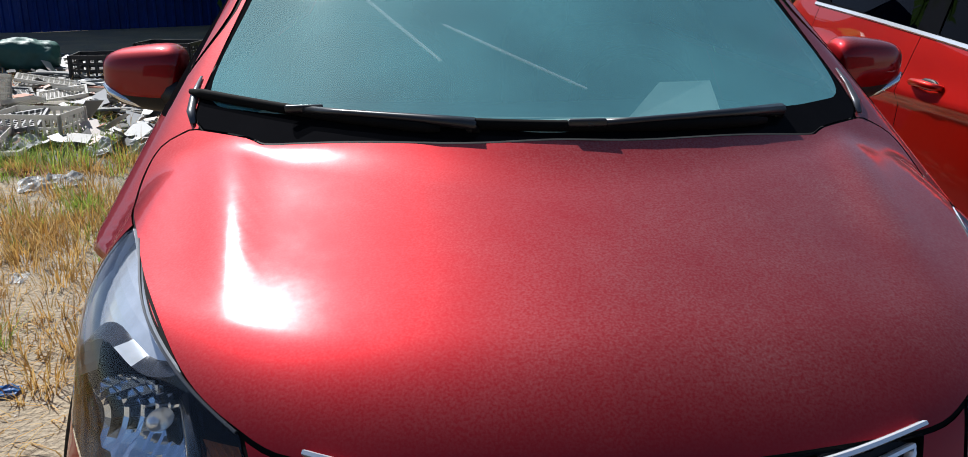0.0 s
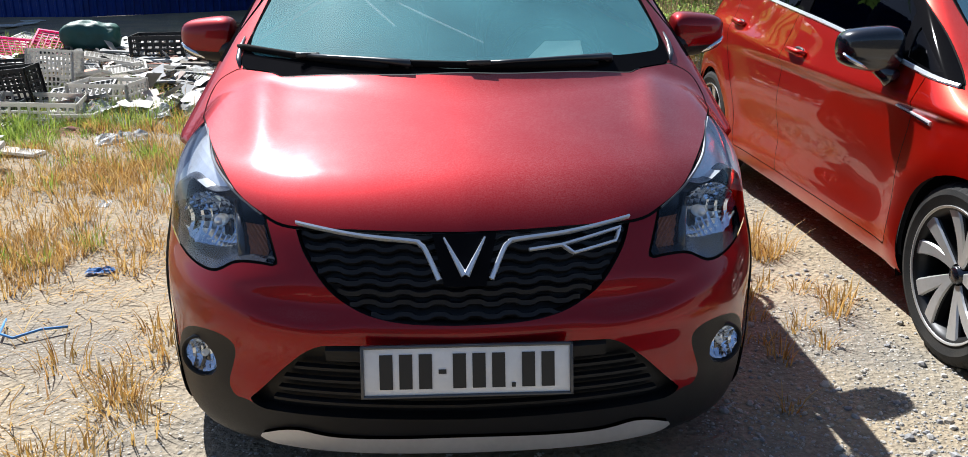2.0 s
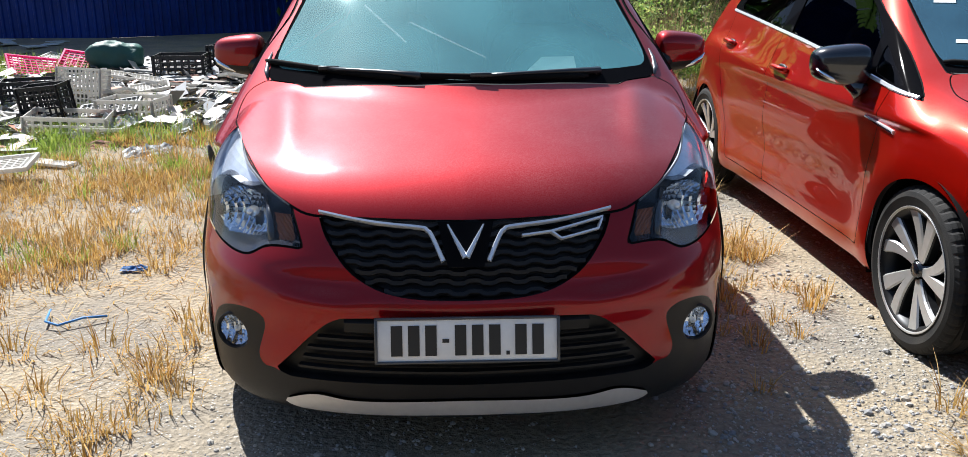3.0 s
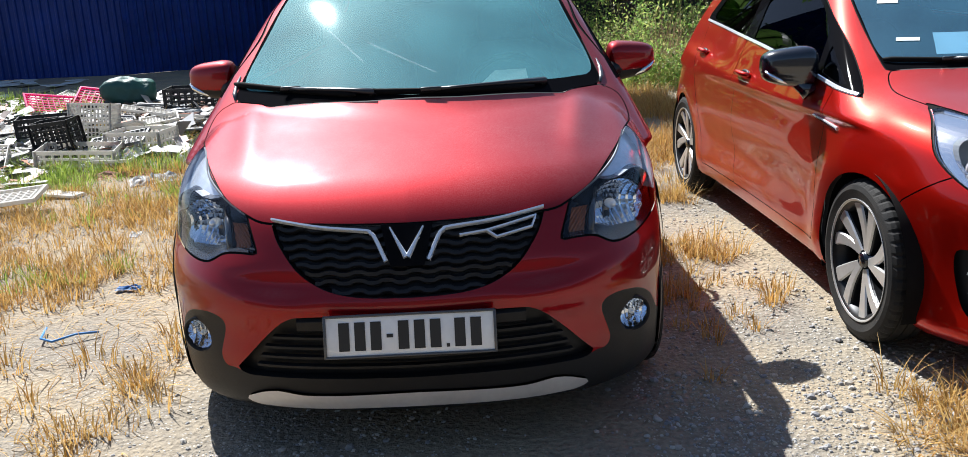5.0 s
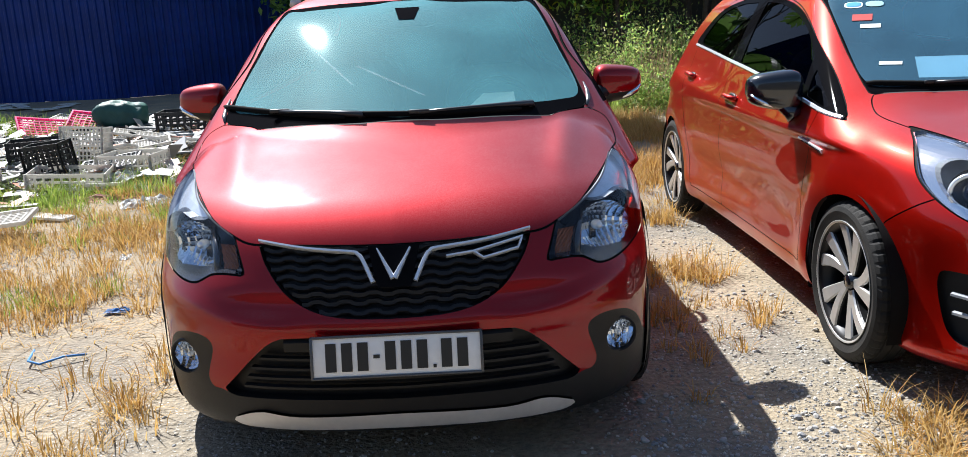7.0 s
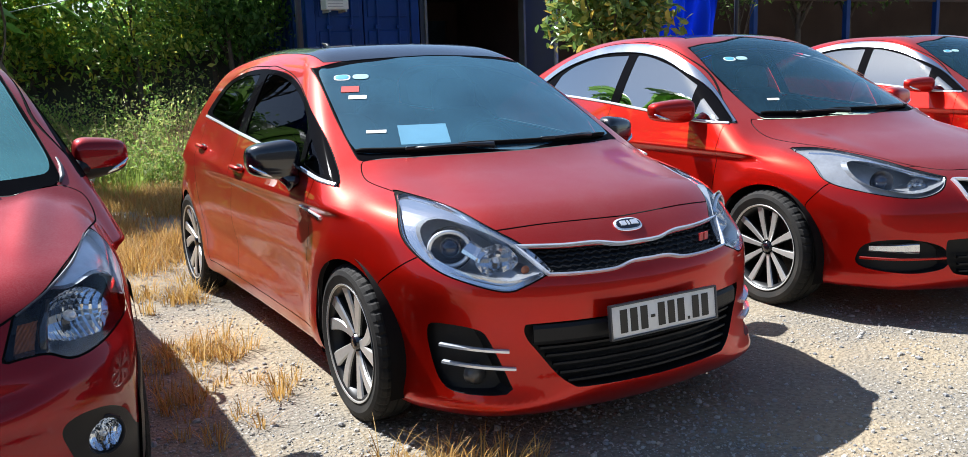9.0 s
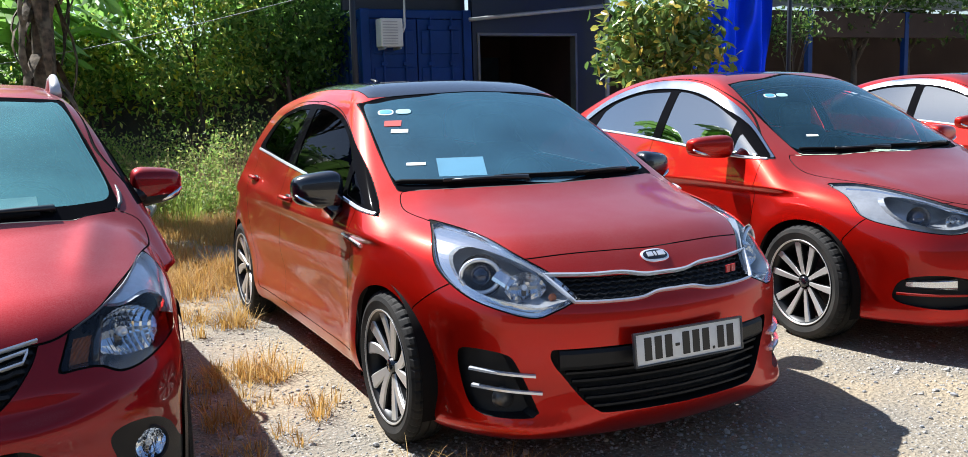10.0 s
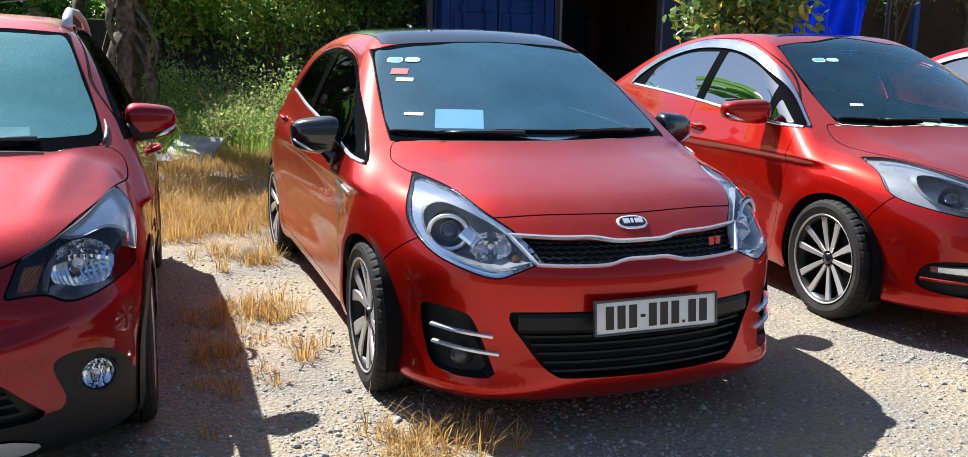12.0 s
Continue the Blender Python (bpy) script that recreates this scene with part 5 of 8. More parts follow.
    P = RED_BRIGHT
    panel(sh, "body", ("shell",), P, car)
    panel(sh, "bonnet", ("hood",), P, car)
    panel(sh, "roof", ("roof",), BLACK_GLOSS, car, label="gloss black roof")
    panel(sh, "front_bumper", ("bumper",), P, car)
    panel(sh, "panel_seam", ("seam",), BLACK_MATT, car, push=0.004)
    panel(sh, "windscreen", ("windscreen",), SCREEN_BLUE, car, label="blue-tinted windscreen").visible_shadow = False
    panel(sh, "windscreen_border", ("frit",), TRIM_BLACK, car)
    for s in (-1, 1):
        panel(sh, "front_door", "front_door", P, car, s)
        panel(sh, "rear_door", "rear_door", P, car, s)
        panel(sh, "window_frame", "window_frame", TRIM_BLACK, car, s)
        for k in ("window_1", "window_2", "quarter_window"):
            panel(sh, "side_window", k, DARK_GLASS, car, s, push=0.004)
        ribbon(c, "chrome_strip", "side", loop([(1.02, 0.892), (1.4, 0.935), (2.1, 1.0), (2.7, 1.04), (3.44, 1.075)], 8, False), 0.018, CHROME, car, 0.002, 0.006, side=s)
        lens = panel(sh, "headlight", ("headlight", "lamp_core"), LENS, car, s, "clear headlight with projector lens")
        lens.visible_shadow = False
        recess(sh, "lamp_bezel", "headlight", REFLECTOR, lens, s, (0, 0.035, -0.004), 0.985)
        recess(sh, "lamp_housing", "lamp_core", LAMP_MID, lens, s, (0, 0.17, 0.0), 0.94)
        lamp_bowl(lens, on_skin(c, s * 0.650, 0.737, 0.03), 0.080, 0.06, s * 30, 0, 0.042)
        ribbon(c, "lamp_bridge", "front", np.linspace((s * 0.60, 0.745), (s * 0.565, 0.712), 6), 0.055, REFLECTOR, lens, 0, 0.010, sink=0.03)
        bm = bmesh.new()
        mid = on_skin(c, s * 0.652, 0.735, 0.028)
        tube(bm, [mid + Vector((0.060 * math.cos(a), s * 0.035 * math.cos(a), 0.060 * math.sin(a))) for a in [2 * math.pi * k / 28 for k in range(29)]], 0.008, 8)
        part("projector_ring", bm, CHROME, lens)
        fluted_bowl(lens, on_skin(c, s * 0.530, 0.700, 0.03), 0.074, 0.058, 0.055, s * 22, 3, REFLECTOR)
        bm = bmesh.new()
        disc(bm, Matrix.Translation(on_skin(c, s * 0.458, 0.668, 0.02)) @ pose(0, 0, 0, 0, 0, s * 16), 0.015, 20, 0.006)
        part("indicator", bm, AMBER, lens, "amber indicator")
        ribbon(c, "running_light", "front", loop([(s * 0.68, 0.650), (s * 0.625, 0.628), (s * 0.54, 0.608), (s * 0.48, 0.625)], 8, False), 0.017, REFLECTOR, lens, 0, 0.006, sink=0.02)
        fog = recess(sh, "fog_box", "fog_box", BLACK_PLASTIC, car, s, (0, 0.07, 0), 0.96, "black fog lamp recess with two silver bars")
        for z0, z1, x0, x1 in ((0.405, 0.390, 0.708, 0.540), (0.345, 0.330, 0.705, 0.525)):
            ribbon(c, "silver_bar", "front", [(s * (x0 + (x1 - x0) * t), z0 + (z1 - z0) * t) for t in np.linspace(0, 1, 14)], 0.013, CHROME, fog, 0.004, 0.012)
        bm = bmesh.new()
        lathe(bm, [(0.0005, 0.0), (0.03, 0.0), (0.034, 0.02), (0.04, 0.03)], 20)
        bmesh.ops.transform(bm, matrix=pose(s * 0.62, 0.235, 0.30, 0, 0, 90), verts=bm.verts)
        part("fog_lamp", bm, LAMP_GREY, fog)
        # chrome fin behind the front wheel
        ribbon(c, "wing_fin", "side", np.linspace((1.06, 0.760), (1.28, 0.789), 10), lambda t: 0.016 - 0.009 * t, CHROME, car, 0.002, 0.006, side=s, label="chrome fin on the front wing")
        ribbon(c, "fin_inlay", "side", np.linspace((1.065, 0.757), (1.25, 0.781), 10), lambda t: 0.011 - 0.005 * t, BLACK_GLOSS, car, 0.002, 0.0075, side=s)
    g = recess(sh, "grille", ("grille",), BLACK_PLASTIC, car, 0, (0, 0.03, 0), 1.0, "narrow black mesh grille in a chrome frame")
    ring = loop([(0, 0.702), (0.09, 0.703), (0.18, 0.716), (0.30, 0.718), (0.462, 0.726, 1), (0.398, 0.640, 1), (0.30, 0.636), (0.16, 0.636), (0.08, 0.649), (0, 0.650), (-0.08, 0.649), (-0.16, 0.636), (-0.30, 0.636), (-0.398, 0.640, 1), (-0.462, 0.726, 1), (-0.30, 0.718), (-0.18, 0.716), (-0.09, 0.703)], 6)
    ribbon(c, "chrome_frame", "front", ring, 0.0105, CHROME, g, 0.002, 0.012, closed=True)
    for i in range(5):
        z = 0.650 + i * 0.015
        xs = np.linspace(-0.41, 0.41, 100)
        zs = z + 0.003 * np.sin(xs * 2 * math.pi / 0.036 + (i % 2) * math.pi)
        ribbon(c, "mesh_bar", "front", np.stack([xs, zs], -1), 0.0065, BLACK_PLASTIC, g, 0, 0.006, sink=0.012)
    k = recess(sh, "lower_intake", ("intake",), BLACK_PLASTIC, car, 0, (0, 0.06, 0), 1.0, "black lower air intake with slats")
    for z, w in ((0.275, 0.36), (0.305, 0.385), (0.335, 0.405), (0.365, 0.425), (0.392, 0.445)):
        ribbon(c, "slat", "front", np.stack([np.linspace(-w, w, 40), np.full(40, z)], -1), 0.012, BLACK_PLASTIC, k, 0, 0.02, sink=0.035)
    ribbon(c, "intake_beam", "front", np.stack([np.linspace(-0.465, 0.465, 40), np.full(40, 0.440)], -1), 0.070, BLACK_PLASTIC, k, 0, 0.012, sink=0.010)
    plate(car, c, 0.0, 0.472, -6, -0.004, PLATE_A)
    # oval badge and the small red badge
    p, n = skin(c, "front", [(0.0, 0.756)])
    q = Matrix.Translation(Vector(p[0] + n[0] * 0.002)) @ Vector(n[0]).to_track_quat("-Y", "Z").to_matrix().to_4x4()
    bm = bmesh.new()
    blob(bm, q @ Matrix.Diagonal((0.062, 0.007, 0.031, 1)), 0.8, 1.0, 28, 12)
    bd = part("badge", bm, CHROME, car, "chrome oval badge with a dark centre")
    bm = bmesh.new()
    blob(bm, q @ Matrix.LocRotScale((0, -0.0035, 0), None, Vector((0.054, 0.006, 0.024))), 0.8, 1.0, 28, 12)
    part("badge_centre", bm, BLACK_GLOSS, bd)
    bm = bmesh.new()
    for x0, x1 in ((-0.038, -0.015), (-0.008, 0.0), (0.008, 0.038)):
        box(bm, x0, x1, -0.012, -0.006, -0.010, 0.010, 0, q)
    part("badge_mark", bm, CHROME, bd, smooth=False)
    p, n = skin(c, "front", [(0.32, 0.682)])
    bm = bmesh.new()
    for x0, x1 in ((-0.03, -0.004), (0.004, 0.03)):
        box(bm, x0, x1, -0.004, 0.003, -0.015, 0.015, 0.002, Matrix.Translation(Vector(p[0])) @ pose(0, 0, 0, 0, 0, 16))
    part("small_badge", bm, BADGE_RED, g, "small red badge", smooth=False)
    mirror_pair(car, (0.918, 1.40, 0.976), (0.106, 0.088, 0.086), BLACK_GLOSS, BLACK_GLOSS, BLACK_GLOSS, (0.835, 1.36, 0.86), True, 0.050)
    wiper(car, c, -0.65, -0.24, 0.015, 0.0, -0.12)
    wiper(car, c, -0.26, 0.58, 0.03, 0.0, 0.45)
    handle(car, c, 2.22, 0.855, P, BLACK_PLASTIC), handle(car, c, 3.14, 0.90, P, BLACK_PLASTIC)
    stickers(car, c, -0.495, 1.300, 0.078)
    flat_on(car, c, "red_label", -0.50, 1.248, 0.080, 0.050, STICKER_RED, -0.002)
    flat_on(car, c, "pale_label", -0.495, 1.2135, 0.080, 0.030, PAPER_WHITE, -0.002)
    flat_on(car, c, "white_label", -0.525, 1.075, 0.085, 0.022, PAPER_WHITE, -0.002)
    flat_on(car, c, "blue_paper", -0.345, 1.070, 0.21, 0.15, material("pale blue paper", (0.45, 0.72, 0.85), 0.7), 0.012)
    bm = bmesh.new()
    q, n = skin(c, "top", [(0.0, 3.05)])
    tube(bm, [Vector(q[0]), Vector(q[0]) + Vector((0, 0.03, 0.035)), Vector(q[0]) + Vector((0, 0.12, 0.05))], [0.02, 0.012, 0.004], 8)
    part("roof_aerial", bm, BLACK_PLASTIC, car)
    arch_liner(car, c, 0.358)
    interior(car, c, sh, 0.985, 1.05, (1.75, 2.75), LINING)
    wheels(car, c, "swirl", 0.165, 0.226, 0.088)
    car.matrix_world = place
    return car


def sedan(place):
    c = Sedan
    sh = Shell(c, stations=170)
    car = tagged(new("car"), "orange-red saloon with chrome window visors, parked", "car", "red saloons")
    front = lambda x, y, z: y < 0.86
    for y in (c.axle, c.axle + c.base):
        sh.region("void", "side", circle(y, 0.305, 0.355), where=lambda x, y, z: x > 0.35)
    sh.region("hood", "top", loop([(-0.2, 0.215), (0, 0.210), (0.20, 0.225), (0.345, 0.27), (0.48, 0.40), (0.60, 0.70), (0.68, 0.92), (0.715, 1.08), (0.68, 1.22), (0.60, 1.17), (0.4, 1.075), (0, 1.0), (-0.2, 1.02)]), gap=0.005, where=lambda x, y, z: z > 0.6 and y < 1.35)
    sh.region("frit", "front", loop([(-0.2, 0.985), (0.4, 0.982), (0.618, 0.985, 1), (0.618, 1.03), (0.586, 1.20), (0.512, 1.405, 1), (0.3, 1.432), (-0.2, 1.442)]), where=lambda x, y, z: 0.8 < y < 2.4 and z > 0.95, gap=0.005)
    sh.region("windscreen", "front", loop([(-0.2, 1.015), (0.4, 1.01), (0.609, 1.02), (0.577, 1.19), (0.507, 1.399), (0.3, 1.427), (-0.2, 1.437)]), among=("frit",))
    sh.region("visor", "side", loop([(1.245, 0.965, 1), (1.60, 1.18), (1.85, 1.305), (2.15, 1.40), (2.5, 1.44), (2.9, 1.43), (3.3, 1.35), (3.60, 1.215), (3.68, 1.11, 1), (2.6, 1.06), (1.6, 0.975)]), where=lambda x, y, z: x > 0.4 and z > 0.9, gap=0.003)
    sh.region("window_frame", "side", loop([(1.26, 0.967, 1), (1.58, 1.155), (1.85, 1.26), (2.15, 1.345), (2.5, 1.385), (2.9, 1.375), (3.3, 1.295), (3.55, 1.18), (3.64, 1.105, 1), (2.6, 1.06), (1.6, 0.977)]), among=("visor",))
    sh.region("window_1", "side", loop([(1.62, 0.99, 1), (1.66, 1.175, 1), (1.95, 1.28), (2.25, 1.35), (2.42, 1.37, 1), (2.38, 1.045, 1)]), among=("window_frame",))
    sh.region("quarter_window", "side", loop([(1.34, 0.98, 1), (1.57, 1.11, 1), (1.57, 0.985, 1)]), among=("window_frame",))
    sh.region("window_2", "side", loop([(2.48, 1.055, 1), (2.52, 1.37, 1), (2.9, 1.36), (3.2, 1.305), (3.36, 1.235, 1), (3.42, 1.10, 1)]), among=("window_frame",))
    sh.region("sunroof", "top", loop([(-0.2, 2.12), (0.36, 2.14), (0.40, 2.2), (0.40, 2.75), (0.34, 2.85), (-0.2, 2.87)]), where=lambda x, y, z: z > 1.3, gap=0.0045)
    sh.region("headlight", "front", loop([(0.340, 0.722, 1), (0.46, 0.765), (0.613, 0.845), (0.735, 0.848, 1), (0.785, 0.715), (0.71, 0.66), (0.556, 0.633), (0.428, 0.662)]), where=front, gap=0.005)
    sh.region("lamp_core", "front", loop([(0.37, 0.712), (0.47, 0.742), (0.58, 0.790), (0.66, 0.795), (0.70, 0.745), (0.68, 0.69), (0.56, 0.655), (0.44, 0.678)]), among=("headlight",))
    sh.region("grille", "front", loop([(-0.1, 0.665), (0.05, 0.672), (0.25, 0.700), (0.318, 0.705, 1), (0.30, 0.60), (0.22, 0.575), (0.07, 0.585), (-0.1, 0.585)]), where=front)
    sh.region("intake", "front", loop([(-0.1, 0.44, 1), (0.40, 0.435), (0.45, 0.41), (0.44, 0.30), (0.36, 0.255), (0, 0.245), (-0.1, 0.245, 1)]), where=front)
    sh.region("fog_box", "front", loop([(0.745, 0.36), (0.71, 0.42), (0.60, 0.437), (0.47, 0.40), (0.445, 0.33), (0.47, 0.292), (0.60, 0.270), (0.735, 0.290)]), where=front)
    sh.region("bumper", "side", np.array([(-1, 0), (0.60, 0), (0.64, 0.58), (0.55, 0.69), (0.2, 0.82), (-1, 0.82)]), where=lambda x, y, z: y < 0.9 and z < 0.8, gap=0.005)
    sh.region("front_door", "side", loop([(1.36, 0.27, 1), (1.31, 0.5), (1.28, 0.8), (1.30, 0.985, 1), (1.6, 1.19), (1.85, 1.32), (2.15, 1.415), (2.45, 1.455, 1), (2.45, 0.9), (2.42, 0.27, 1)]), where=lambda x, y, z: x > 0.42, gap=0.0045)
    sh.region("rear_door", "side", loop([(2.42, 0.27, 1), (2.45, 0.9), (2.45, 1.455, 1), (2.9, 1.445), (3.3, 1.365), (3.5, 1.24), (3.46, 1.0), (3.30, 0.8), (3.12, 0.55), (3.07, 0.27, 1)]), where=lambda x, y, z: x > 0.42, gap=0.0045)
    sh.settle()
    P = RED_ORANGE
    panel(sh, "body", ("shell",), P, car)
    panel(sh, "bonnet", ("hood",), P, car)
    panel(sh, "front_bumper", ("bumper",), P, car)
    panel(sh, "sunroof", ("sunroof",), BLACK_GLOSS, car, label="dark glass sunroof")
    panel(sh, "panel_seam", ("seam",), BLACK_MATT, car, push=0.004)
    panel(sh, "windscreen", ("windscreen",), SCREEN_CLEAR, car, label="blue-tinted windscreen").visible_shadow = False
    panel(sh, "windscreen_border", ("frit",), TRIM_BLACK, car)
    for s in (-1, 1):
        panel(sh, "front_door", "front_door", P, car, s)
        panel(sh, "rear_door", "rear_door", P, car, s)
        panel(sh, "window_visor", "visor", VISOR, car, s, "chrome window visor", push=-0.010)
        panel(sh, "window_frame", "window_frame", TRIM_BLACK, car, s)
        for k in ("window_1", "window_2", "quarter_window"):
            panel(sh, "side_window", k, MIRROR_GLASS, car, s, push=0.003)
        ribbon(c, "chrome_strip", "side", loop([(1.28, 0.965), (1.6, 0.977), (2.1, 1.02), (2.7, 1.065), (3.6, 1.105)], 8, False), 0.018, CHROME, car, 0.002, 0.006, side=s)
        lens = panel(sh, "headlight", ("headlight", "lamp_core"), LENS, car, s, "clear swept headlight with projector lens")
        lens.visible_shadow = False
        recess(sh, "lamp_bezel", "headlight", LAMP_SMOKE, lens, s, (0, 0.035, -0.004), 0.985)
        recess(sh, "lamp_housing", "lamp_core", LAMP_MID, lens, s, (0, 0.17, 0.0), 0.94)
        lamp_bowl(lens, on_skin(c, s * 0.62, 0.725, 0.03), 0.058, 0.06, s * 32, 0, 0.038)
        fluted_bowl(lens, on_skin(c, s * 0.49, 0.705, 0.03), 0.045, 0.038, 0.05, s * 22, 5, REFLECTOR)
        ribbon(c, "running_light", "front", loop([(s * 0.36, 0.720), (s * 0.47, 0.755), (s * 0.61, 0.825), (s * 0.70, 0.835)], 8, False), 0.024, REFLECTOR, lens, 0, 0.006, sink=0.015)
        fog = recess(sh, "fog_box", "fog_box", BLACK_PLASTIC, car, s, (0, 0.05, 0), 0.97, "black fog lamp recess")
        ribbon(c, "fog_lamp", "front", np.linspace((s * 0.56, 0.395), (s * 0.72, 0.385), 10), lambda t: 0.055 - 0.02 * t, REFLECTOR, fog, 0, 0.010, sink=0.02)
        ribbon(c, "fog_blade", "front", np.linspace((s * 0.455, 0.345), (s * 0.74, 0.335), 12), 0.014, P, fog, 0, 0.012, sink=0.004)
    g = recess(sh, "grille", ("grille",), BLACK_PLASTIC, car, 0, (0, 0.03, 0), 1.0, "black grille in a chrome frame")
    ring = loop([(0, 0.670), (0.07, 0.674), (0.25, 0.704), (0.325, 0.710, 1), (0.305, 0.60), (0.22, 0.571), (0.07, 0.581), (0, 0.581), (-0.07, 0.581), (-0.22, 0.571), (-0.305, 0.60), (-0.325, 0.710, 1), (-0.25, 0.704), (-0.07, 0.674)], 6)
    ribbon(c, "chrome_frame", "front", ring, 0.015, CHROME, g, 0.002, 0.012, closed=True)
    for i in range(5):
        ribbon(c, "mesh_bar", "front", np.stack([np.linspace(-0.29, 0.29, 30), np.full(30, 0.60 + i * 0.016)], -1), 0.006, BLACK_PLASTIC, g, 0, 0.006, sink=0.012)
    k = recess(sh, "lower_intake", ("intake",), BLACK_PLASTIC, car, 0, (0, 0.06, 0), 1.0, "black lower air intake")
    for z in (0.275, 0.31, 0.345):
        ribbon(c, "slat", "front", np.stack([np.linspace(-0.39, 0.39, 40), np.full(40, z)], -1), 0.012, BLACK_PLASTIC, k, 0, 0.02, sink=0.03)
    plate(car, c, 0.0, 0.47, -6, -0.02, PLATE_A)
    mirror_pair(car, (0.965, 1.57, 1.035), (0.13, 0.085, 0.070), P, P, BLACK_PLASTIC, (0.84, 1.58, 0.985))
    wiper(car, c, -0.60, -0.2, 0.02, 0.0, -0.1)
    wiper(car, c, -0.22, 0.56, 0.03, 0.0, 0.45)
    handle(car, c, 2.30, 0.88, P, BLACK_PLASTIC), handle(car, c, 3.25, 0.92, P, BLACK_PLASTIC)
    stickers(car, c, -0.375, 1.325, 0.078)
    flat_on(car, c, "white_label", -0.44, 1.085, 0.07, 0.022, PAPER_WHITE, -0.002)
    arch_liner(car, c, 0.365)
    interior(car, c, sh, 0.995, 1.2, (1.95, 2.9), material("pale green dashboard mat", (0.50, 0.56, 0.44), 0.85, vary=0.2, scale=25))
    bm = bmesh.new()
    for k in range(9):
        x = -0.48 + 0.12 * k
        blob(bm, Matrix.Translation((x, 1.40 + 0.30 * x * x, 0.947)) @ Matrix.Diagonal((0.042, 0.014, 0.010, 1)), 1, 1, 12, 6)
    part("mat_holes", bm, BLACK_MATT, car, "dark oval holes of the mat")
    wheels(car, c, "ten", 0.195, 0.230, 0.097)
    car.matrix_world = place
    return car


LAMP_SMOKE = material("smoked silver lamp bezel", (0.42, 0.44, 0.47), 0.22, 0.4, vary=0.2, scale=14)
LAMP_MID = material("silvered lamp housing", (0.46, 0.49, 0.53), 0.15, 0.55, vary=0.15, scale=14)
MIRROR_GLASS = pane_glass("reflecting window film", (0.05, 0.055, 0.06), 2.7, 0.0, (0.85, 0.92, 0.95))
VISOR = material("brushed chrome visor", (0.78, 0.79, 0.80), 0.18, 1.0, vary=0.06)

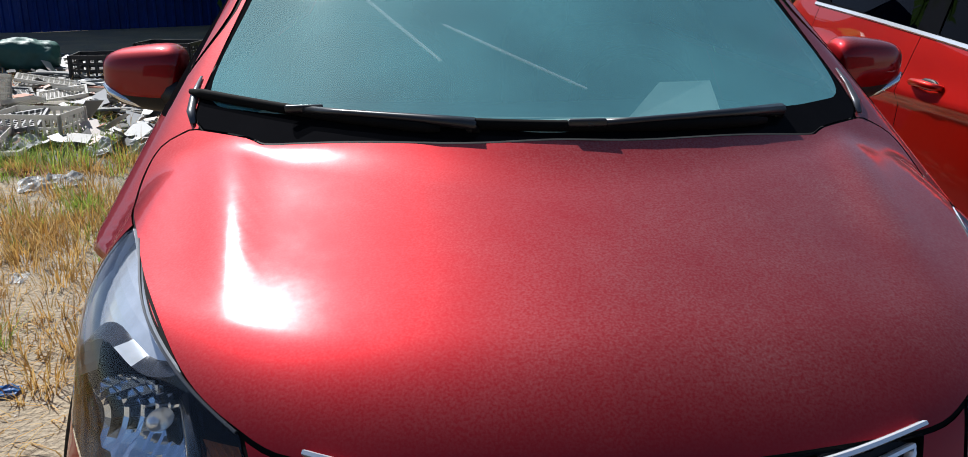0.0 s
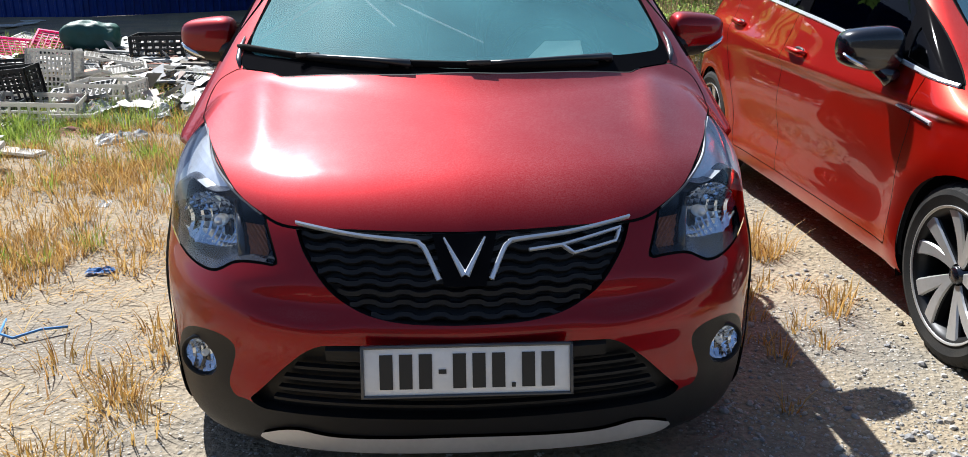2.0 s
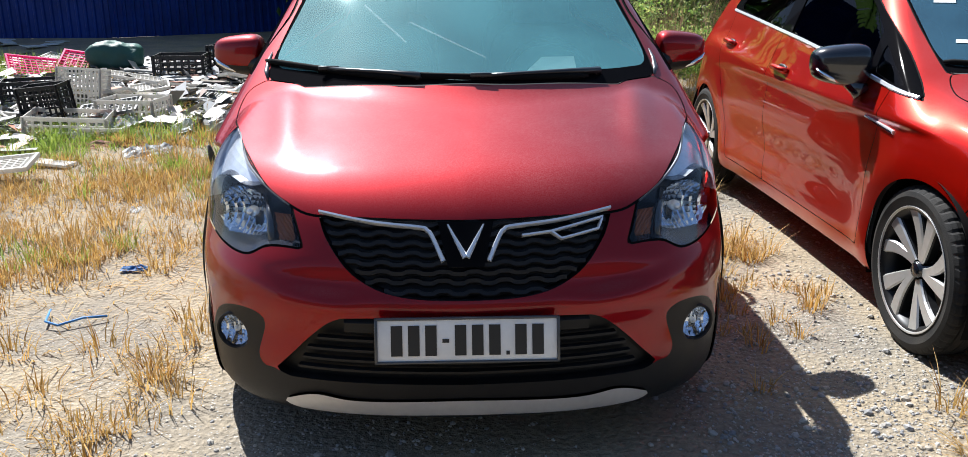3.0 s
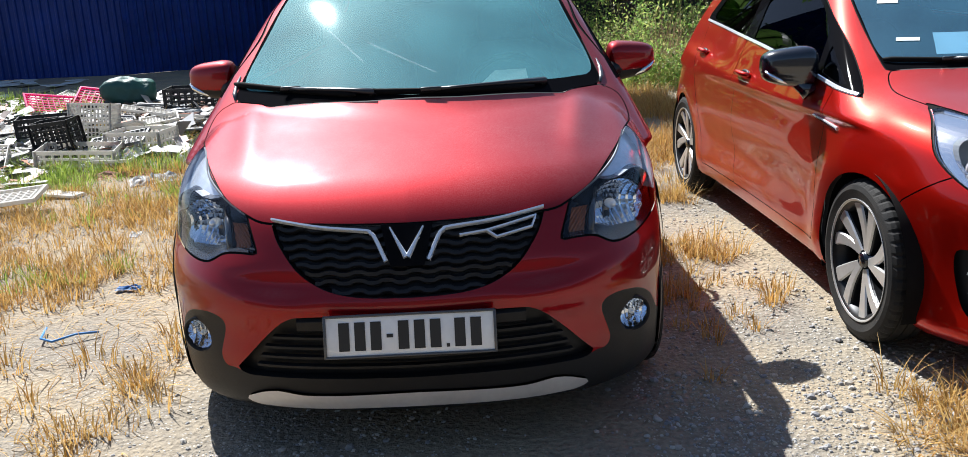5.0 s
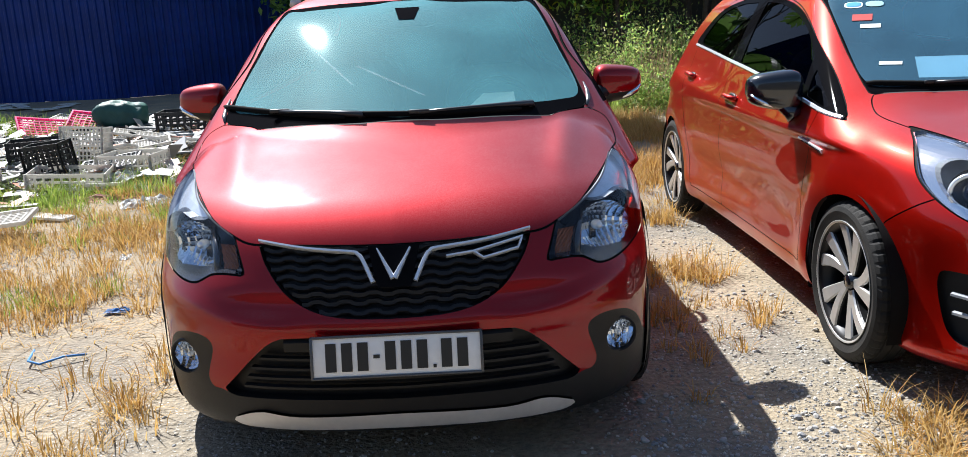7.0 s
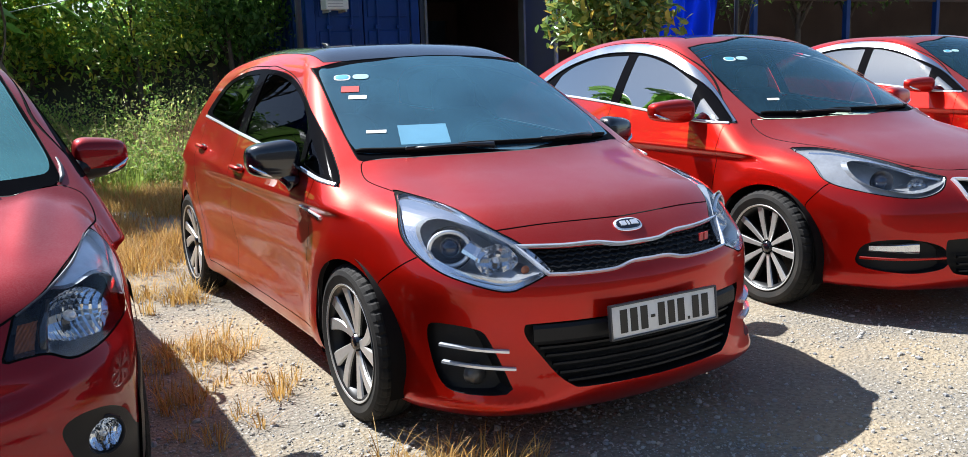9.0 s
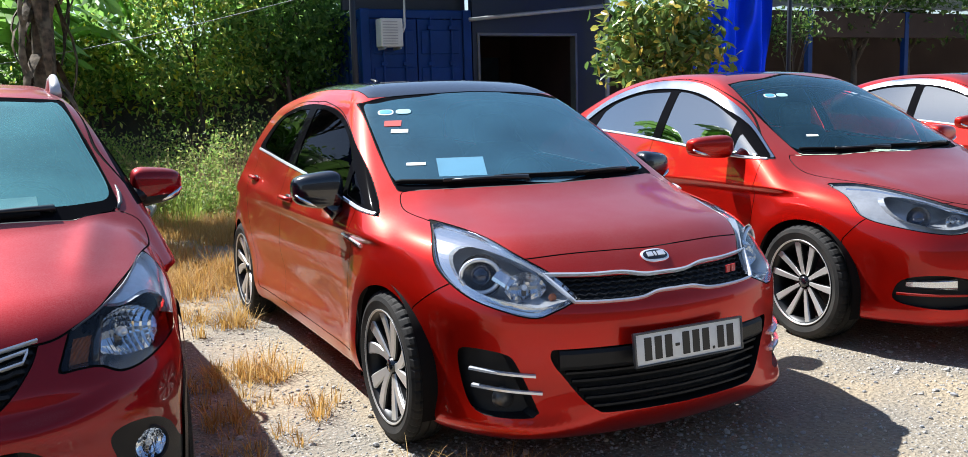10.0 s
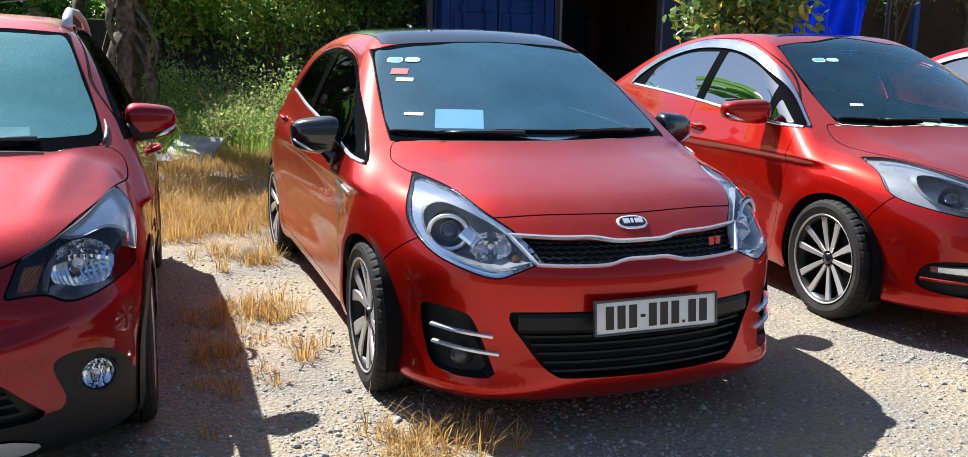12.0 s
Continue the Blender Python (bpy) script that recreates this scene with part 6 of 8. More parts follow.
# ---- the place: ground ----
def soil():
    m = material("sandy soil", (0.46, 0.372, 0.248), 0.95, vary=0.5, scale=1.6, second=(0.34, 0.293, 0.225), bump_by=0.020, bump_scale=48, ramp=(0.4, 0.6))
    nt = m.node_tree
    b = nt.nodes["Principled BSDF"]
    tc = [n for n in nt.nodes if n.type == "TEX_COORD"][0]
    old = b.inputs["Base Color"].links[0].from_socket
    # grey pebbles, denser where cars have driven
    vor, big, mp, mul = (nt.nodes.new(k) for k in ("ShaderNodeTexVoronoi", "ShaderNodeTexNoise", "ShaderNodeMapRange", "ShaderNodeMath"))
    vor.inputs["Scale"].default_value, big.inputs["Scale"].default_value, big.inputs["Detail"].default_value = 62, 0.8, 5
    nt.links.new(tc.outputs["Object"], vor.inputs["Vector"]), nt.links.new(tc.outputs["Object"], big.inputs["Vector"])
    mp.inputs["From Min"].default_value, mp.inputs["From Max"].default_value = 0.28, 0.10
    nt.links.new(vor.outputs["Distance"], mp.inputs["Value"])
    lim = nt.nodes.new("ShaderNodeMapRange")
    lim.inputs["From Min"].default_value, lim.inputs["From Max"].default_value = 0.44, 0.60
    sep, lx, ly, lane, add = (nt.nodes.new(k) for k in ("ShaderNodeSeparateXYZ", "ShaderNodeMapRange", "ShaderNodeMapRange", "ShaderNodeMath", "ShaderNodeMath"))
    nt.links.new(tc.outputs["Object"], sep.inputs["Vector"])
    lx.inputs["From Min"].default_value, lx.inputs["From Max"].default_value = 0.3, 1.0
    ly.inputs["From Min"].default_value, ly.inputs["From Max"].default_value = 4.6, 2.6
    nt.links.new(sep.outputs["X"], lx.inputs["Value"]), nt.links.new(sep.outputs["Y"], ly.inputs["Value"])
    lane.operation, add.operation = "MULTIPLY", "MULTIPLY_ADD"
    nt.links.new(lx.outputs["Result"], lane.inputs[0]), nt.links.new(ly.outputs["Result"], lane.inputs[1])
    add.inputs[1].default_value = 0.045
    nt.links.new(lane.outputs["Value"], add.inputs[0]), nt.links.new(big.outputs["Fac"], add.inputs[2])
    nt.links.new(add.outputs["Value"], lim.inputs["Value"])
    grit, patch, some = nt.nodes.new("ShaderNodeMix"), nt.nodes.new("ShaderNodeMapRange"), nt.nodes.new("ShaderNodeMath")
    grit.data_type, grit.blend_type, some.operation = "RGBA", "MULTIPLY", "MULTIPLY"
    patch.inputs["From Min"].default_value, patch.inputs["From Max"].default_value = 0.42, 0.56
    nt.links.new(big.outputs["Fac"], patch.inputs["Value"])
    nt.links.new(patch.outputs["Result"], some.inputs[0]), nt.links.new(lane.outputs["Value"], some.inputs[1])
    nt.links.new(some.outputs["Value"], grit.inputs["Factor"]), nt.links.new(old, grit.inputs["A"])
    grit.inputs["B"].default_value = (0.93, 0.96, 1.0, 1)
    old = grit.outputs["Result"]
    mul.operation = "MULTIPLY"
    nt.links.new(mp.outputs["Result"], mul.inputs[0]), nt.links.new(lim.outputs["Result"], mul.inputs[1])
    grey, mix = nt.nodes.new("ShaderNodeMix"), nt.nodes.new("ShaderNodeMix")
    grey.data_type = mix.data_type = "RGBA"
    grey.inputs["A"].default_value, grey.inputs["B"].default_value = (0.15, 0.155, 0.16, 1), (0.66, 0.65, 0.62, 1)
    nt.links.new(vor.outputs["Color"], grey.inputs["Factor"])
    nt.links.new(mul.outputs["Value"], mix.inputs["Factor"]), nt.links.new(old, mix.inputs["A"]), nt.links.new(grey.outputs["Result"], mix.inputs["B"])
    nt.links.new(mix.outputs["Result"], b.inputs["Base Color"])
    return m


def island_mix(name, cols, rough=0.8, through=0.0):
    """Leaves, blades or stones whose colour differs from piece to piece."""
    m = bpy.data.materials.new(name)
    m.use_nodes = True
    nt = m.node_tree
    b = nt.nodes["Principled BSDF"]
    geo, ramp = nt.nodes.new("ShaderNodeNewGeometry"), nt.nodes.new("ShaderNodeValToRGB")
    while len(ramp.color_ramp.elements) < len(cols):
        ramp.color_ramp.elements.new(0.5)
    for i, c in enumerate(cols):
        e = ramp.color_ramp.elements[i]
        e.position, e.color = i / (len(cols) - 1), (*c, 1)
    nt.links.new(geo.outputs["Random Per Island"], ramp.inputs["Fac"])
    nt.links.new(ramp.outputs["Color"], b.inputs["Base Color"])
    b.inputs["Roughness"].default_value = rough
    if through:
        tr, mix = nt.nodes.new("ShaderNodeBsdfTranslucent"), nt.nodes.new("ShaderNodeMixShader")
        nt.links.new(ramp.outputs["Color"], tr.inputs["Color"])
        mix.inputs["Fac"].default_value = through
        nt.links.new(b.outputs["BSDF"], mix.inputs[1]), nt.links.new(tr.outputs["BSDF"], mix.inputs[2])
        nt.links.new(mix.outputs["Shader"], nt.nodes["Material Output"].inputs["Surface"])
    return m


SOIL = soil()
BLUE_SHEET = material("blue painted sheet metal", (0.006, 0.042, 0.27), 0.42, 0.0, vary=0.3, scale=1.2, bump_by=0.001, bump_scale=8, spec=0.2)
STONE = island_mix("grey and tan stones", [(0.18, 0.185, 0.195), (0.40, 0.375, 0.33), (0.46, 0.44, 0.40), (0.26, 0.265, 0.275), (0.47, 0.41, 0.32), (0.22, 0.225, 0.24), (0.36, 0.35, 0.33)], 0.9)
STRAW = island_mix("dry straw", [(0.48, 0.27, 0.07), (0.62, 0.39, 0.125), (0.34, 0.168, 0.038), (0.58, 0.42, 0.175), (0.47, 0.295, 0.075), (0.25, 0.145, 0.04)], 0.7, 0.4)
GREEN_BLADE = island_mix("green grass", [(0.14, 0.24, 0.03), (0.24, 0.34, 0.05), (0.36, 0.42, 0.08)], 0.6, 0.45)
rng = np.random.default_rng(7)


def lie(x, y):
    return 0.014 * noise.noise(Vector((x - 1, y - 2, 0)) * 0.9) + 0.006 * noise.noise(Vector((x - 1, y - 2, 3)) * 3)


def ground():
    n = 150
    bm = bmesh.new()
    s = np.linspace(-1, 1, n)
    q = np.sign(s) * (12 * np.abs(s) + 290 * np.abs(s) ** 7)
    grid = [[bm.verts.new((x + 1.0, y + 2.0, lie(x + 1.0, y + 2.0))) for x in q] for y in q]
    for a, b in zip(grid, grid[1:]):
        for k in range(n - 1):
            bm.faces.new((a[k], a[k + 1], b[k + 1], b[k]))
    tagged(part("ground", bm, SOIL), "sandy parking ground with grey gravel", "ground", kind="structure")


def many(name, shape, faces, at, turn, size, mat, label, category, parent=None):
    """One mesh of many copies of a small shape: places, turns (3 x 3) and sizes."""
    k, n = len(shape), len(at)
    v = np.einsum("nij,nkj->nki", turn, shape[None] * size[:, None, None]) + at[:, None]
    f = (np.array(faces)[None] + (np.arange(n) * k)[:, None, None]).reshape(-1, len(faces[0]))
    me = bpy.data.meshes.new(name)
    me.from_pydata(v.reshape(-1, 3).tolist(), [], f.tolist())
    ob = put(name, me, mat, parent, smooth=False)
    return tagged(ob, label, category, kind="stuff") if parent is None else tagged(ob, label)


def turns(n, tip=1.0):
    """Random turns; tip: how far they may lean."""
    a, b, c = rng.uniform(0, 2 * np.pi, n), rng.normal(0, tip, n), rng.normal(0, tip, n)
    z = np.zeros(n)
    rz = np.stack([np.cos(a), -np.sin(a), z, np.sin(a), np.cos(a), z, z, z, z + 1], -1).reshape(n, 3, 3)
    rx = np.stack([z + 1, z, z, z, np.cos(b), -np.sin(b), z, np.sin(b), np.cos(b)], -1).reshape(n, 3, 3)
    ry = np.stack([np.cos(c), z, np.sin(c), z, z + 1, z, -np.sin(c), z, np.cos(c)], -1).reshape(n, 3, 3)
    return rz @ rx @ ry


def stones():
    phi = (1 + 5 ** 0.5) / 2
    v = np.array([(-1, phi, 0), (1, phi, 0), (-1, -phi, 0), (1, -phi, 0), (0, -1, phi), (0, 1, phi), (0, -1, -phi), (0, 1, -phi), (phi, 0, -1), (phi, 0, 1), (-phi, 0, -1), (-phi, 0, 1)]) / 1.9
    f = [(0, 11, 5), (0, 5, 1), (0, 1, 7), (0, 7, 10), (0, 10, 11), (1, 5, 9), (5, 11, 4), (11, 10, 2), (10, 7, 6), (7, 1, 8), (3, 9, 4), (3, 4, 2), (3, 2, 6), (3, 6, 8), (3, 8, 9), (4, 9, 5), (2, 4, 11), (6, 2, 10), (8, 6, 7), (9, 8, 1)]
    x = np.concatenate([rng.uniform(0.7, 2.3, 16000), rng.uniform(-3.5, 7.5, 12000), rng.uniform(0.2, 5.2, 14000), rng.uniform(-1.0, 3.0, 16000), rng.uniform(1.4, 5.5, 14000)])
    y = np.concatenate([rng.uniform(-1.2, 3.4, 16000), rng.uniform(-2.0, 5.5, 12000), rng.uniform(-1.8, 0.6, 14000), rng.uniform(-1.2, 0.6, 16000), rng.uniform(-1.5, 0.9, 14000)])
    # stones gather in patches, with bare sand between
    keep = np.array([rng.uniform(0, 1) < 0.66 + 1.2 * noise.noise(Vector((a, b, 7)) * 1.3) for a, b in zip(x, y)])
    x, y = x[keep], y[keep]
    n = len(x)
    size = np.clip(rng.lognormal(-5.65, 0.55, n), 0.0018, 0.020)
    z = np.array([lie(a, b) for a, b in zip(x, y)]) + size * 0.15
    grit = np.array([(1, 0, 0), (-1, 0, 0), (0, 1, 0), (0, -1, 0), (0, 0, 0.8), (0, 0, -0.8)], float)
    grit_f = [(0, 2, 4), (2, 1, 4), (1, 3, 4), (3, 0, 4)]
    at, big = np.stack([x, y, z], -1), size > 0.0055
    for name, pick, shape, faces, label in (("gravel", big, v * np.array([1, 0.8, 0.6]), f, "loose grey and tan gravel"), ("grit", ~big, grit * np.array([1, 0.8, 0.8]), grit_f, "fine grey and tan grit")):
        k = int(pick.sum())
        many(name, shape, faces, at[pick], turns(k, 0.4), size[pick], STONE, label, "gravel")


def tufts(name, places, blades, tall, mat, label, spread=0.10, lean=0.35):
    """Grass tufts: bent, tapering blades that fan out from each root."""
    n = len(places) * blades
    root = np.repeat(np.asarray(places, float), blades, 0)
    a = rng.uniform(0, 2 * np.pi, n)
    r = spread * np.sqrt(rng.uniform(0, 1, n))
    x, y = root[:, 0] + r * np.cos(a), root[:, 1] + r * np.sin(a)
    z = np.array([lie(p, q) for p, q in zip(x, y)]) - 0.01
    h = tall * rng.uniform(0.35, 1.0, n) * np.repeat(rng.uniform(0.55, 1.15, len(places)), blades)
    out, bend, w = rng.normal(0, 0.5, n) + a, np.abs(rng.normal(lean, 0.25, n)), rng.uniform(0.0016, 0.0034, n)
    verts = []
    for t, k in ((0, 1.0), (0.4, 0.85), (0.75, 0.5), (1.0, 0.05)):
        cx, cy, cz = x + np.cos(out) * h * bend * t * t, y + np.sin(out) * h * bend * t * t, z + h * t * (1 - 0.25 * bend * t)
        for q in (-1, 1):
            verts.append(np.stack([cx - np.sin(out) * w * k * q, cy + np.cos(out) * w * k * q, cz], -1))
    v = np.stack(verts, 1)
    f = np.array([(0, 1, 3, 2), (2, 3, 5, 4), (4, 5, 7, 6)])[None] + (np.arange(n) * 8)[:, None, None]
    me = bpy.data.meshes.new(name)
    me.from_pydata(v.reshape(-1, 3).tolist(), [], f.reshape(-1, 4).tolist())
    return tagged(put(name, me, mat), label, "grass", kind="stuff")


def field(n, x0, x1, y0, y1, thin=0.0, scale=0.8, seed=0):
    """Places of tufts in a patch; thin: bare ground between clumps."""
    out = []
    while len(out) < n:
        x, y = rng.uniform(x0, x1), rng.uniform(y0, y1)
        if rng.uniform(0, 1) < 0.62 - 1.1 * thin + 1.3 * noise.noise(Vector((x, y, seed)) * scale):
            out.append((x, y))
    return out


def clear(places):
    """Leaves out places that lie under a car's wheels or body."""
    return [(x, y) for x, y in places if not (-0.95 < x < 0.95 and -0.1 < y < 3.8) and not (1.55 < x < 3.45 and 0.1 < y < 4.2) and not (3.95 < x < 6.0 and 0.3 < y < 4.9) and not (7.9 < x < 9.9 and 1 < y < 6.2)]


ground()
stones()
tufts("dry_grass", [p for p in clear(field(1000, -5.2, -0.75, 0.2, 6.2, 0.24, 0.9)) if rng.uniform(0, 1) < 0.75 + 0.30 * (p[1] - 0.6)], 38, 0.14, STRAW, "tufts of dry straw-coloured grass", 0.09, 0.55)
tufts("dry_grass", clear(field(520, 0.8, 2.3, 3.6, 9.2, 0.12, 1.1, 4)), 44, 0.24, STRAW, "dense dry yellow grass between the cars", 0.12, 0.6)
tufts("dry_grass", clear(field(34, 0.9, 1.75, -0.2, 3.6, 0.35, 1.4, 9)) + [(1.62, 0.28), (1.72, 0.22), (1.80, 0.14), (1.66, 0.12), (1.58, 0.2), (1.9, 0.2), (2.0, 0.12)], 30, 0.13, STRAW, "sparse dry tufts in the gravel", 0.05, 0.5)
tufts("dry_grass", clear(field(160, -2.6, 1.6, -1.3, 0.4, 0.45, 1.1, 5)), 20, 0.10, STRAW, "sparse dry tufts on the sand", 0.06, 0.6)
tufts("dry_grass", clear(field(400, -5.2, 8.0, 5.0, 9.5, 0.1, 0.7, 6)), 30, 0.24, STRAW, "dry grass behind the cars", 0.12, 0.5)
tufts("dry_grass", clear(field(260, -4.4, -1.7, 1.6, 4.3, 0.0, 1.3, 17)), 34, 0.15, STRAW, "dry straw tufts before the rubbish heap", 0.08, 0.6)
tufts("dry_grass", [(1.60, 0.26), (1.66, 0.20), (1.72, 0.24), (1.63, 0.13), (1.78, 0.16), (1.86, 0.10), (1.55, 0.34)], 26, 0.18, STRAW, "tall dry tuft by the hatchback's front wheel", 0.06, 0.7)
tufts("straw_litter", [p for p in clear(field(1300, -5.2, 1.7, -1.5, 6.5, 0.1, 0.9, 31)) if p[0] < 0.3 or p[1] > 3.2], 14, 0.10, STRAW, "short straw lying on the sand", 0.16, 1.8)
tufts("dry_grass", clear(field(70, 0.9, 1.8, 1.8, 4.2, 0.25, 1.4, 41)), 30, 0.16, STRAW, "scattered dry tufts at the edge of the grass", 0.06, 0.6)
tufts("dry_grass", [(1.62 + 0.10 * math.cos(2.4 * k) * (k % 5) / 2.5, 0.02 + 0.13 * math.sin(2.4 * k) * (k % 7) / 3.5) for k in range(15)], 26, 0.14, STRAW, "flattened pale dry clump by the hatchback", 0.06, 1.3)
tufts("green_grass", clear(field(520, -4.8, -1.0, 3.9, 7.0, 0.0, 0.8, 2)), 38, 0.20, GREEN_BLADE, "fresh green grass by the rubbish heap", 0.10, 0.5)
tufts("green_grass", clear(field(100, -4.5, -0.9, 1.8, 4.8, 0.25, 0.9, 11)), 24, 0.17, GREEN_BLADE, "scattered green grass among the straw", 0.07, 0.5)
tufts("green_grass", field(160, -8.5, -4.5, 8.5, 10.5, 0.0, 0.8, 3), 40, 0.30, GREEN_BLADE, "green grass by the shaded wall", 0.12)

# ---- the place: walls, buildings and plants behind ----
LEAF_DARK = island_mix("dark hedge leaves", [(0.053, 0.128, 0.033), (0.120, 0.255, 0.060), (0.068, 0.150, 0.042), (0.360, 0.570, 0.135), (0.098, 0.195, 0.050), (0.210, 0.375, 0.090)], 0.45, 0.7)
LEAF_MIX = island_mix("green and yellow leaves", [(0.075, 0.180, 0.045), (0.210, 0.390, 0.083), (0.075, 0.150, 0.045), (0.480, 0.690, 0.150), (0.120, 0.270, 0.060), (0.800, 0.800, 0.210), (0.150, 0.300, 0.075), (0.800, 0.690, 0.075)], 0.45, 0.7)
LEAF_BIG = island_mix("glossy broad leaves", [(0.077, 0.160, 0.039), (0.126, 0.227, 0.053), (0.190, 0.266, 0.066), (0.101, 0.186, 0.039), (0.328, 0.360, 0.080), (0.567, 0.399, 0.066)], 0.32, 0.4)
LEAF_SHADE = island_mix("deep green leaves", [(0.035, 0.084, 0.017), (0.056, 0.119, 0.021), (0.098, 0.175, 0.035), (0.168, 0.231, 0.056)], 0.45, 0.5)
WEED = island_mix("weed leaves", [(0.110, 0.220, 0.049), (0.220, 0.363, 0.077), (0.374, 0.462, 0.121), (0.165, 0.286, 0.066), (0.330, 0.297, 0.121), (0.462, 0.517, 0.154)], 0.5, 0.55)
BANANA = island_mix("banana leaf", [(0.146, 0.292, 0.064), (0.243, 0.437, 0.095), (0.356, 0.525, 0.126)], 0.4, 0.55)
HUSK = material("dry banana husk", (0.24, 0.18, 0.12), 0.9, vary=0.45, scale=12, second=(0.07, 0.055, 0.04), bump_by=0.01, bump_scale=14)
BARK = material("grey brown bark", (0.13, 0.10, 0.075), 0.9, vary=0.3, scale=12, bump_by=0.006, bump_scale=40)
DARK_WALL = material("weathered dark concrete", (0.050, 0.052, 0.055), 0.9, vary=0.35, scale=1.5, second=(0.085, 0.085, 0.08), bump_by=0.004, bump_scale=30)
BLUE_STEEL = material("blue container steel", (0.005, 0.045, 0.22), 0.45, 0.0, vary=0.25, scale=1.5, bump_by=0.001, bump_scale=12, spec=0.2)
NAVY = material("navy painted panel", (0.007, 0.015, 0.036), 0.5, vary=0.3, scale=1.0)
TARP = material("blue tarpaulin", (0.010, 0.09, 0.70), 0.45, vary=0.12, scale=2.0, spec=0.2)
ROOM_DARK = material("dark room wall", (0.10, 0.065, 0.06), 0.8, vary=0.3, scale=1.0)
GREY_PAINT = material("light grey painted steel", (0.45, 0.46, 0.47), 0.5, 0.2, vary=0.2, scale=5)
FRAME_GREY = material("dull grey steel frame", (0.16, 0.165, 0.17), 0.5, 0.2, vary=0.25, scale=5)
WHITE_PAINT = material("white painted metal", (0.72, 0.72, 0.70), 0.5, vary=0.12, scale=5)
BROWN_WALL = material("brown plaster wall", (0.065, 0.036, 0.028), 0.85, vary=0.3, scale=1.2)
ZINC = material("zinc roof sheet", (0.55, 0.56, 0.57), 0.4, 0.7, vary=0.2, scale=3)


def sheet_wall(x0, y0, x1, y1, high, name, mat=BLUE_SHEET, label="blue corrugated sheet metal wall in shade"):
    """A wall of trapezoid sheet metal, with thickness."""
    length = math.hypot(x1 - x0, y1 - y0)
    prof, x = [], 0.0
    while x < length:
        for dx, d in ((0.0, 0), (0.07, 0), (0.088, 0.026), (0.125, 0.026), (0.143, 0)):
            prof.append((min(x + dx, length), d))
        x += 0.16
    prof.append((length + 0.001, 0))
    bm = bmesh.new()
    rows = [[bm.verts.new((px, -d + t, z)) for px, d in prof] for z, t in ((0, 0), (high, 0), (high, 0.05), (0, 0.05))]
    for a, b in zip(rows, rows[1:] + rows[:1]):
        for k in range(len(prof) - 1):
            bm.faces.new((a[k], a[k + 1], b[k + 1], b[k]))
    ob = part(name, bm, mat, smooth=False)
    ob.matrix_world = pose(x0, y0, 0, 0, 0, math.degrees(math.atan2(y1 - y0, x1 - x0)))
    return tagged(ob, label, "wall", kind="structure")


LEAF = np.array([(0, 0, 0), (0.22, 0.35, 0.05), (-0.22, 0.35, 0.05), (0.20, 0.7, 0.0), (-0.20, 0.7, 0.0), (0, 1.0, -0.12), (0, 0.35, -0.02), (0, 0.7, -0.06)])
LEAF_F = [(0, 1, 6), (0, 6, 2), (6, 1, 3), (6, 3, 7), (2, 6, 7), (2, 7, 4), (7, 3, 5), (4, 7, 5)]
SMALL = np.array([(0, 0, 0), (0.24, 0.45, 0.04), (-0.24, 0.45, 0.04), (0, 1.0, -0.10), (0, 0.5, -0.04)])
SMALL_F = [(0, 1, 4), (0, 4, 2), (4, 1, 3), (2, 4, 3)]


def clumps(mid, size, n, per, tight, seed_up=0.2):
    """Leaf places in clumps inside an uneven ellipsoid."""
    d = rng.normal(0, 1, (n, 3))
    d /= np.linalg.norm(d, axis=1, keepdims=True)
    c = np.array(mid) + d * np.array(size) * (rng.uniform(0.25, 1.0, (n, 1)) ** 0.5) * rng.uniform(0.75, 1.1, (n, 1))
    p = np.repeat(c, per, 0) + rng.normal(0, tight, (n * per, 3)) * np.array([1, 1, 0.8])
    return p[p[:, 2] > 0.05]


def foliage(name, p, size, mat, label, parent=None, shape=SMALL, tip=0.8):
    n = len(p)
    return many(name, shape, LEAF_F if shape is LEAF else SMALL_F, p, turns(n, tip), rng.uniform(size * 0.6, size * 1.25, n), mat, label, "foliage", parent)


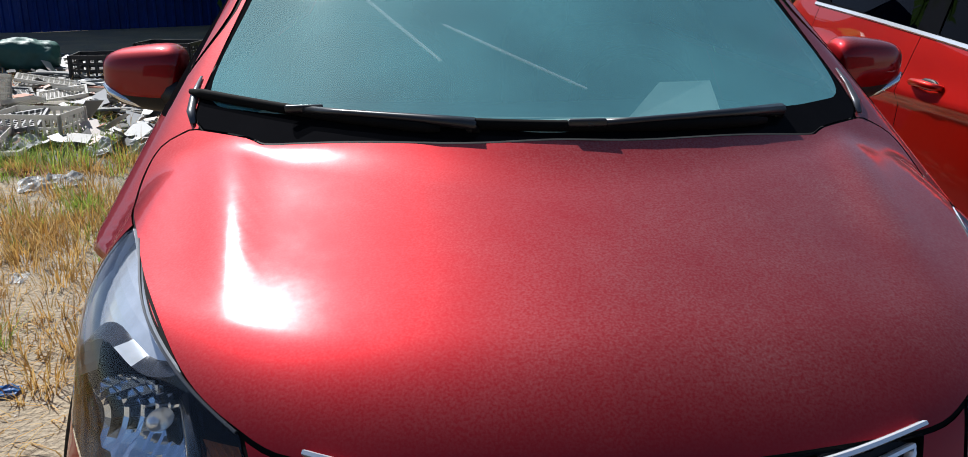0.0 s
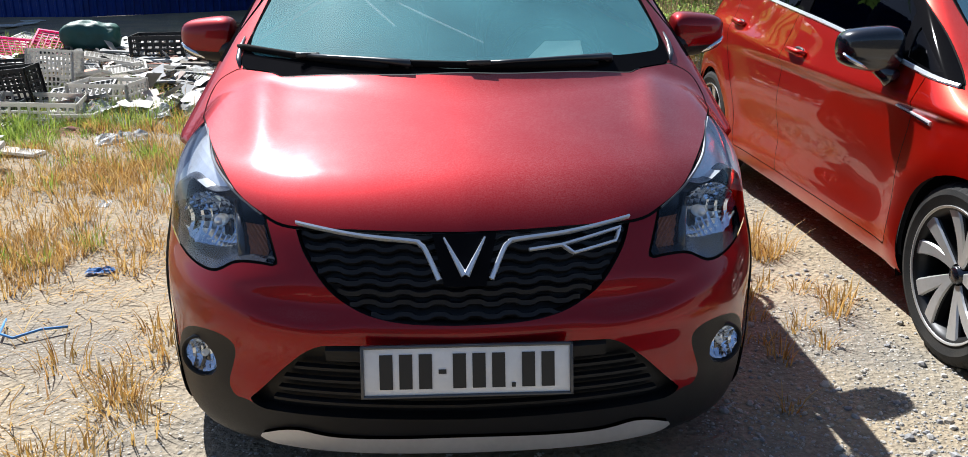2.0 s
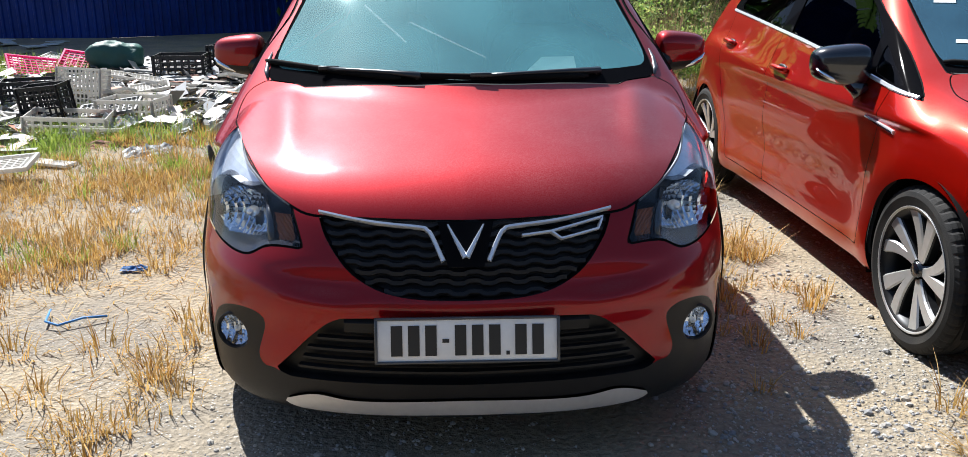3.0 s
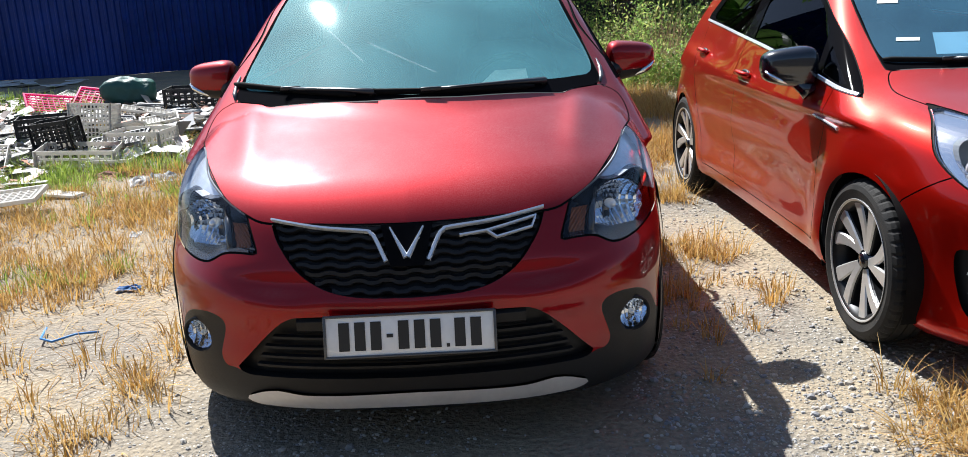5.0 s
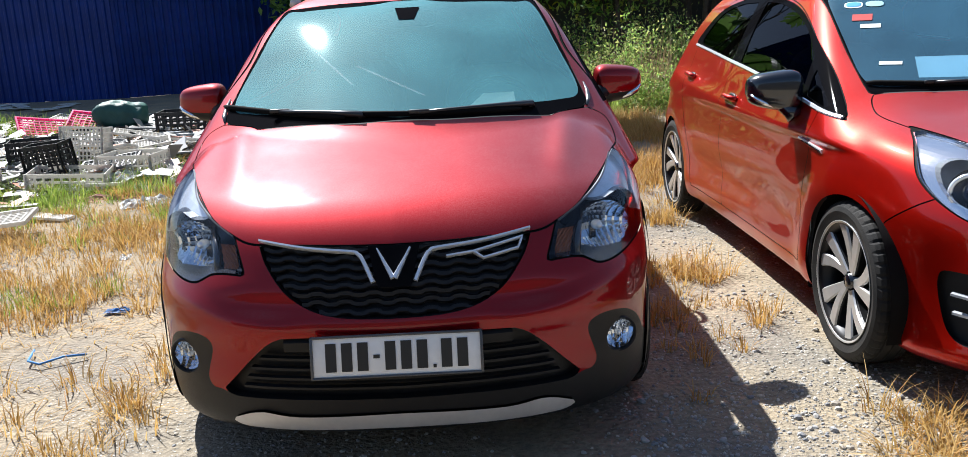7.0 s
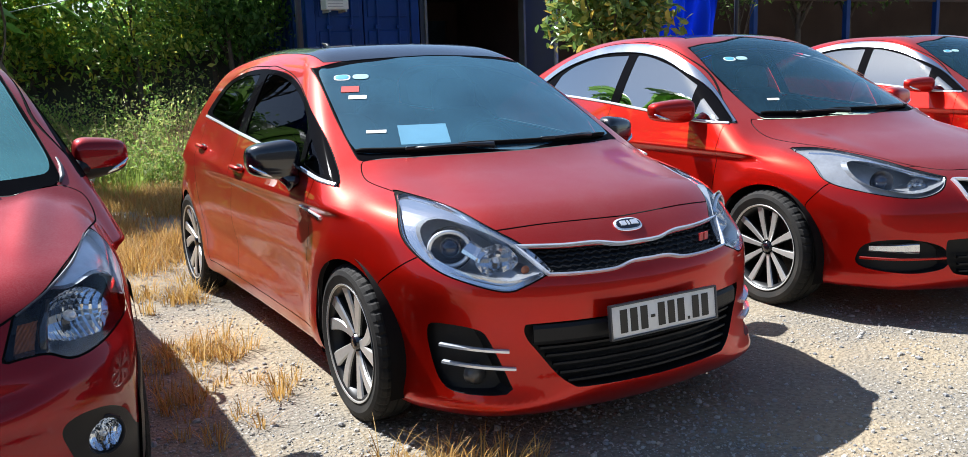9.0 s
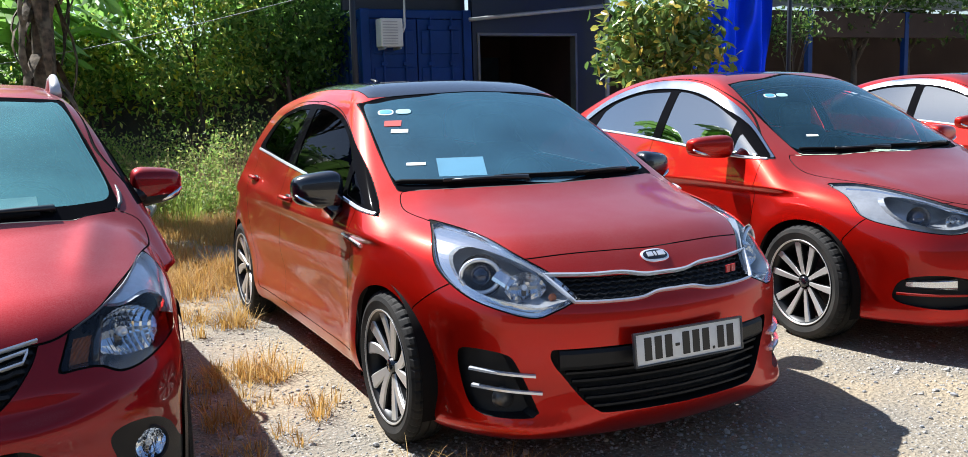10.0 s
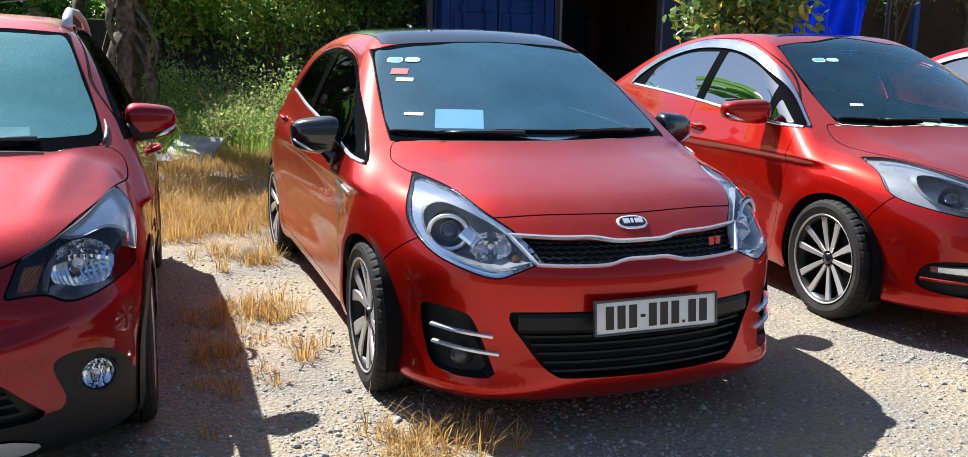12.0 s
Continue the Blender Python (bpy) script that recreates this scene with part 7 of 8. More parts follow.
def tree(x, y, high, size, n, per, tight, leaf, mat, label, trunk_r=0.09, crown_z=None, shape=SMALL, stems=1, tip=0.8):
    root = tagged(new("tree"), label, "tree")
    root.location = (x, y, 0)
    cz = crown_z or high
    bm = bmesh.new()
    for s in range(stems):
        a = 2 * math.pi * s / max(stems, 1) + 0.4
        off = 0.16 * (stems > 1)
        tube(bm, [(off * math.cos(a), off * math.sin(a), -0.05), (off * 1.6 * math.cos(a) + 0.04, off * 2 * math.sin(a), cz * 0.45), (size[0] * 0.25 * math.cos(a) * (stems > 1), size[1] * 0.25 * math.sin(a) * (stems > 1), cz * 0.95)], [trunk_r, trunk_r * 0.75, trunk_r * 0.4], 9)
    part("trunk", bm, BARK, root)
    for k in range(9):
        a, t = 2 * math.pi * k / 9 + rng.uniform(-0.3, 0.3), rng.uniform(0.45, 0.85)
        bm = bmesh.new()
        e = Vector((size[0] * 0.75 * math.cos(a), size[1] * 0.75 * math.sin(a), cz + size[2] * rng.uniform(-0.5, 0.7)))
        s = Vector((0.02, 0, cz * t))
        tube(bm, [s, s.lerp(e, 0.5) + Vector((0, 0, 0.12)), e], [trunk_r * 0.45, trunk_r * 0.28, trunk_r * 0.08], 6)
        part("limb", bm, BARK, root)
    foliage("crown", clumps((0, 0, cz), size, n, per, tight), leaf, mat, "", root, shape, tip)
    return root


def banana(x, y, high, leaves, lean=0.0, husk=True, label="banana plant with broad torn leaves"):
    """A banana plant: a sheathed stem and arching leaves torn into strips."""
    root = tagged(new("banana_plant"), label, "plant")
    root.location = (x, y, 0)
    bm = bmesh.new()
    top = Vector((lean * high, 0, high))
    tube(bm, [(0, 0, -0.05), (lean * high * 0.3, 0.02, high * 0.35), (lean * high * 0.65, 0, high * 0.7), top], [0.16, 0.14, 0.115, 0.08], 14)
    part("stem", bm, HUSK, root)
    if husk:
        for k in range(44):
            a, z = rng.uniform(0, 2 * math.pi), rng.uniform(0.32, 1.0) * high
            d = Vector((math.cos(a), math.sin(a), 0))
            c = Vector((lean * z, 0, z))
            bm = bmesh.new()
            w, ln = rng.uniform(0.04, 0.09), rng.uniform(0.5, 1.3)
            rows = []
            for i in range(6):
                t = i / 5
                p = c + d * (0.12 + 0.22 * math.sin(t * 2.6)) + Vector((0, 0, -ln * t))
                s = d.cross(Vector((0, 0, 1))) * w * (1 - 0.7 * t)
                rows.append((bm.verts.new(p - s), bm.verts.new(p + d * 0.02), bm.verts.new(p + s)))
            for r0, r1 in zip(rows, rows[1:]):
                bm.faces.new((r0[0], r0[1], r1[1], r1[0])), bm.faces.new((r0[1], r0[2], r1[2], r1[1]))
            part("dry_husk", bm, HUSK, root)
    for k in range(leaves):
        a = 2 * math.pi * k / leaves + rng.uniform(-0.4, 0.4)
        d, ln, rise = Vector((math.cos(a), math.sin(a), 0)), rng.uniform(1.5, 2.3), rng.uniform(0.7, 1.7)
        side = d.cross(Vector((0, 0, 1)))
        spine = [top + d * ln * t * (0.75 + 0.25 * t) + Vector((0, 0, rise * math.sin(t * 2.2) - 0.55 * t * t)) for t in np.linspace(0, 1, 25)]
        bm = bmesh.new()
        tube(bm, spine[::4], [0.028, 0.024, 0.02, 0.016, 0.012, 0.008, 0.004], 6)
        rib = part("leaf_rib", bm, BANANA, root)
        bm = bmesh.new()
        tear = {}
        for q in (-1, 1):
            left = 0
            for i in range(3, 24):
                if left == 0:
                    left, droop, fwd = rng.integers(2, 6), rng.uniform(0.05, 0.45), rng.uniform(0.0, 0.12)
                left -= 1
                tear[i, q] = droop, fwd, 0.84 if left == 0 else 1.0
        for i in range(3, 24):
            t = i / 24
            w = 0.30 * math.sin(math.pi * min(1, (t - 0.08) * 1.06)) ** 0.6 + 0.02
            for q in (-1, 1):
                droop, fwd, fill = tear[i, q]
                p0 = spine[i]
                p1 = p0.lerp(spine[i + 1], fill)
                out = side * q * w + d * fwd - Vector((0, 0, w * droop))
                mid = side * q * w * 0.5 + Vector((0, 0, 0.02))
                a0, a1, b0, b1, c0, c1 = (bm.verts.new(v) for v in (p0, spine[i + 1], p0 + mid, p1 + mid, p0 + out, p1 + out))
                bm.faces.new((a0, a1, b1, b0)), bm.faces.new((b0, b1, c1, c0))
        bmesh.ops.remove_doubles(bm, verts=bm.verts, dist=0.0005)
        part("leaf_blade", bm, BANANA, rib)
    return root


def weeds():
    """Knee to hip high weeds with leafy stems, in front of the dark wall."""
    places = np.array(field(620, -1.6, 5.2, 8.7, 12.4, 0.0, 0.7, 21))
    pts = []
    for x, y in places:
        h = rng.uniform(0.5, 1.15) * (0.60 + 0.16 * (y - 8.5)) * (1.15 if noise.noise(Vector((x, y, 5)) * 0.6) > 0 else 0.8)
        n = 110
        t = rng.uniform(0.08, 1.0, n)
        r = 0.17 * (1.1 - 0.6 * t)
        pts.append(np.stack([x + rng.normal(0, 1, n) * r, y + rng.normal(0, 1, n) * r, h * t], -1))
    foliage("weeds", np.concatenate(pts), 0.056, WEED, "tall green weeds with small leaves", None, SMALL, 0.9)
    tufts("tall_grass", [tuple(p) for p in field(300, -0.5, 4.6, 7.6, 12.0, 0.05, 0.7, 22)], 26, 0.62, GREEN_BLADE, "tall green grass among the weeds", 0.14, 0.4)
    tufts("seed_grass", [tuple(p) for p in field(150, -0.2, 3.8, 8.8, 12.0, 0.1, 0.7, 23)], 14, 1.15, island_mix("reddish seed stalks", [(0.30, 0.18, 0.11), (0.42, 0.28, 0.18)], 0.8, 0.3), "reddish seed stalks of tall grass", 0.10, 0.3)


def container():
    """A blue steel container, seen at its door end."""
    c = tagged(new("container"), "blue steel container with locking bars", "container")
    bm = bmesh.new()
    n = 24
    xs = []
    for k in range(n):
        xs += [(k * 0.25, 0), (k * 0.25 + 0.1, 0), (k * 0.25 + 0.13, 0.035), (k * 0.25 + 0.22, 0.035)]
    for x, s in ((5.25, 1), (7.18, -1)):
        lo, hi = [bm.verts.new((x + s * d, 12.1 + y, 0.1)) for y, d in xs], [bm.verts.new((x + s * d, 12.1 + y, 2.75)) for y, d in xs]
        for i in range(len(xs) - 1):
            bm.faces.new((lo[i], lo[i + 1], hi[i + 1], hi[i]))
    box(bm, 5.2, 7.22, 12.05, 18.1, 2.75, 2.9, 0.02)
    box(bm, 5.2, 7.22, 12.05, 18.1, 0.0, 0.12, 0.02)
    part("body", bm, BLUE_STEEL, c, smooth=False)
    for x in (5.25, 7.1):
        bm = bmesh.new()
        box(bm, x - 0.05, x + 0.10, 12.0, 12.15, 0, 2.9, 0.01)
        part("corner_post", bm, BLUE_STEEL, c, smooth=False)
    for x0, x1 in ((5.36, 6.19), (6.21, 7.04)):
        bm = bmesh.new()
        box(bm, x0, x1, 12.04, 12.09, 0.12, 2.74, 0.01)
        for k in range(4):
            z = 0.3 + k * 0.62
            box(bm, x0 + 0.06, x1 - 0.06, 12.015, 12.05, z, z + 0.40, 0.015)
        d = part("door", bm, BLUE_STEEL, c, smooth=False)
        for x in (x0 + 0.22, x1 - 0.22):
            bm = bmesh.new()
            tube(bm, [(x, 11.99, 0.1), (x, 11.99, 2.78)], 0.018, 8)
            for z in (0.3, 1.15, 2.0, 2.6):
                box(bm, x - 0.05, x + 0.05, 11.97, 12.02, z - 0.03, z + 0.03, 0.006)
            part("locking_bar", bm, BLUE_STEEL, d, smooth=False)
    return c


def facade():
    """A navy front beside the container with a wide dark opening and its room."""
    bm = bmesh.new()
    box(bm, 7.22, 7.34, 12.0, 12.15, 0, 3.6), box(bm, 9.28, 10.05, 12.0, 12.15, 0, 3.6), box(bm, 7.34, 9.28, 12.0, 12.15, 2.5, 3.6), box(bm, 5.0, 7.22, 12.3, 12.4, 2.9, 3.6)
    tagged(part("wall_front", bm, NAVY, smooth=False), "navy panelled front with a wide opening", "wall", kind="structure")
    fr = tagged(new("door_1"), "grey metal frame of a wide dark doorway", "door frame", kind="structure")
    for a in ((7.30, 7.345, 11.97, 12.16, 0, 2.52), (9.275, 9.32, 11.97, 12.16, 0, 2.52), (7.345, 9.275, 11.97, 12.16, 2.47, 2.52)):
        bm = bmesh.new()
        box(bm, *a, 0.006)
        part("frame_bar", bm, FRAME_GREY, fr, smooth=False)
    bm = bmesh.new()
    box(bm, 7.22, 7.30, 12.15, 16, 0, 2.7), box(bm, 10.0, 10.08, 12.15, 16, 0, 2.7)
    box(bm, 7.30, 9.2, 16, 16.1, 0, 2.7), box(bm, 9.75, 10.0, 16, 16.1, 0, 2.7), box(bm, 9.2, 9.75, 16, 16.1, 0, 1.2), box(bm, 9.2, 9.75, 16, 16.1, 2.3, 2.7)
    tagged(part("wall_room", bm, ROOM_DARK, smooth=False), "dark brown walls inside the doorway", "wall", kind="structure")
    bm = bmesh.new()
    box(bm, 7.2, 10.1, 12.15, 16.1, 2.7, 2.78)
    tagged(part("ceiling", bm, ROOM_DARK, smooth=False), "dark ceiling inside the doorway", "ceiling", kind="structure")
    # sheet added behind the back window in place of its see-through teal pane
    bm = bmesh.new()
    box(bm, 8.9, 10.4, 16.18, 16.20, 0.0, 2.6)
    tagged(part("tarpaulin", bm, material("dark teal pane stand-in", (0.004, 0.034, 0.065), 0.5, vary=0.4, scale=5), smooth=False), "dark teal sheet standing in for the back window's pane", "tarpaulin")
    # awning beam and posts
    bm = bmesh.new()
    tube(bm, [(7.05, 11.75, 2.72), (9.7, 11.6, 2.98)], 0.035, 8)
    tagged(part("awning_beam", bm, GREY_PAINT), "light grey awning beam above the doorway", "beam")
    bm = bmesh.new()
    tube(bm, [(9.72, 11.6, 0), (9.72, 11.6, 3.4)], 0.04, 8)
    tagged(part("awning_post", bm, GREY_PAINT), "thin grey awning post", "post")
    bm = bmesh.new()
    box(bm, 5.0, 10.6, 11.0, 12.0, 3.55, 3.62)
    tagged(part("awning_roof", bm, NAVY, smooth=False), "dark flat awning over the front", "awning")


def air_unit():
    u = tagged(new("air_conditioner"), "white outdoor air conditioner unit on brackets", "air conditioner")
    bm = bmesh.new()
    box(bm, 5.44, 5.82, 11.68, 11.96, 2.26, 2.72, 0.02)
    part("case", bm, WHITE_PAINT, u, smooth=False)
    bm = bmesh.new()
    for k in range(9):
        box(bm, 5.47, 5.72, 11.665, 11.685, 2.30 + k * 0.044, 2.313 + k * 0.044)
    part("grille", bm, GREY_PAINT, u, smooth=False)
    for x in (5.48, 5.75):
        bm = bmesh.new()
        box(bm, x, x + 0.03, 11.66, 12.0, 2.22, 2.26, 0.004)
        part("bracket", bm, GREY_PAINT, u, smooth=False)
    bm = bmesh.new()
    tube(bm, [(5.83, 11.9, 2.4), (5.95, 11.95, 2.6), (5.97, 11.97, 3.3)], 0.02, 8)
    part("pipe", bm, WHITE_PAINT, u)


def hanging_tarp():
    bm = bmesh.new()
    nx, nz = 44, 30
    rows = []
    for j in range(nz):
        z = 0.35 + 4.4 * j / (nz - 1)
        row = []
        for i in range(nx):
            t = i / (nx - 1)
            x = 9.5 + t * (1.55 + 0.25 * (z / 4.7))
            row.append(bm.verts.new((x, 9.0 + 0.10 * math.sin(t * 19 + z) + 0.05 * math.sin(t * 41 - z * 2) + 0.04 * noise.noise(Vector((x, z, 0)) * 3), z)))
        rows.append(row)
    for a, b in zip(rows, rows[1:]):
        for i in range(nx - 1):
            bm.faces.new((a[i], a[i + 1], b[i + 1], b[i]))
    bmesh.ops.solidify(bm, geom=bm.faces[:], thickness=0.006)
    tagged(part("tarpaulin", bm, TARP), "bright blue tarpaulin hanging in folds", "tarpaulin")
    bm = bmesh.new()
    tube(bm, [(9.3, 9.02, 4.72), (11.7, 9.02, 4.78)], 0.03, 8)
    tube(bm, [(11.62, 9.05, 0), (11.62, 9.05, 4.8)], 0.035, 8), tube(bm, [(9.35, 9.05, 0), (9.35, 9.05, 4.8)], 0.035, 8)
    tagged(part("tarp_frame", bm, NAVY), "pipe frame that carries the tarpaulin", "frame")


def shed():
    """The brown open shed with a zinc roof beyond the tarpaulin."""
    bm = bmesh.new()
    box(bm, 11.5, 46, 15.5, 15.7, 0, 3.3), box(bm, 13.6, 14.2, 13.5, 15.5, 0, 3.2)
    tagged(part("wall_shed", bm, BROWN_WALL, smooth=False), "brown plaster wall of an open shed", "wall", kind="structure")
    s = tagged(new("shed"), "open shed with a corrugated zinc roof", "shed")
    bm = bmesh.new()
    n = 280
    a = [bm.verts.new((11.3 + 35 * k / n, 11.6, 3.05 + 0.02 * math.sin(k * math.pi / 2))) for k in range(n + 1)]
    b = [bm.verts.new((11.3 + 35 * k / n, 15.8, 3.95 + 0.02 * math.sin(k * math.pi / 2))) for k in range(n + 1)]
    for k in range(n):
        bm.faces.new((a[k], a[k + 1], b[k + 1], b[k]))
    bmesh.ops.solidify(bm, geom=bm.faces[:], thickness=0.01)
    part("roof", bm, ZINC, s)
    bm = bmesh.new()
    box(bm, 11.3, 46, 11.62, 11.72, 2.45, 2.98, 0.01)
    part("fascia", bm, BROWN_WALL, s, smooth=False)
    for x in (11.9, 14.6, 17.4, 20.5, 24.0, 28.0, 33.0):
        bm = bmesh.new()
        box(bm, x, x + 0.12, 11.6, 11.72, 0, 3.0, 0.01)
        part("post", bm, BLUE_STEEL, s, smooth=False)


sheet_wall(-16, 15.9, -6.5, 15.3, 6.8, "wall_west")
sheet_wall(-6.5, 15.3, -2.4, 17.2, 6.8, "wall_northwest")
bm = bmesh.new()
box(bm, -2.6, 5.3, 14.0, 14.2, 0, 1.72, 0.02)
tagged(part("wall_north", bm, DARK_WALL, smooth=False), "low weathered dark concrete wall", "wall", kind="structure")
# added out of view: gives the paint a dark horizon to mirror, cuts sky fill
bm = bmesh.new()
box(bm, -16, 26, -11.2, -11.0, 0, 4.5, 0.02)
tagged(part("wall_south", bm, DARK_WALL, smooth=False), "plain dark wall added unseen behind the camera", "wall", kind="structure")
container(), facade(), air_unit(), hanging_tarp(), shed()
weeds()
# the dark belt of trees behind the low wall
for x, y, z, k in ((-2.2, 15.4, 2.0, 1.0), (-0.5, 15.9, 1.4, 0.8), (1.4, 15.3, 1.3, 0.8), (3.1, 15.8, 1.4, 0.9), (4.9, 15.4, 2.0, 1.0), (-1.6, 17.6, 2.8, 1.2), (5.4, 17.8, 3.2, 1.4)):
    tree(x, y, z, (1.35 * k, 0.8, 1.5 * k), 95, 45, 0.26, 0.17, LEAF_DARK, "dark leafy tree behind the low wall", 0.07, z, stems=2)
# the tree mass over the low wall
tree(2.7, 13.1, 3.2, (1.35, 0.8, 1.5), 150, 50, 0.20, 0.125, LEAF_MIX, "leafy tree with some yellow leaves", 0.05, 2.55, stems=3)
tree(4.2, 13.3, 3.4, (1.2, 0.9, 1.5), 140, 60, 0.22, 0.13, LEAF_DARK, "dark green leafy tree", 0.06, 3.0, stems=3)
tree(1.0, 13.5, 2.4, (0.9, 0.7, 0.7), 80, 55, 0.20, 0.12, LEAF_MIX, "leafy shrub tree with some yellow leaves", 0.05, 2.0, stems=3)
tree(4.9, 15.6, 5.0, (1.3, 1.2, 2.0), 90, 70, 0.30, 0.17, LEAF_DARK, "tall dark tree behind the wall", 0.13, 4.4)
tree(-2.6, 16.2, 4.6, (1.3, 1.0, 1.6), 90, 60, 0.30, 0.17, LEAF_DARK, "tall dark tree behind the wall", 0.13, 3.0)
banana(0.42, 9.6, 4.0, 15, 0.03, label="banana plant with a husk-covered stem")
banana(0.35, 13.0, 1.9, 9, -0.05, False), banana(-0.7, 11.6, 1.8, 8, -0.06), banana(1.9, 14.8, 2.6, 8, 0.02, False), banana(-0.4, 13.2, 2.2, 8, 0.02, False)
# the broad-leaved bush tree behind the saloon
tree(7.92, 7.6, 2.15, (0.95, 0.80, 0.66), 120, 22, 0.13, 0.165, LEAF_BIG, "bushy tree with broad glossy leaves", 0.06, 2.04, shape=LEAF, stems=4, tip=0.7)
# trees on the far side of the shed
tree(16.3, 12.0, 3.6, (1.3, 1.2, 0.8), 40, 50, 0.25, 0.14, LEAF_SHADE, "leafy tree before the shed", 0.09, 3.5)
tree(18.5, 12.5, 4.2, (2.0, 1.5, 1.2), 80, 50, 0.3, 0.16, LEAF_SHADE, "dark tree before the shed", 0.12, 3.7)
tree(13.8, 11.2, 2.4, (0.6, 0.5, 0.4), 20, 30, 0.16, 0.11, LEAF_SHADE, "small pale green tree", 0.03, 2.6)
bm = bmesh.new()
tube(bm, [(4.44, 10.0, 0), (4.44, 10.0, 4.6)], 0.045, 10)
tagged(part("pole", bm, NAVY), "thin dark steel pole", "pole")
bm = bmesh.new()
tube(bm, [(4.44, 10.0, 3.0) if k == 0 else (4.44 - 14 * k / 20, 10.0 + 3.5 * k / 20, 3.0 - 1.6 * math.sin(k / 20 * 3.0) * 0.7 - 0.25 * k / 20) for k in range(21)], 0.006, 5)
tagged(part("cable", bm, GREY_PAINT), "thin slack cable from the pole", "cable")

# ---- the rubbish heap ----
CRATE_BLACK = material("black crate plastic", (0.015, 0.015, 0.016), 0.5, vary=0.25, scale=8)
CRATE_WHITE = island_mix("dirty white crate plastic", [(0.78, 0.77, 0.74), (0.62, 0.60, 0.56), (0.80, 0.79, 0.77), (0.70, 0.68, 0.63)], 0.5, 0.5)
CRATE_RED = material("red crate plastic", (0.42, 0.05, 0.03), 0.5, vary=0.2, scale=6)
CRATE_GREY = material("grey crate plastic", (0.22, 0.22, 0.21), 0.6, vary=0.25, scale=6)
NET_PINK = island_mix("pink plastic net", [(0.85, 0.05, 0.32), (0.75, 0.04, 0.26), (0.88, 0.09, 0.38)], 0.55, 0.5)
SHEET_WHITE = material("crumpled white plastic", (0.70, 0.71, 0.70), 0.5, vary=0.15, scale=8)
BOARD = material("weathered board", (0.30, 0.26, 0.21), 0.85, vary=0.35, scale=8, bump_by=0.002, bump_scale=60)
BOARD_DARK = material("dark wet board", (0.13, 0.125, 0.115), 0.8, vary=0.4, scale=8)
RAG_PINK = material("faded pink rag", (0.55, 0.28, 0.24), 0.9, vary=0.2, scale=10)
BAG_GREEN = material("dark green sack", (0.028, 0.115, 0.095), 0.55, vary=0.25, scale=5, bump_by=0.01, bump_scale=9)
SHARDS = island_mix("broken plastic pieces", [(0.012, 0.012, 0.013), (0.52, 0.52, 0.51), (0.03, 0.03, 0.03), (0.30, 0.29, 0.27), (0.60, 0.59, 0.57), (0.02, 0.02, 0.022), (0.20, 0.19, 0.18), (0.40, 0.39, 0.36), (0.42, 0.14, 0.07), (0.015, 0.015, 0.015), (0.08, 0.08, 0.08)], 0.55)
STRAP_BLUE = material("blue strap", (0.05, 0.22, 0.55), 0.5, vary=0.1)


def lattice(bm, o, u, v, nu, nv, r, thick, rim=0.0):
    """A moulded grid of flat bars in the plane of u and v; rim: how far its border stands up."""
    o, u, v = Vector(o), Vector(u), Vector(v)
    w = u.cross(v).normalized()

    def cuts(length, n):
        out = []
        for i in range(n + 1):
            h = r * (0.9 if i in (0, n) else 0.5) / length
            out += [i / n - h, i / n + h]
        return out
    us, vs = cuts(u.length, nu), cuts(v.length, nv)
    edge = lambda i, n: i < 2 or i >= 2 * n
    rows = [[[bm.verts.new(o + u * p + v * q + w * (d * thick / 2 + (rim if d > 0 and (edge(i, nu) or edge(j, nv)) else 0))) for d in (-1, 1)] for j, q in enumerate(vs)] for i, p in enumerate(us)]

    def solid(i, j):
        return 0 <= i < len(us) - 1 and 0 <= j < len(vs) - 1 and (i % 2 == 0 or j % 2 == 0)
    for i in range(len(us) - 1):
        for j in range(len(vs) - 1):
            if not solid(i, j):
                continue
            c = [rows[i][j], rows[i + 1][j], rows[i + 1][j + 1], rows[i][j + 1]]
            bm.faces.new([k[1] for k in c]), bm.faces.new([k[0] for k in c[::-1]])
            for k, (di, dj) in enumerate(((0, -1), (1, 0), (0, 1), (-1, 0))):
                if not solid(i + di, j + dj):
                    p, q = c[k], c[(k + 1) % 4]
                    bm.faces.new((p[0], q[0], q[1], p[1]))
    for k in [k for row in rows for pair in row for k in pair if not k.link_faces]:
        bm.verts.remove(k)


def crate(m, mat, label, lx=0.52, ly=0.36, h=0.26, nu=9, nv=6, nh=4, r=0.012):
    """A ventilated plastic crate: a lattice floor and four lattice sides."""
    c = tagged(new("crate"), label, "crate", "crates on the heap")
    for name, o, u, v, a, b in (("floor", (0, 0, 0), (lx, 0, 0), (0, ly, 0), nu, nv), ("side", (0, 0, 0), (lx, 0, 0), (0, 0, h), nu, nh), ("side", (0, ly, 0), (lx, 0, 0), (0, 0, h), nu, nh), ("end", (0, 0, 0), (0, ly, 0), (0, 0, h), nv, nh), ("end", (lx, 0, 0), (0, ly, 0), (0, 0, h), nv, nh)):
        bm = bmesh.new()
        lattice(bm, o, u, v, a, b, r, 0.008)
        part(name, bm, mat, c, smooth=False)
    c.matrix_world = m
    return c


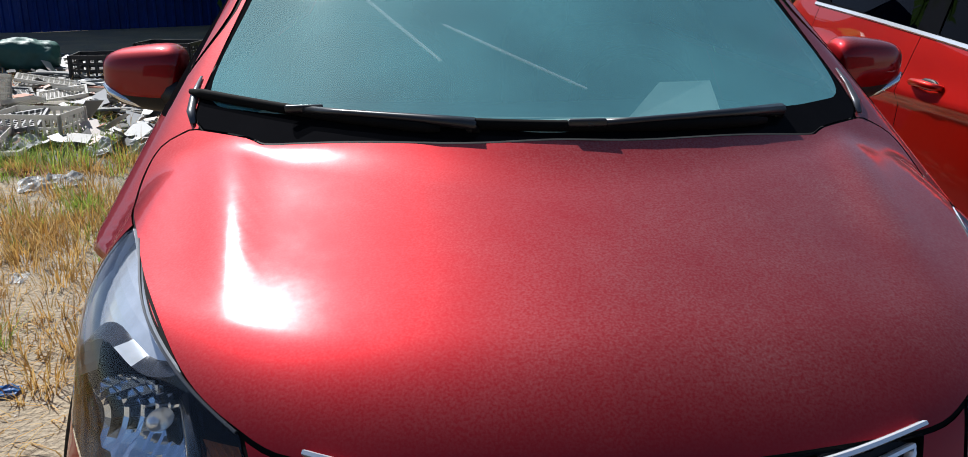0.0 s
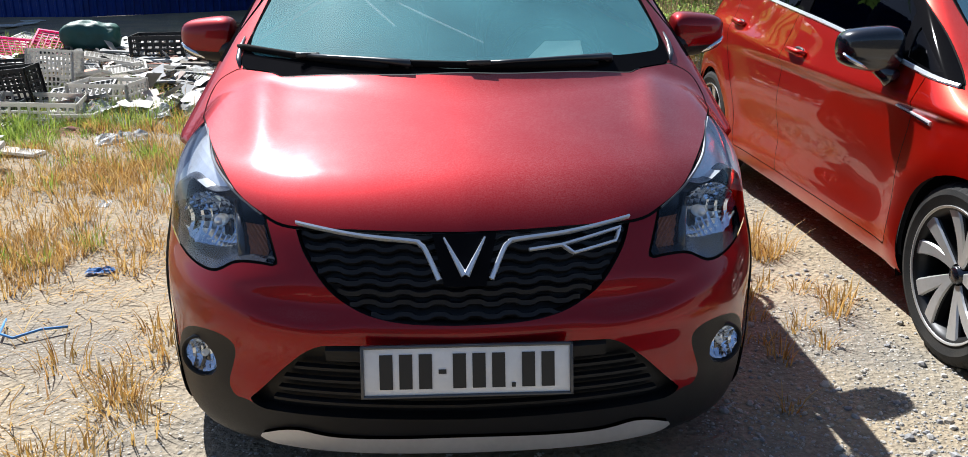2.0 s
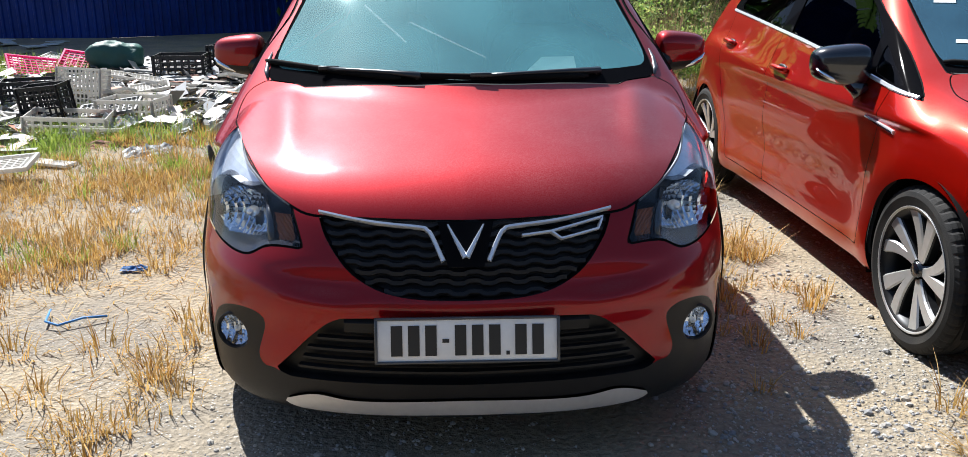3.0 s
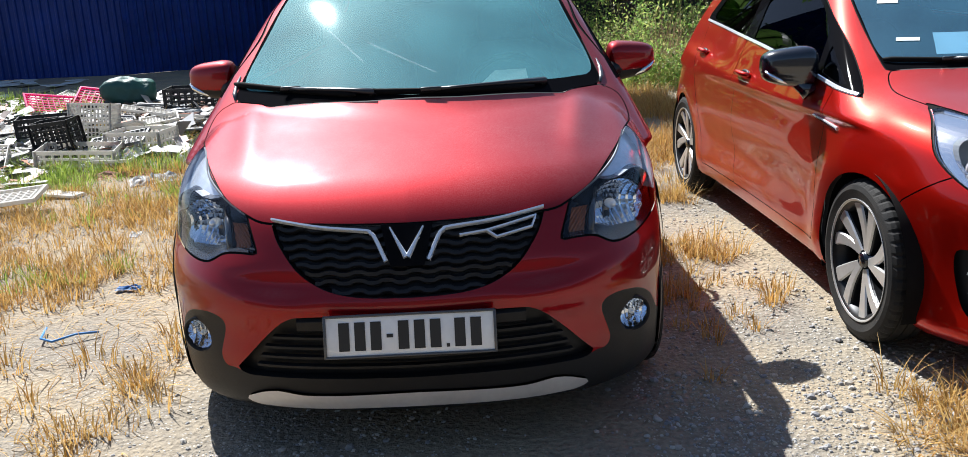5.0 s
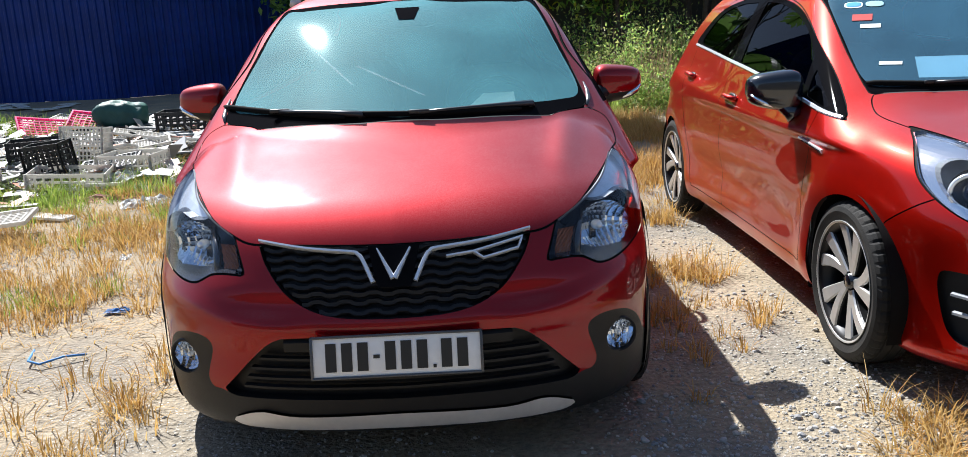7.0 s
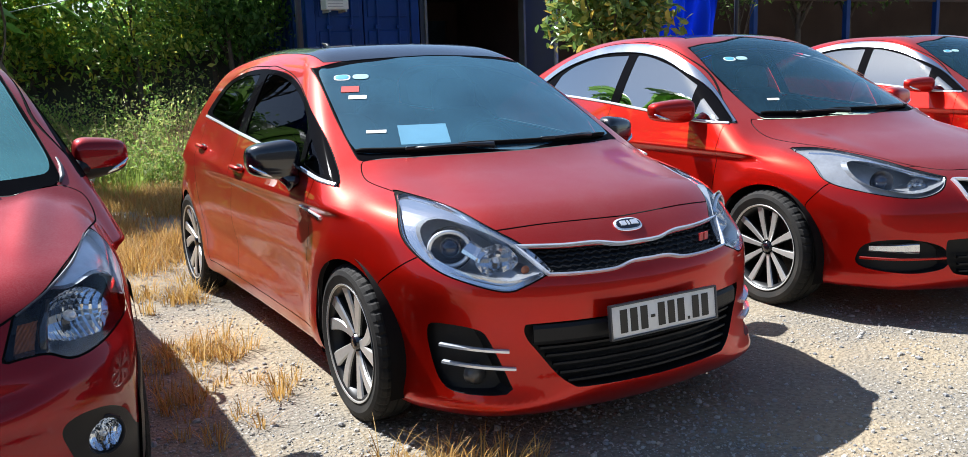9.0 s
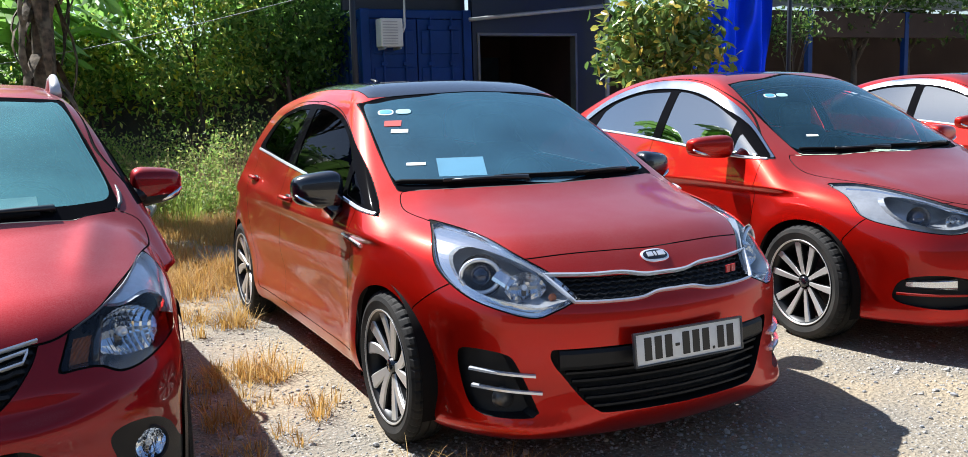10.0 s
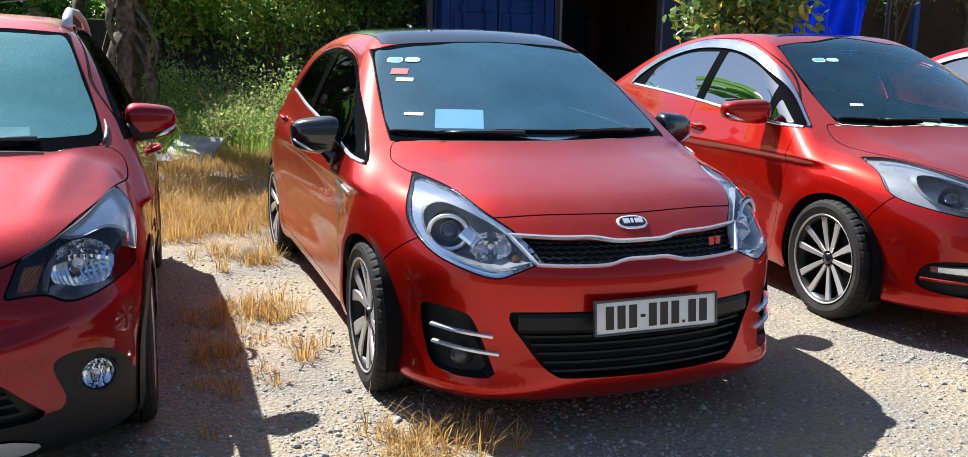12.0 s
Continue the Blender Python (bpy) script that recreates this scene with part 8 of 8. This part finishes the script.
def tray(m, mat, label, lx=0.5, ly=0.34):
    bm = bmesh.new()
    lattice(bm, (0, 0, 0), (lx, 0, 0), (0, ly, 0), 12, 8, 0.011, 0.012, 0.016)
    ob = part("tray", bm, mat, smooth=False)
    ob.matrix_world = m
    return tagged(ob, label, "tray", "trays on the heap")


def crumpled(name, x, y, z, sx, sy, high, mat, label, category, seed, n=22, turn=0.0):
    """A crumpled sheet or sack skin that rests on the ground."""
    bm = bmesh.new()
    rows = []
    for j in range(n):
        row = []
        for i in range(n):
            u, v = i / (n - 1) * 2 - 1, j / (n - 1) * 2 - 1
            q = noise.noise(Vector((u * 2.2, v * 2.2, seed))) + 0.6 * noise.noise(Vector((u * 5, v * 5, seed + 3)))
            edge = 1 + 0.18 * noise.noise(Vector((u * 2, v * 2, seed + 9)))
            row.append(bm.verts.new((u * sx * edge, v * sy * edge, max(0.004, high * (0.35 + 0.6 * q) * (1 - 0.6 * max(abs(u), abs(v)) ** 3)))))
        rows.append(row)
    for a, b in zip(rows, rows[1:]):
        for i in range(n - 1):
            bm.faces.new((a[i], a[i + 1], b[i + 1], b[i]))
    bmesh.ops.solidify(bm, geom=bm.faces[:], thickness=0.003)
    ob = part(name, bm, mat, smooth=False)
    ob.matrix_world = pose(x, y, z, 0, 0, turn)
    return tagged(ob, label, category)


def sack(x, y):
    bm = bmesh.new()
    blob(bm, Matrix.LocRotScale((0, 0, 0.17), None, Vector((0.35, 0.27, 0.18))), 0.8, 0.9, 56, 32)
    for v in bm.verts:
        q = v.co * 3
        k = 1 + 0.22 * noise.noise(q) + 0.09 * noise.noise(q * 3) + 0.04 * noise.noise(q * 7)
        v.co = Vector((v.co.x * k, v.co.y * k, max(0.0, v.co.z * k)))
    ob = part("sack", bm, BAG_GREEN)
    ob.matrix_world = pose(x, y, 0.07, 0, 0, 12)
    tagged(ob, "full dark green plastic sack on the heap", "sack")


def plank(m, lx, ly, lz, mat, label, bend=0.0):
    bm = bmesh.new()
    box(bm, -lx / 2, lx / 2, -ly / 2, ly / 2, 0, lz)
    bmesh.ops.subdivide_edges(bm, edges=[e for e in bm.edges if abs(e.verts[0].co.x - e.verts[1].co.x) > lx * 0.5], cuts=5)
    for v in bm.verts:
        v.co.z += bend * math.cos(v.co.x / lx * 3.0)
    ob = part("board", bm, mat, smooth=False)
    ob.matrix_world = m
    return tagged(ob, label, "board", "boards on the heap")


def heap():
    r = random.Random(5)
    # a low mound of flattened rubbish carries the larger pieces
    bm = bmesh.new()
    n = 60
    rows = []
    for j in range(n):
        y = 4.9 + 7.0 * j / (n - 1)
        row = []
        for i in range(n):
            x = -7.2 + 5.6 * i / (n - 1)
            e = min((x + 7.2) / 0.8, (-1.6 - x - 0.10 * (9 - y)) / 0.8, (y - 4.9) / 0.7, (11.9 - y) / 0.8, 1.0)
            row.append(bm.verts.new((x, y, max(-0.05, 0.05 * max(e, -1) + 0.05 * max(e, 0) * (noise.noise(Vector((x, y, 0)) * 1.6) + 0.6 * noise.noise(Vector((x, y, 4)) * 6))))))
        rows.append(row)
    for a, b in zip(rows, rows[1:]):
        for i in range(n - 1):
            bm.faces.new((a[i], a[i + 1], b[i + 1], b[i]))
    tagged(part("rubbish_mound", bm, BOARD_DARK, smooth=False), "low mound of trodden dark rubbish", "rubbish", kind="stuff")
    # flat trays and boards all over it
    shades = [(CRATE_BLACK, "flat black plastic tray"), (CRATE_GREY, "flat grey plastic tray"), (CRATE_WHITE, "flat dirty white plastic tray"), (CRATE_WHITE, "flat dirty white plastic tray")]
    for k in range(84):
        mat, label = shades[r.randrange(4)]
        x, y = r.uniform(-6.6, -2.2), r.choice((r.uniform(5.3, 7.5), r.uniform(5.6, 11.4)))
        tray(pose(x, y, 0.04 + r.uniform(0, 0.06), r.uniform(-13, 13), r.uniform(-13, 13), r.uniform(0, 360)), mat, label, r.uniform(0.36, 0.54), r.uniform(0.26, 0.36))
    for k in range(70):
        mat, label = [(BOARD, "weathered grey brown board"), (SHEET_WHITE, "white plastic panel on the heap"), (BOARD_DARK, "dark wet board on the heap"), (CRATE_GREY, "grey plastic panel on the heap")][r.randrange(4)]
        x, y = r.uniform(-6.8, -2.0), r.uniform(5.4, 11.6)
        plank(pose(x, y, 0.05 + r.uniform(0, 0.05), r.uniform(-6, 6), r.uniform(-7, 7), r.uniform(0, 360)), r.uniform(0.35, 0.95), r.uniform(0.05, 0.30), r.uniform(0.006, 0.02), mat, label, r.uniform(-0.02, 0.04))
    for k in range(16):
        crumpled("plastic_sheet", r.uniform(-6.2, -2.1), r.uniform(5.4, 11.2), 0.06, r.uniform(0.14, 0.34), r.uniform(0.12, 0.26), r.uniform(0.06, 0.16), SHEET_WHITE, "crumpled white plastic sheet", "plastic sheet", k, 14, r.uniform(0, 180))
    # broken pieces of thin plastic and board all over the mound
    shape = np.array([(-1, -0.6, 0), (0.2, -0.75, 0.02), (1, -0.3, 0), (0.8, 0.6, 0.03), (-0.1, 0.45, 0), (-0.9, 0.7, 0.02), (-1, -0.6, 0.05), (0.2, -0.75, 0.07), (1, -0.3, 0.05), (0.8, 0.6, 0.08), (-0.1, 0.45, 0.05), (-0.9, 0.7, 0.07)])
    faces = [(0, 1, 7), (0, 7, 6), (1, 2, 8), (1, 8, 7), (2, 3, 9), (2, 9, 8), (3, 4, 10), (3, 10, 9), (4, 5, 11), (4, 11, 10), (5, 0, 6), (5, 6, 11), (6, 7, 10), (7, 8, 10), (8, 9, 10), (6, 10, 11), (0, 4, 1), (1, 4, 2), (2, 4, 3), (0, 5, 4)]
    for n, x0, x1, y0, y1, low, high in ((2600, -6.6, -2.0, 5.3, 10.4, 0.04, 0.14), (600, -5.4, -3.2, 3.95, 5.4, 0.02, 0.10)):
        at = np.stack([rng.uniform(x0, x1, n), rng.uniform(y0, y1, n), rng.uniform(low, high, n)], -1)
        many("broken_plastic", shape * np.array([1, 0.8, 0.5]), faces, at, turns(n, 0.30), np.clip(rng.lognormal(-3.0, 0.5, n), 0.02, 0.16), SHARDS, "broken pieces of white, grey and black plastic", "rubbish")
    # the crates that stand out
    crate(pose(-3.72, 6.2, 0.06, -7, 5, 6), CRATE_WHITE, "dirty white crate standing on the heap", 0.38, 0.34, 0.40, 11, 8, 9, 0.012)
    crate(pose(-3.66, 5.45, 0.02, 4, -6, -8), CRATE_BLACK, "black crate lying on its side", 0.36, 0.20, 0.34, 7, 4, 6, 0.018)
    crate(pose(-4.25, 6.3, 0.04, 0, 0, 20), CRATE_BLACK, "black plastic crate on the heap", 0.5, 0.34, 0.26, 7, 5, 5, 0.018)
    crate(pose(-3.50, 5.05, 0.02, 3, 4, 9), CRATE_WHITE, "low white crate at the heap's edge", 0.62, 0.36, 0.17, 9, 6, 3, 0.02)
    crate(pose(-3.10, 5.55, 0.0, 0, 0, -8), CRATE_WHITE, "low white crate at the heap's edge", 0.50, 0.36, 0.24, 9, 6, 3, 0.018)
    crate(pose(-4.55, 5.05, 0.02, 24, 0, 30), CRATE_BLACK, "tilted black plastic crate on rubbish", 0.56, 0.40, 0.16, 9, 7, 2)
    crate(pose(-4.25, 4.9, 0.02, 28, 6, 18), CRATE_WHITE, "tilted grey-white shallow plastic crate", 0.50, 0.36, 0.10, 10, 7, 2)
    crate(pose(-5.25, 6.6, 0.05, 0, 0, -30), CRATE_RED, "red plastic crate on the heap", 0.50, 0.36, 0.28, 8, 6, 5, 0.018)
    crate(pose(-3.55, 8.5, 0.05, 0, 0, 4), CRATE_BLACK, "black plastic crate on the heap", 0.56, 0.40, 0.26, 7, 5, 4, 0.022)
    crate(pose(-3.05, 9.0, 0.08, 0, 0, -10), CRATE_BLACK, "black plastic crate on the heap", 0.58, 0.40, 0.30, 7, 5, 4, 0.022)
    crate(pose(-6.3, 8.1, 0.08, 20, 0, 30), CRATE_BLACK, "tilted black plastic crate on rubbish", 0.56, 0.40, 0.30, 8, 6, 4)
    sack(-4.28, 9.4)
    for dx, dy, a in ((-5.25, 8.6, 34), (-4.95, 9.1, 8)):
        tray(pose(dx, dy, 0.10, 26, 10, a), NET_PINK, "bright pink plastic net panel", 0.78, 0.48)
    crumpled("rag", -2.75, 4.85, 0.0, 0.34, 0.14, 0.06, RAG_PINK, "faded pink rag on the grass", "rag", 31, 18, 8)
    crumpled("plastic_sheet", -2.35, 4.55, 0.0, 0.18, 0.15, 0.09, SHEET_WHITE, "white plastic sheet on the grass", "plastic sheet", 32, 18, 20)
    crumpled("plastic_sheet", -2.05, 5.45, 0.0, 0.34, 0.24, 0.22, SHEET_WHITE, "crumpled white plastic bag on the grass", "plastic bag", 33, 26, 0)
    crumpled("plastic_sheet", -1.9, 7.3, 0.0, 0.5, 0.3, 0.24, SHEET_WHITE, "crumpled pale plastic heap", "plastic bag", 34, 26, 0)
    tray(pose(-3.45, 3.45, 0.06, 6, -4, 8), CRATE_WHITE, "white plastic tray on the dry grass", 0.66, 0.30)
    # grey boards fallen to the near side of the heap
    for k, (x, y, a, t) in enumerate(((-3.7, 4.1, -38, 14), (-3.95, 4.25, -32, 18), (-3.5, 4.35, -20, 6), (-4.2, 4.0, -50, 22), (-4.1, 4.45, 12, 8), (-3.2, 4.2, -14, 3))):
        plank(pose(x, y, 0.02 + 0.25 * math.sin(radians(t)), 0, t, a), 0.95, 0.07 + 0.03 * (k % 3), 0.018, (BOARD, CRATE_GREY, CRATE_WHITE)[k % 3], "fallen grey board at the heap's edge")
    for k in range(26):
        plank(pose(r.uniform(-10.5, -6.8), r.uniform(13.2, 14.8), 0.01 + r.uniform(0, 0.03), r.uniform(-7, 7), r.uniform(-7, 7), r.uniform(0, 360)), r.uniform(0.3, 0.6), r.uniform(0.12, 0.25), 0.012, SHEET_WHITE, "white panel in the pile by the wall")
    # the slab of rubble in the dry grass, and small litter
    bm = bmesh.new()
    box(bm, -0.26, 0.26, -0.36, 0.36, 0, 0.06, 0.012)
    ob = part("concrete_slab", bm, material("grey rubble", (0.50, 0.47, 0.43), 0.9, vary=0.3, scale=6, bump_by=0.006, bump_scale=20))
    ob.matrix_world = pose(1.16, 8.3, 0.14, 13, 4, -16)
    tagged(ob, "broken grey concrete slab in the grass", "slab")
    for k in range(7):
        crumpled("litter", 0.55 + 0.06 * k + r.uniform(-0.05, 0.05), 8.0 + r.uniform(-0.3, 0.3), 0.10, 0.12, 0.09, 0.12, (SHEET_WHITE, BOARD_DARK)[k % 2], "scrap of plastic in the dry grass", "litter", 60 + k, 10, 40 * k)
    for x, y, k in ((-1.55, 1.85, 0), (-1.25, 2.3, 1), (-1.9, 2.9, 2), (-2.3, 1.4, 3), (-1.0, 3.3, 4)):
        crumpled("litter", x, y, 0.0, 0.06, 0.035, 0.03, SHEET_WHITE if k else STRAP_BLUE, "scrap of plastic on the ground", "litter", 80 + k, 9, 50 * k)
    bm = bmesh.new()
    tube(bm, [(-1.70, 1.30, 0.02), (-1.66, 1.16, 0.025), (-1.60, 1.13, 0.02), (-1.52, 1.18, 0.03), (-1.44, 1.22, 0.02)], 0.005, 6)
    tagged(part("strap", bm, STRAP_BLUE), "short blue plastic strap on the sand", "strap")
    bm = bmesh.new()
    tube(bm, [(-1.72, 4.0, 0.0), (-1.74, 4.02, 0.10), (-1.75, 4.02, 0.16)], [0.02, 0.022, 0.012], 7)
    tagged(part("stump", bm, BOARD_DARK), "dark wooden peg in the dry grass", "peg")


heap()

# ---- the cars in their places ----
crossover()
hatch(pose(2.472, 0.02, 0, 0, 0, 1.5))
saloon = sedan(Matrix.Translation((4.094, 1.127, 0)) @ pose(0, 0, 0, 0, 0, -2.5) @ Matrix.Translation((0.885, -Sedan.axle, 0)))
copy_thing(saloon, Matrix.Translation((3.95, 1.2, 0)) @ saloon.matrix_world)
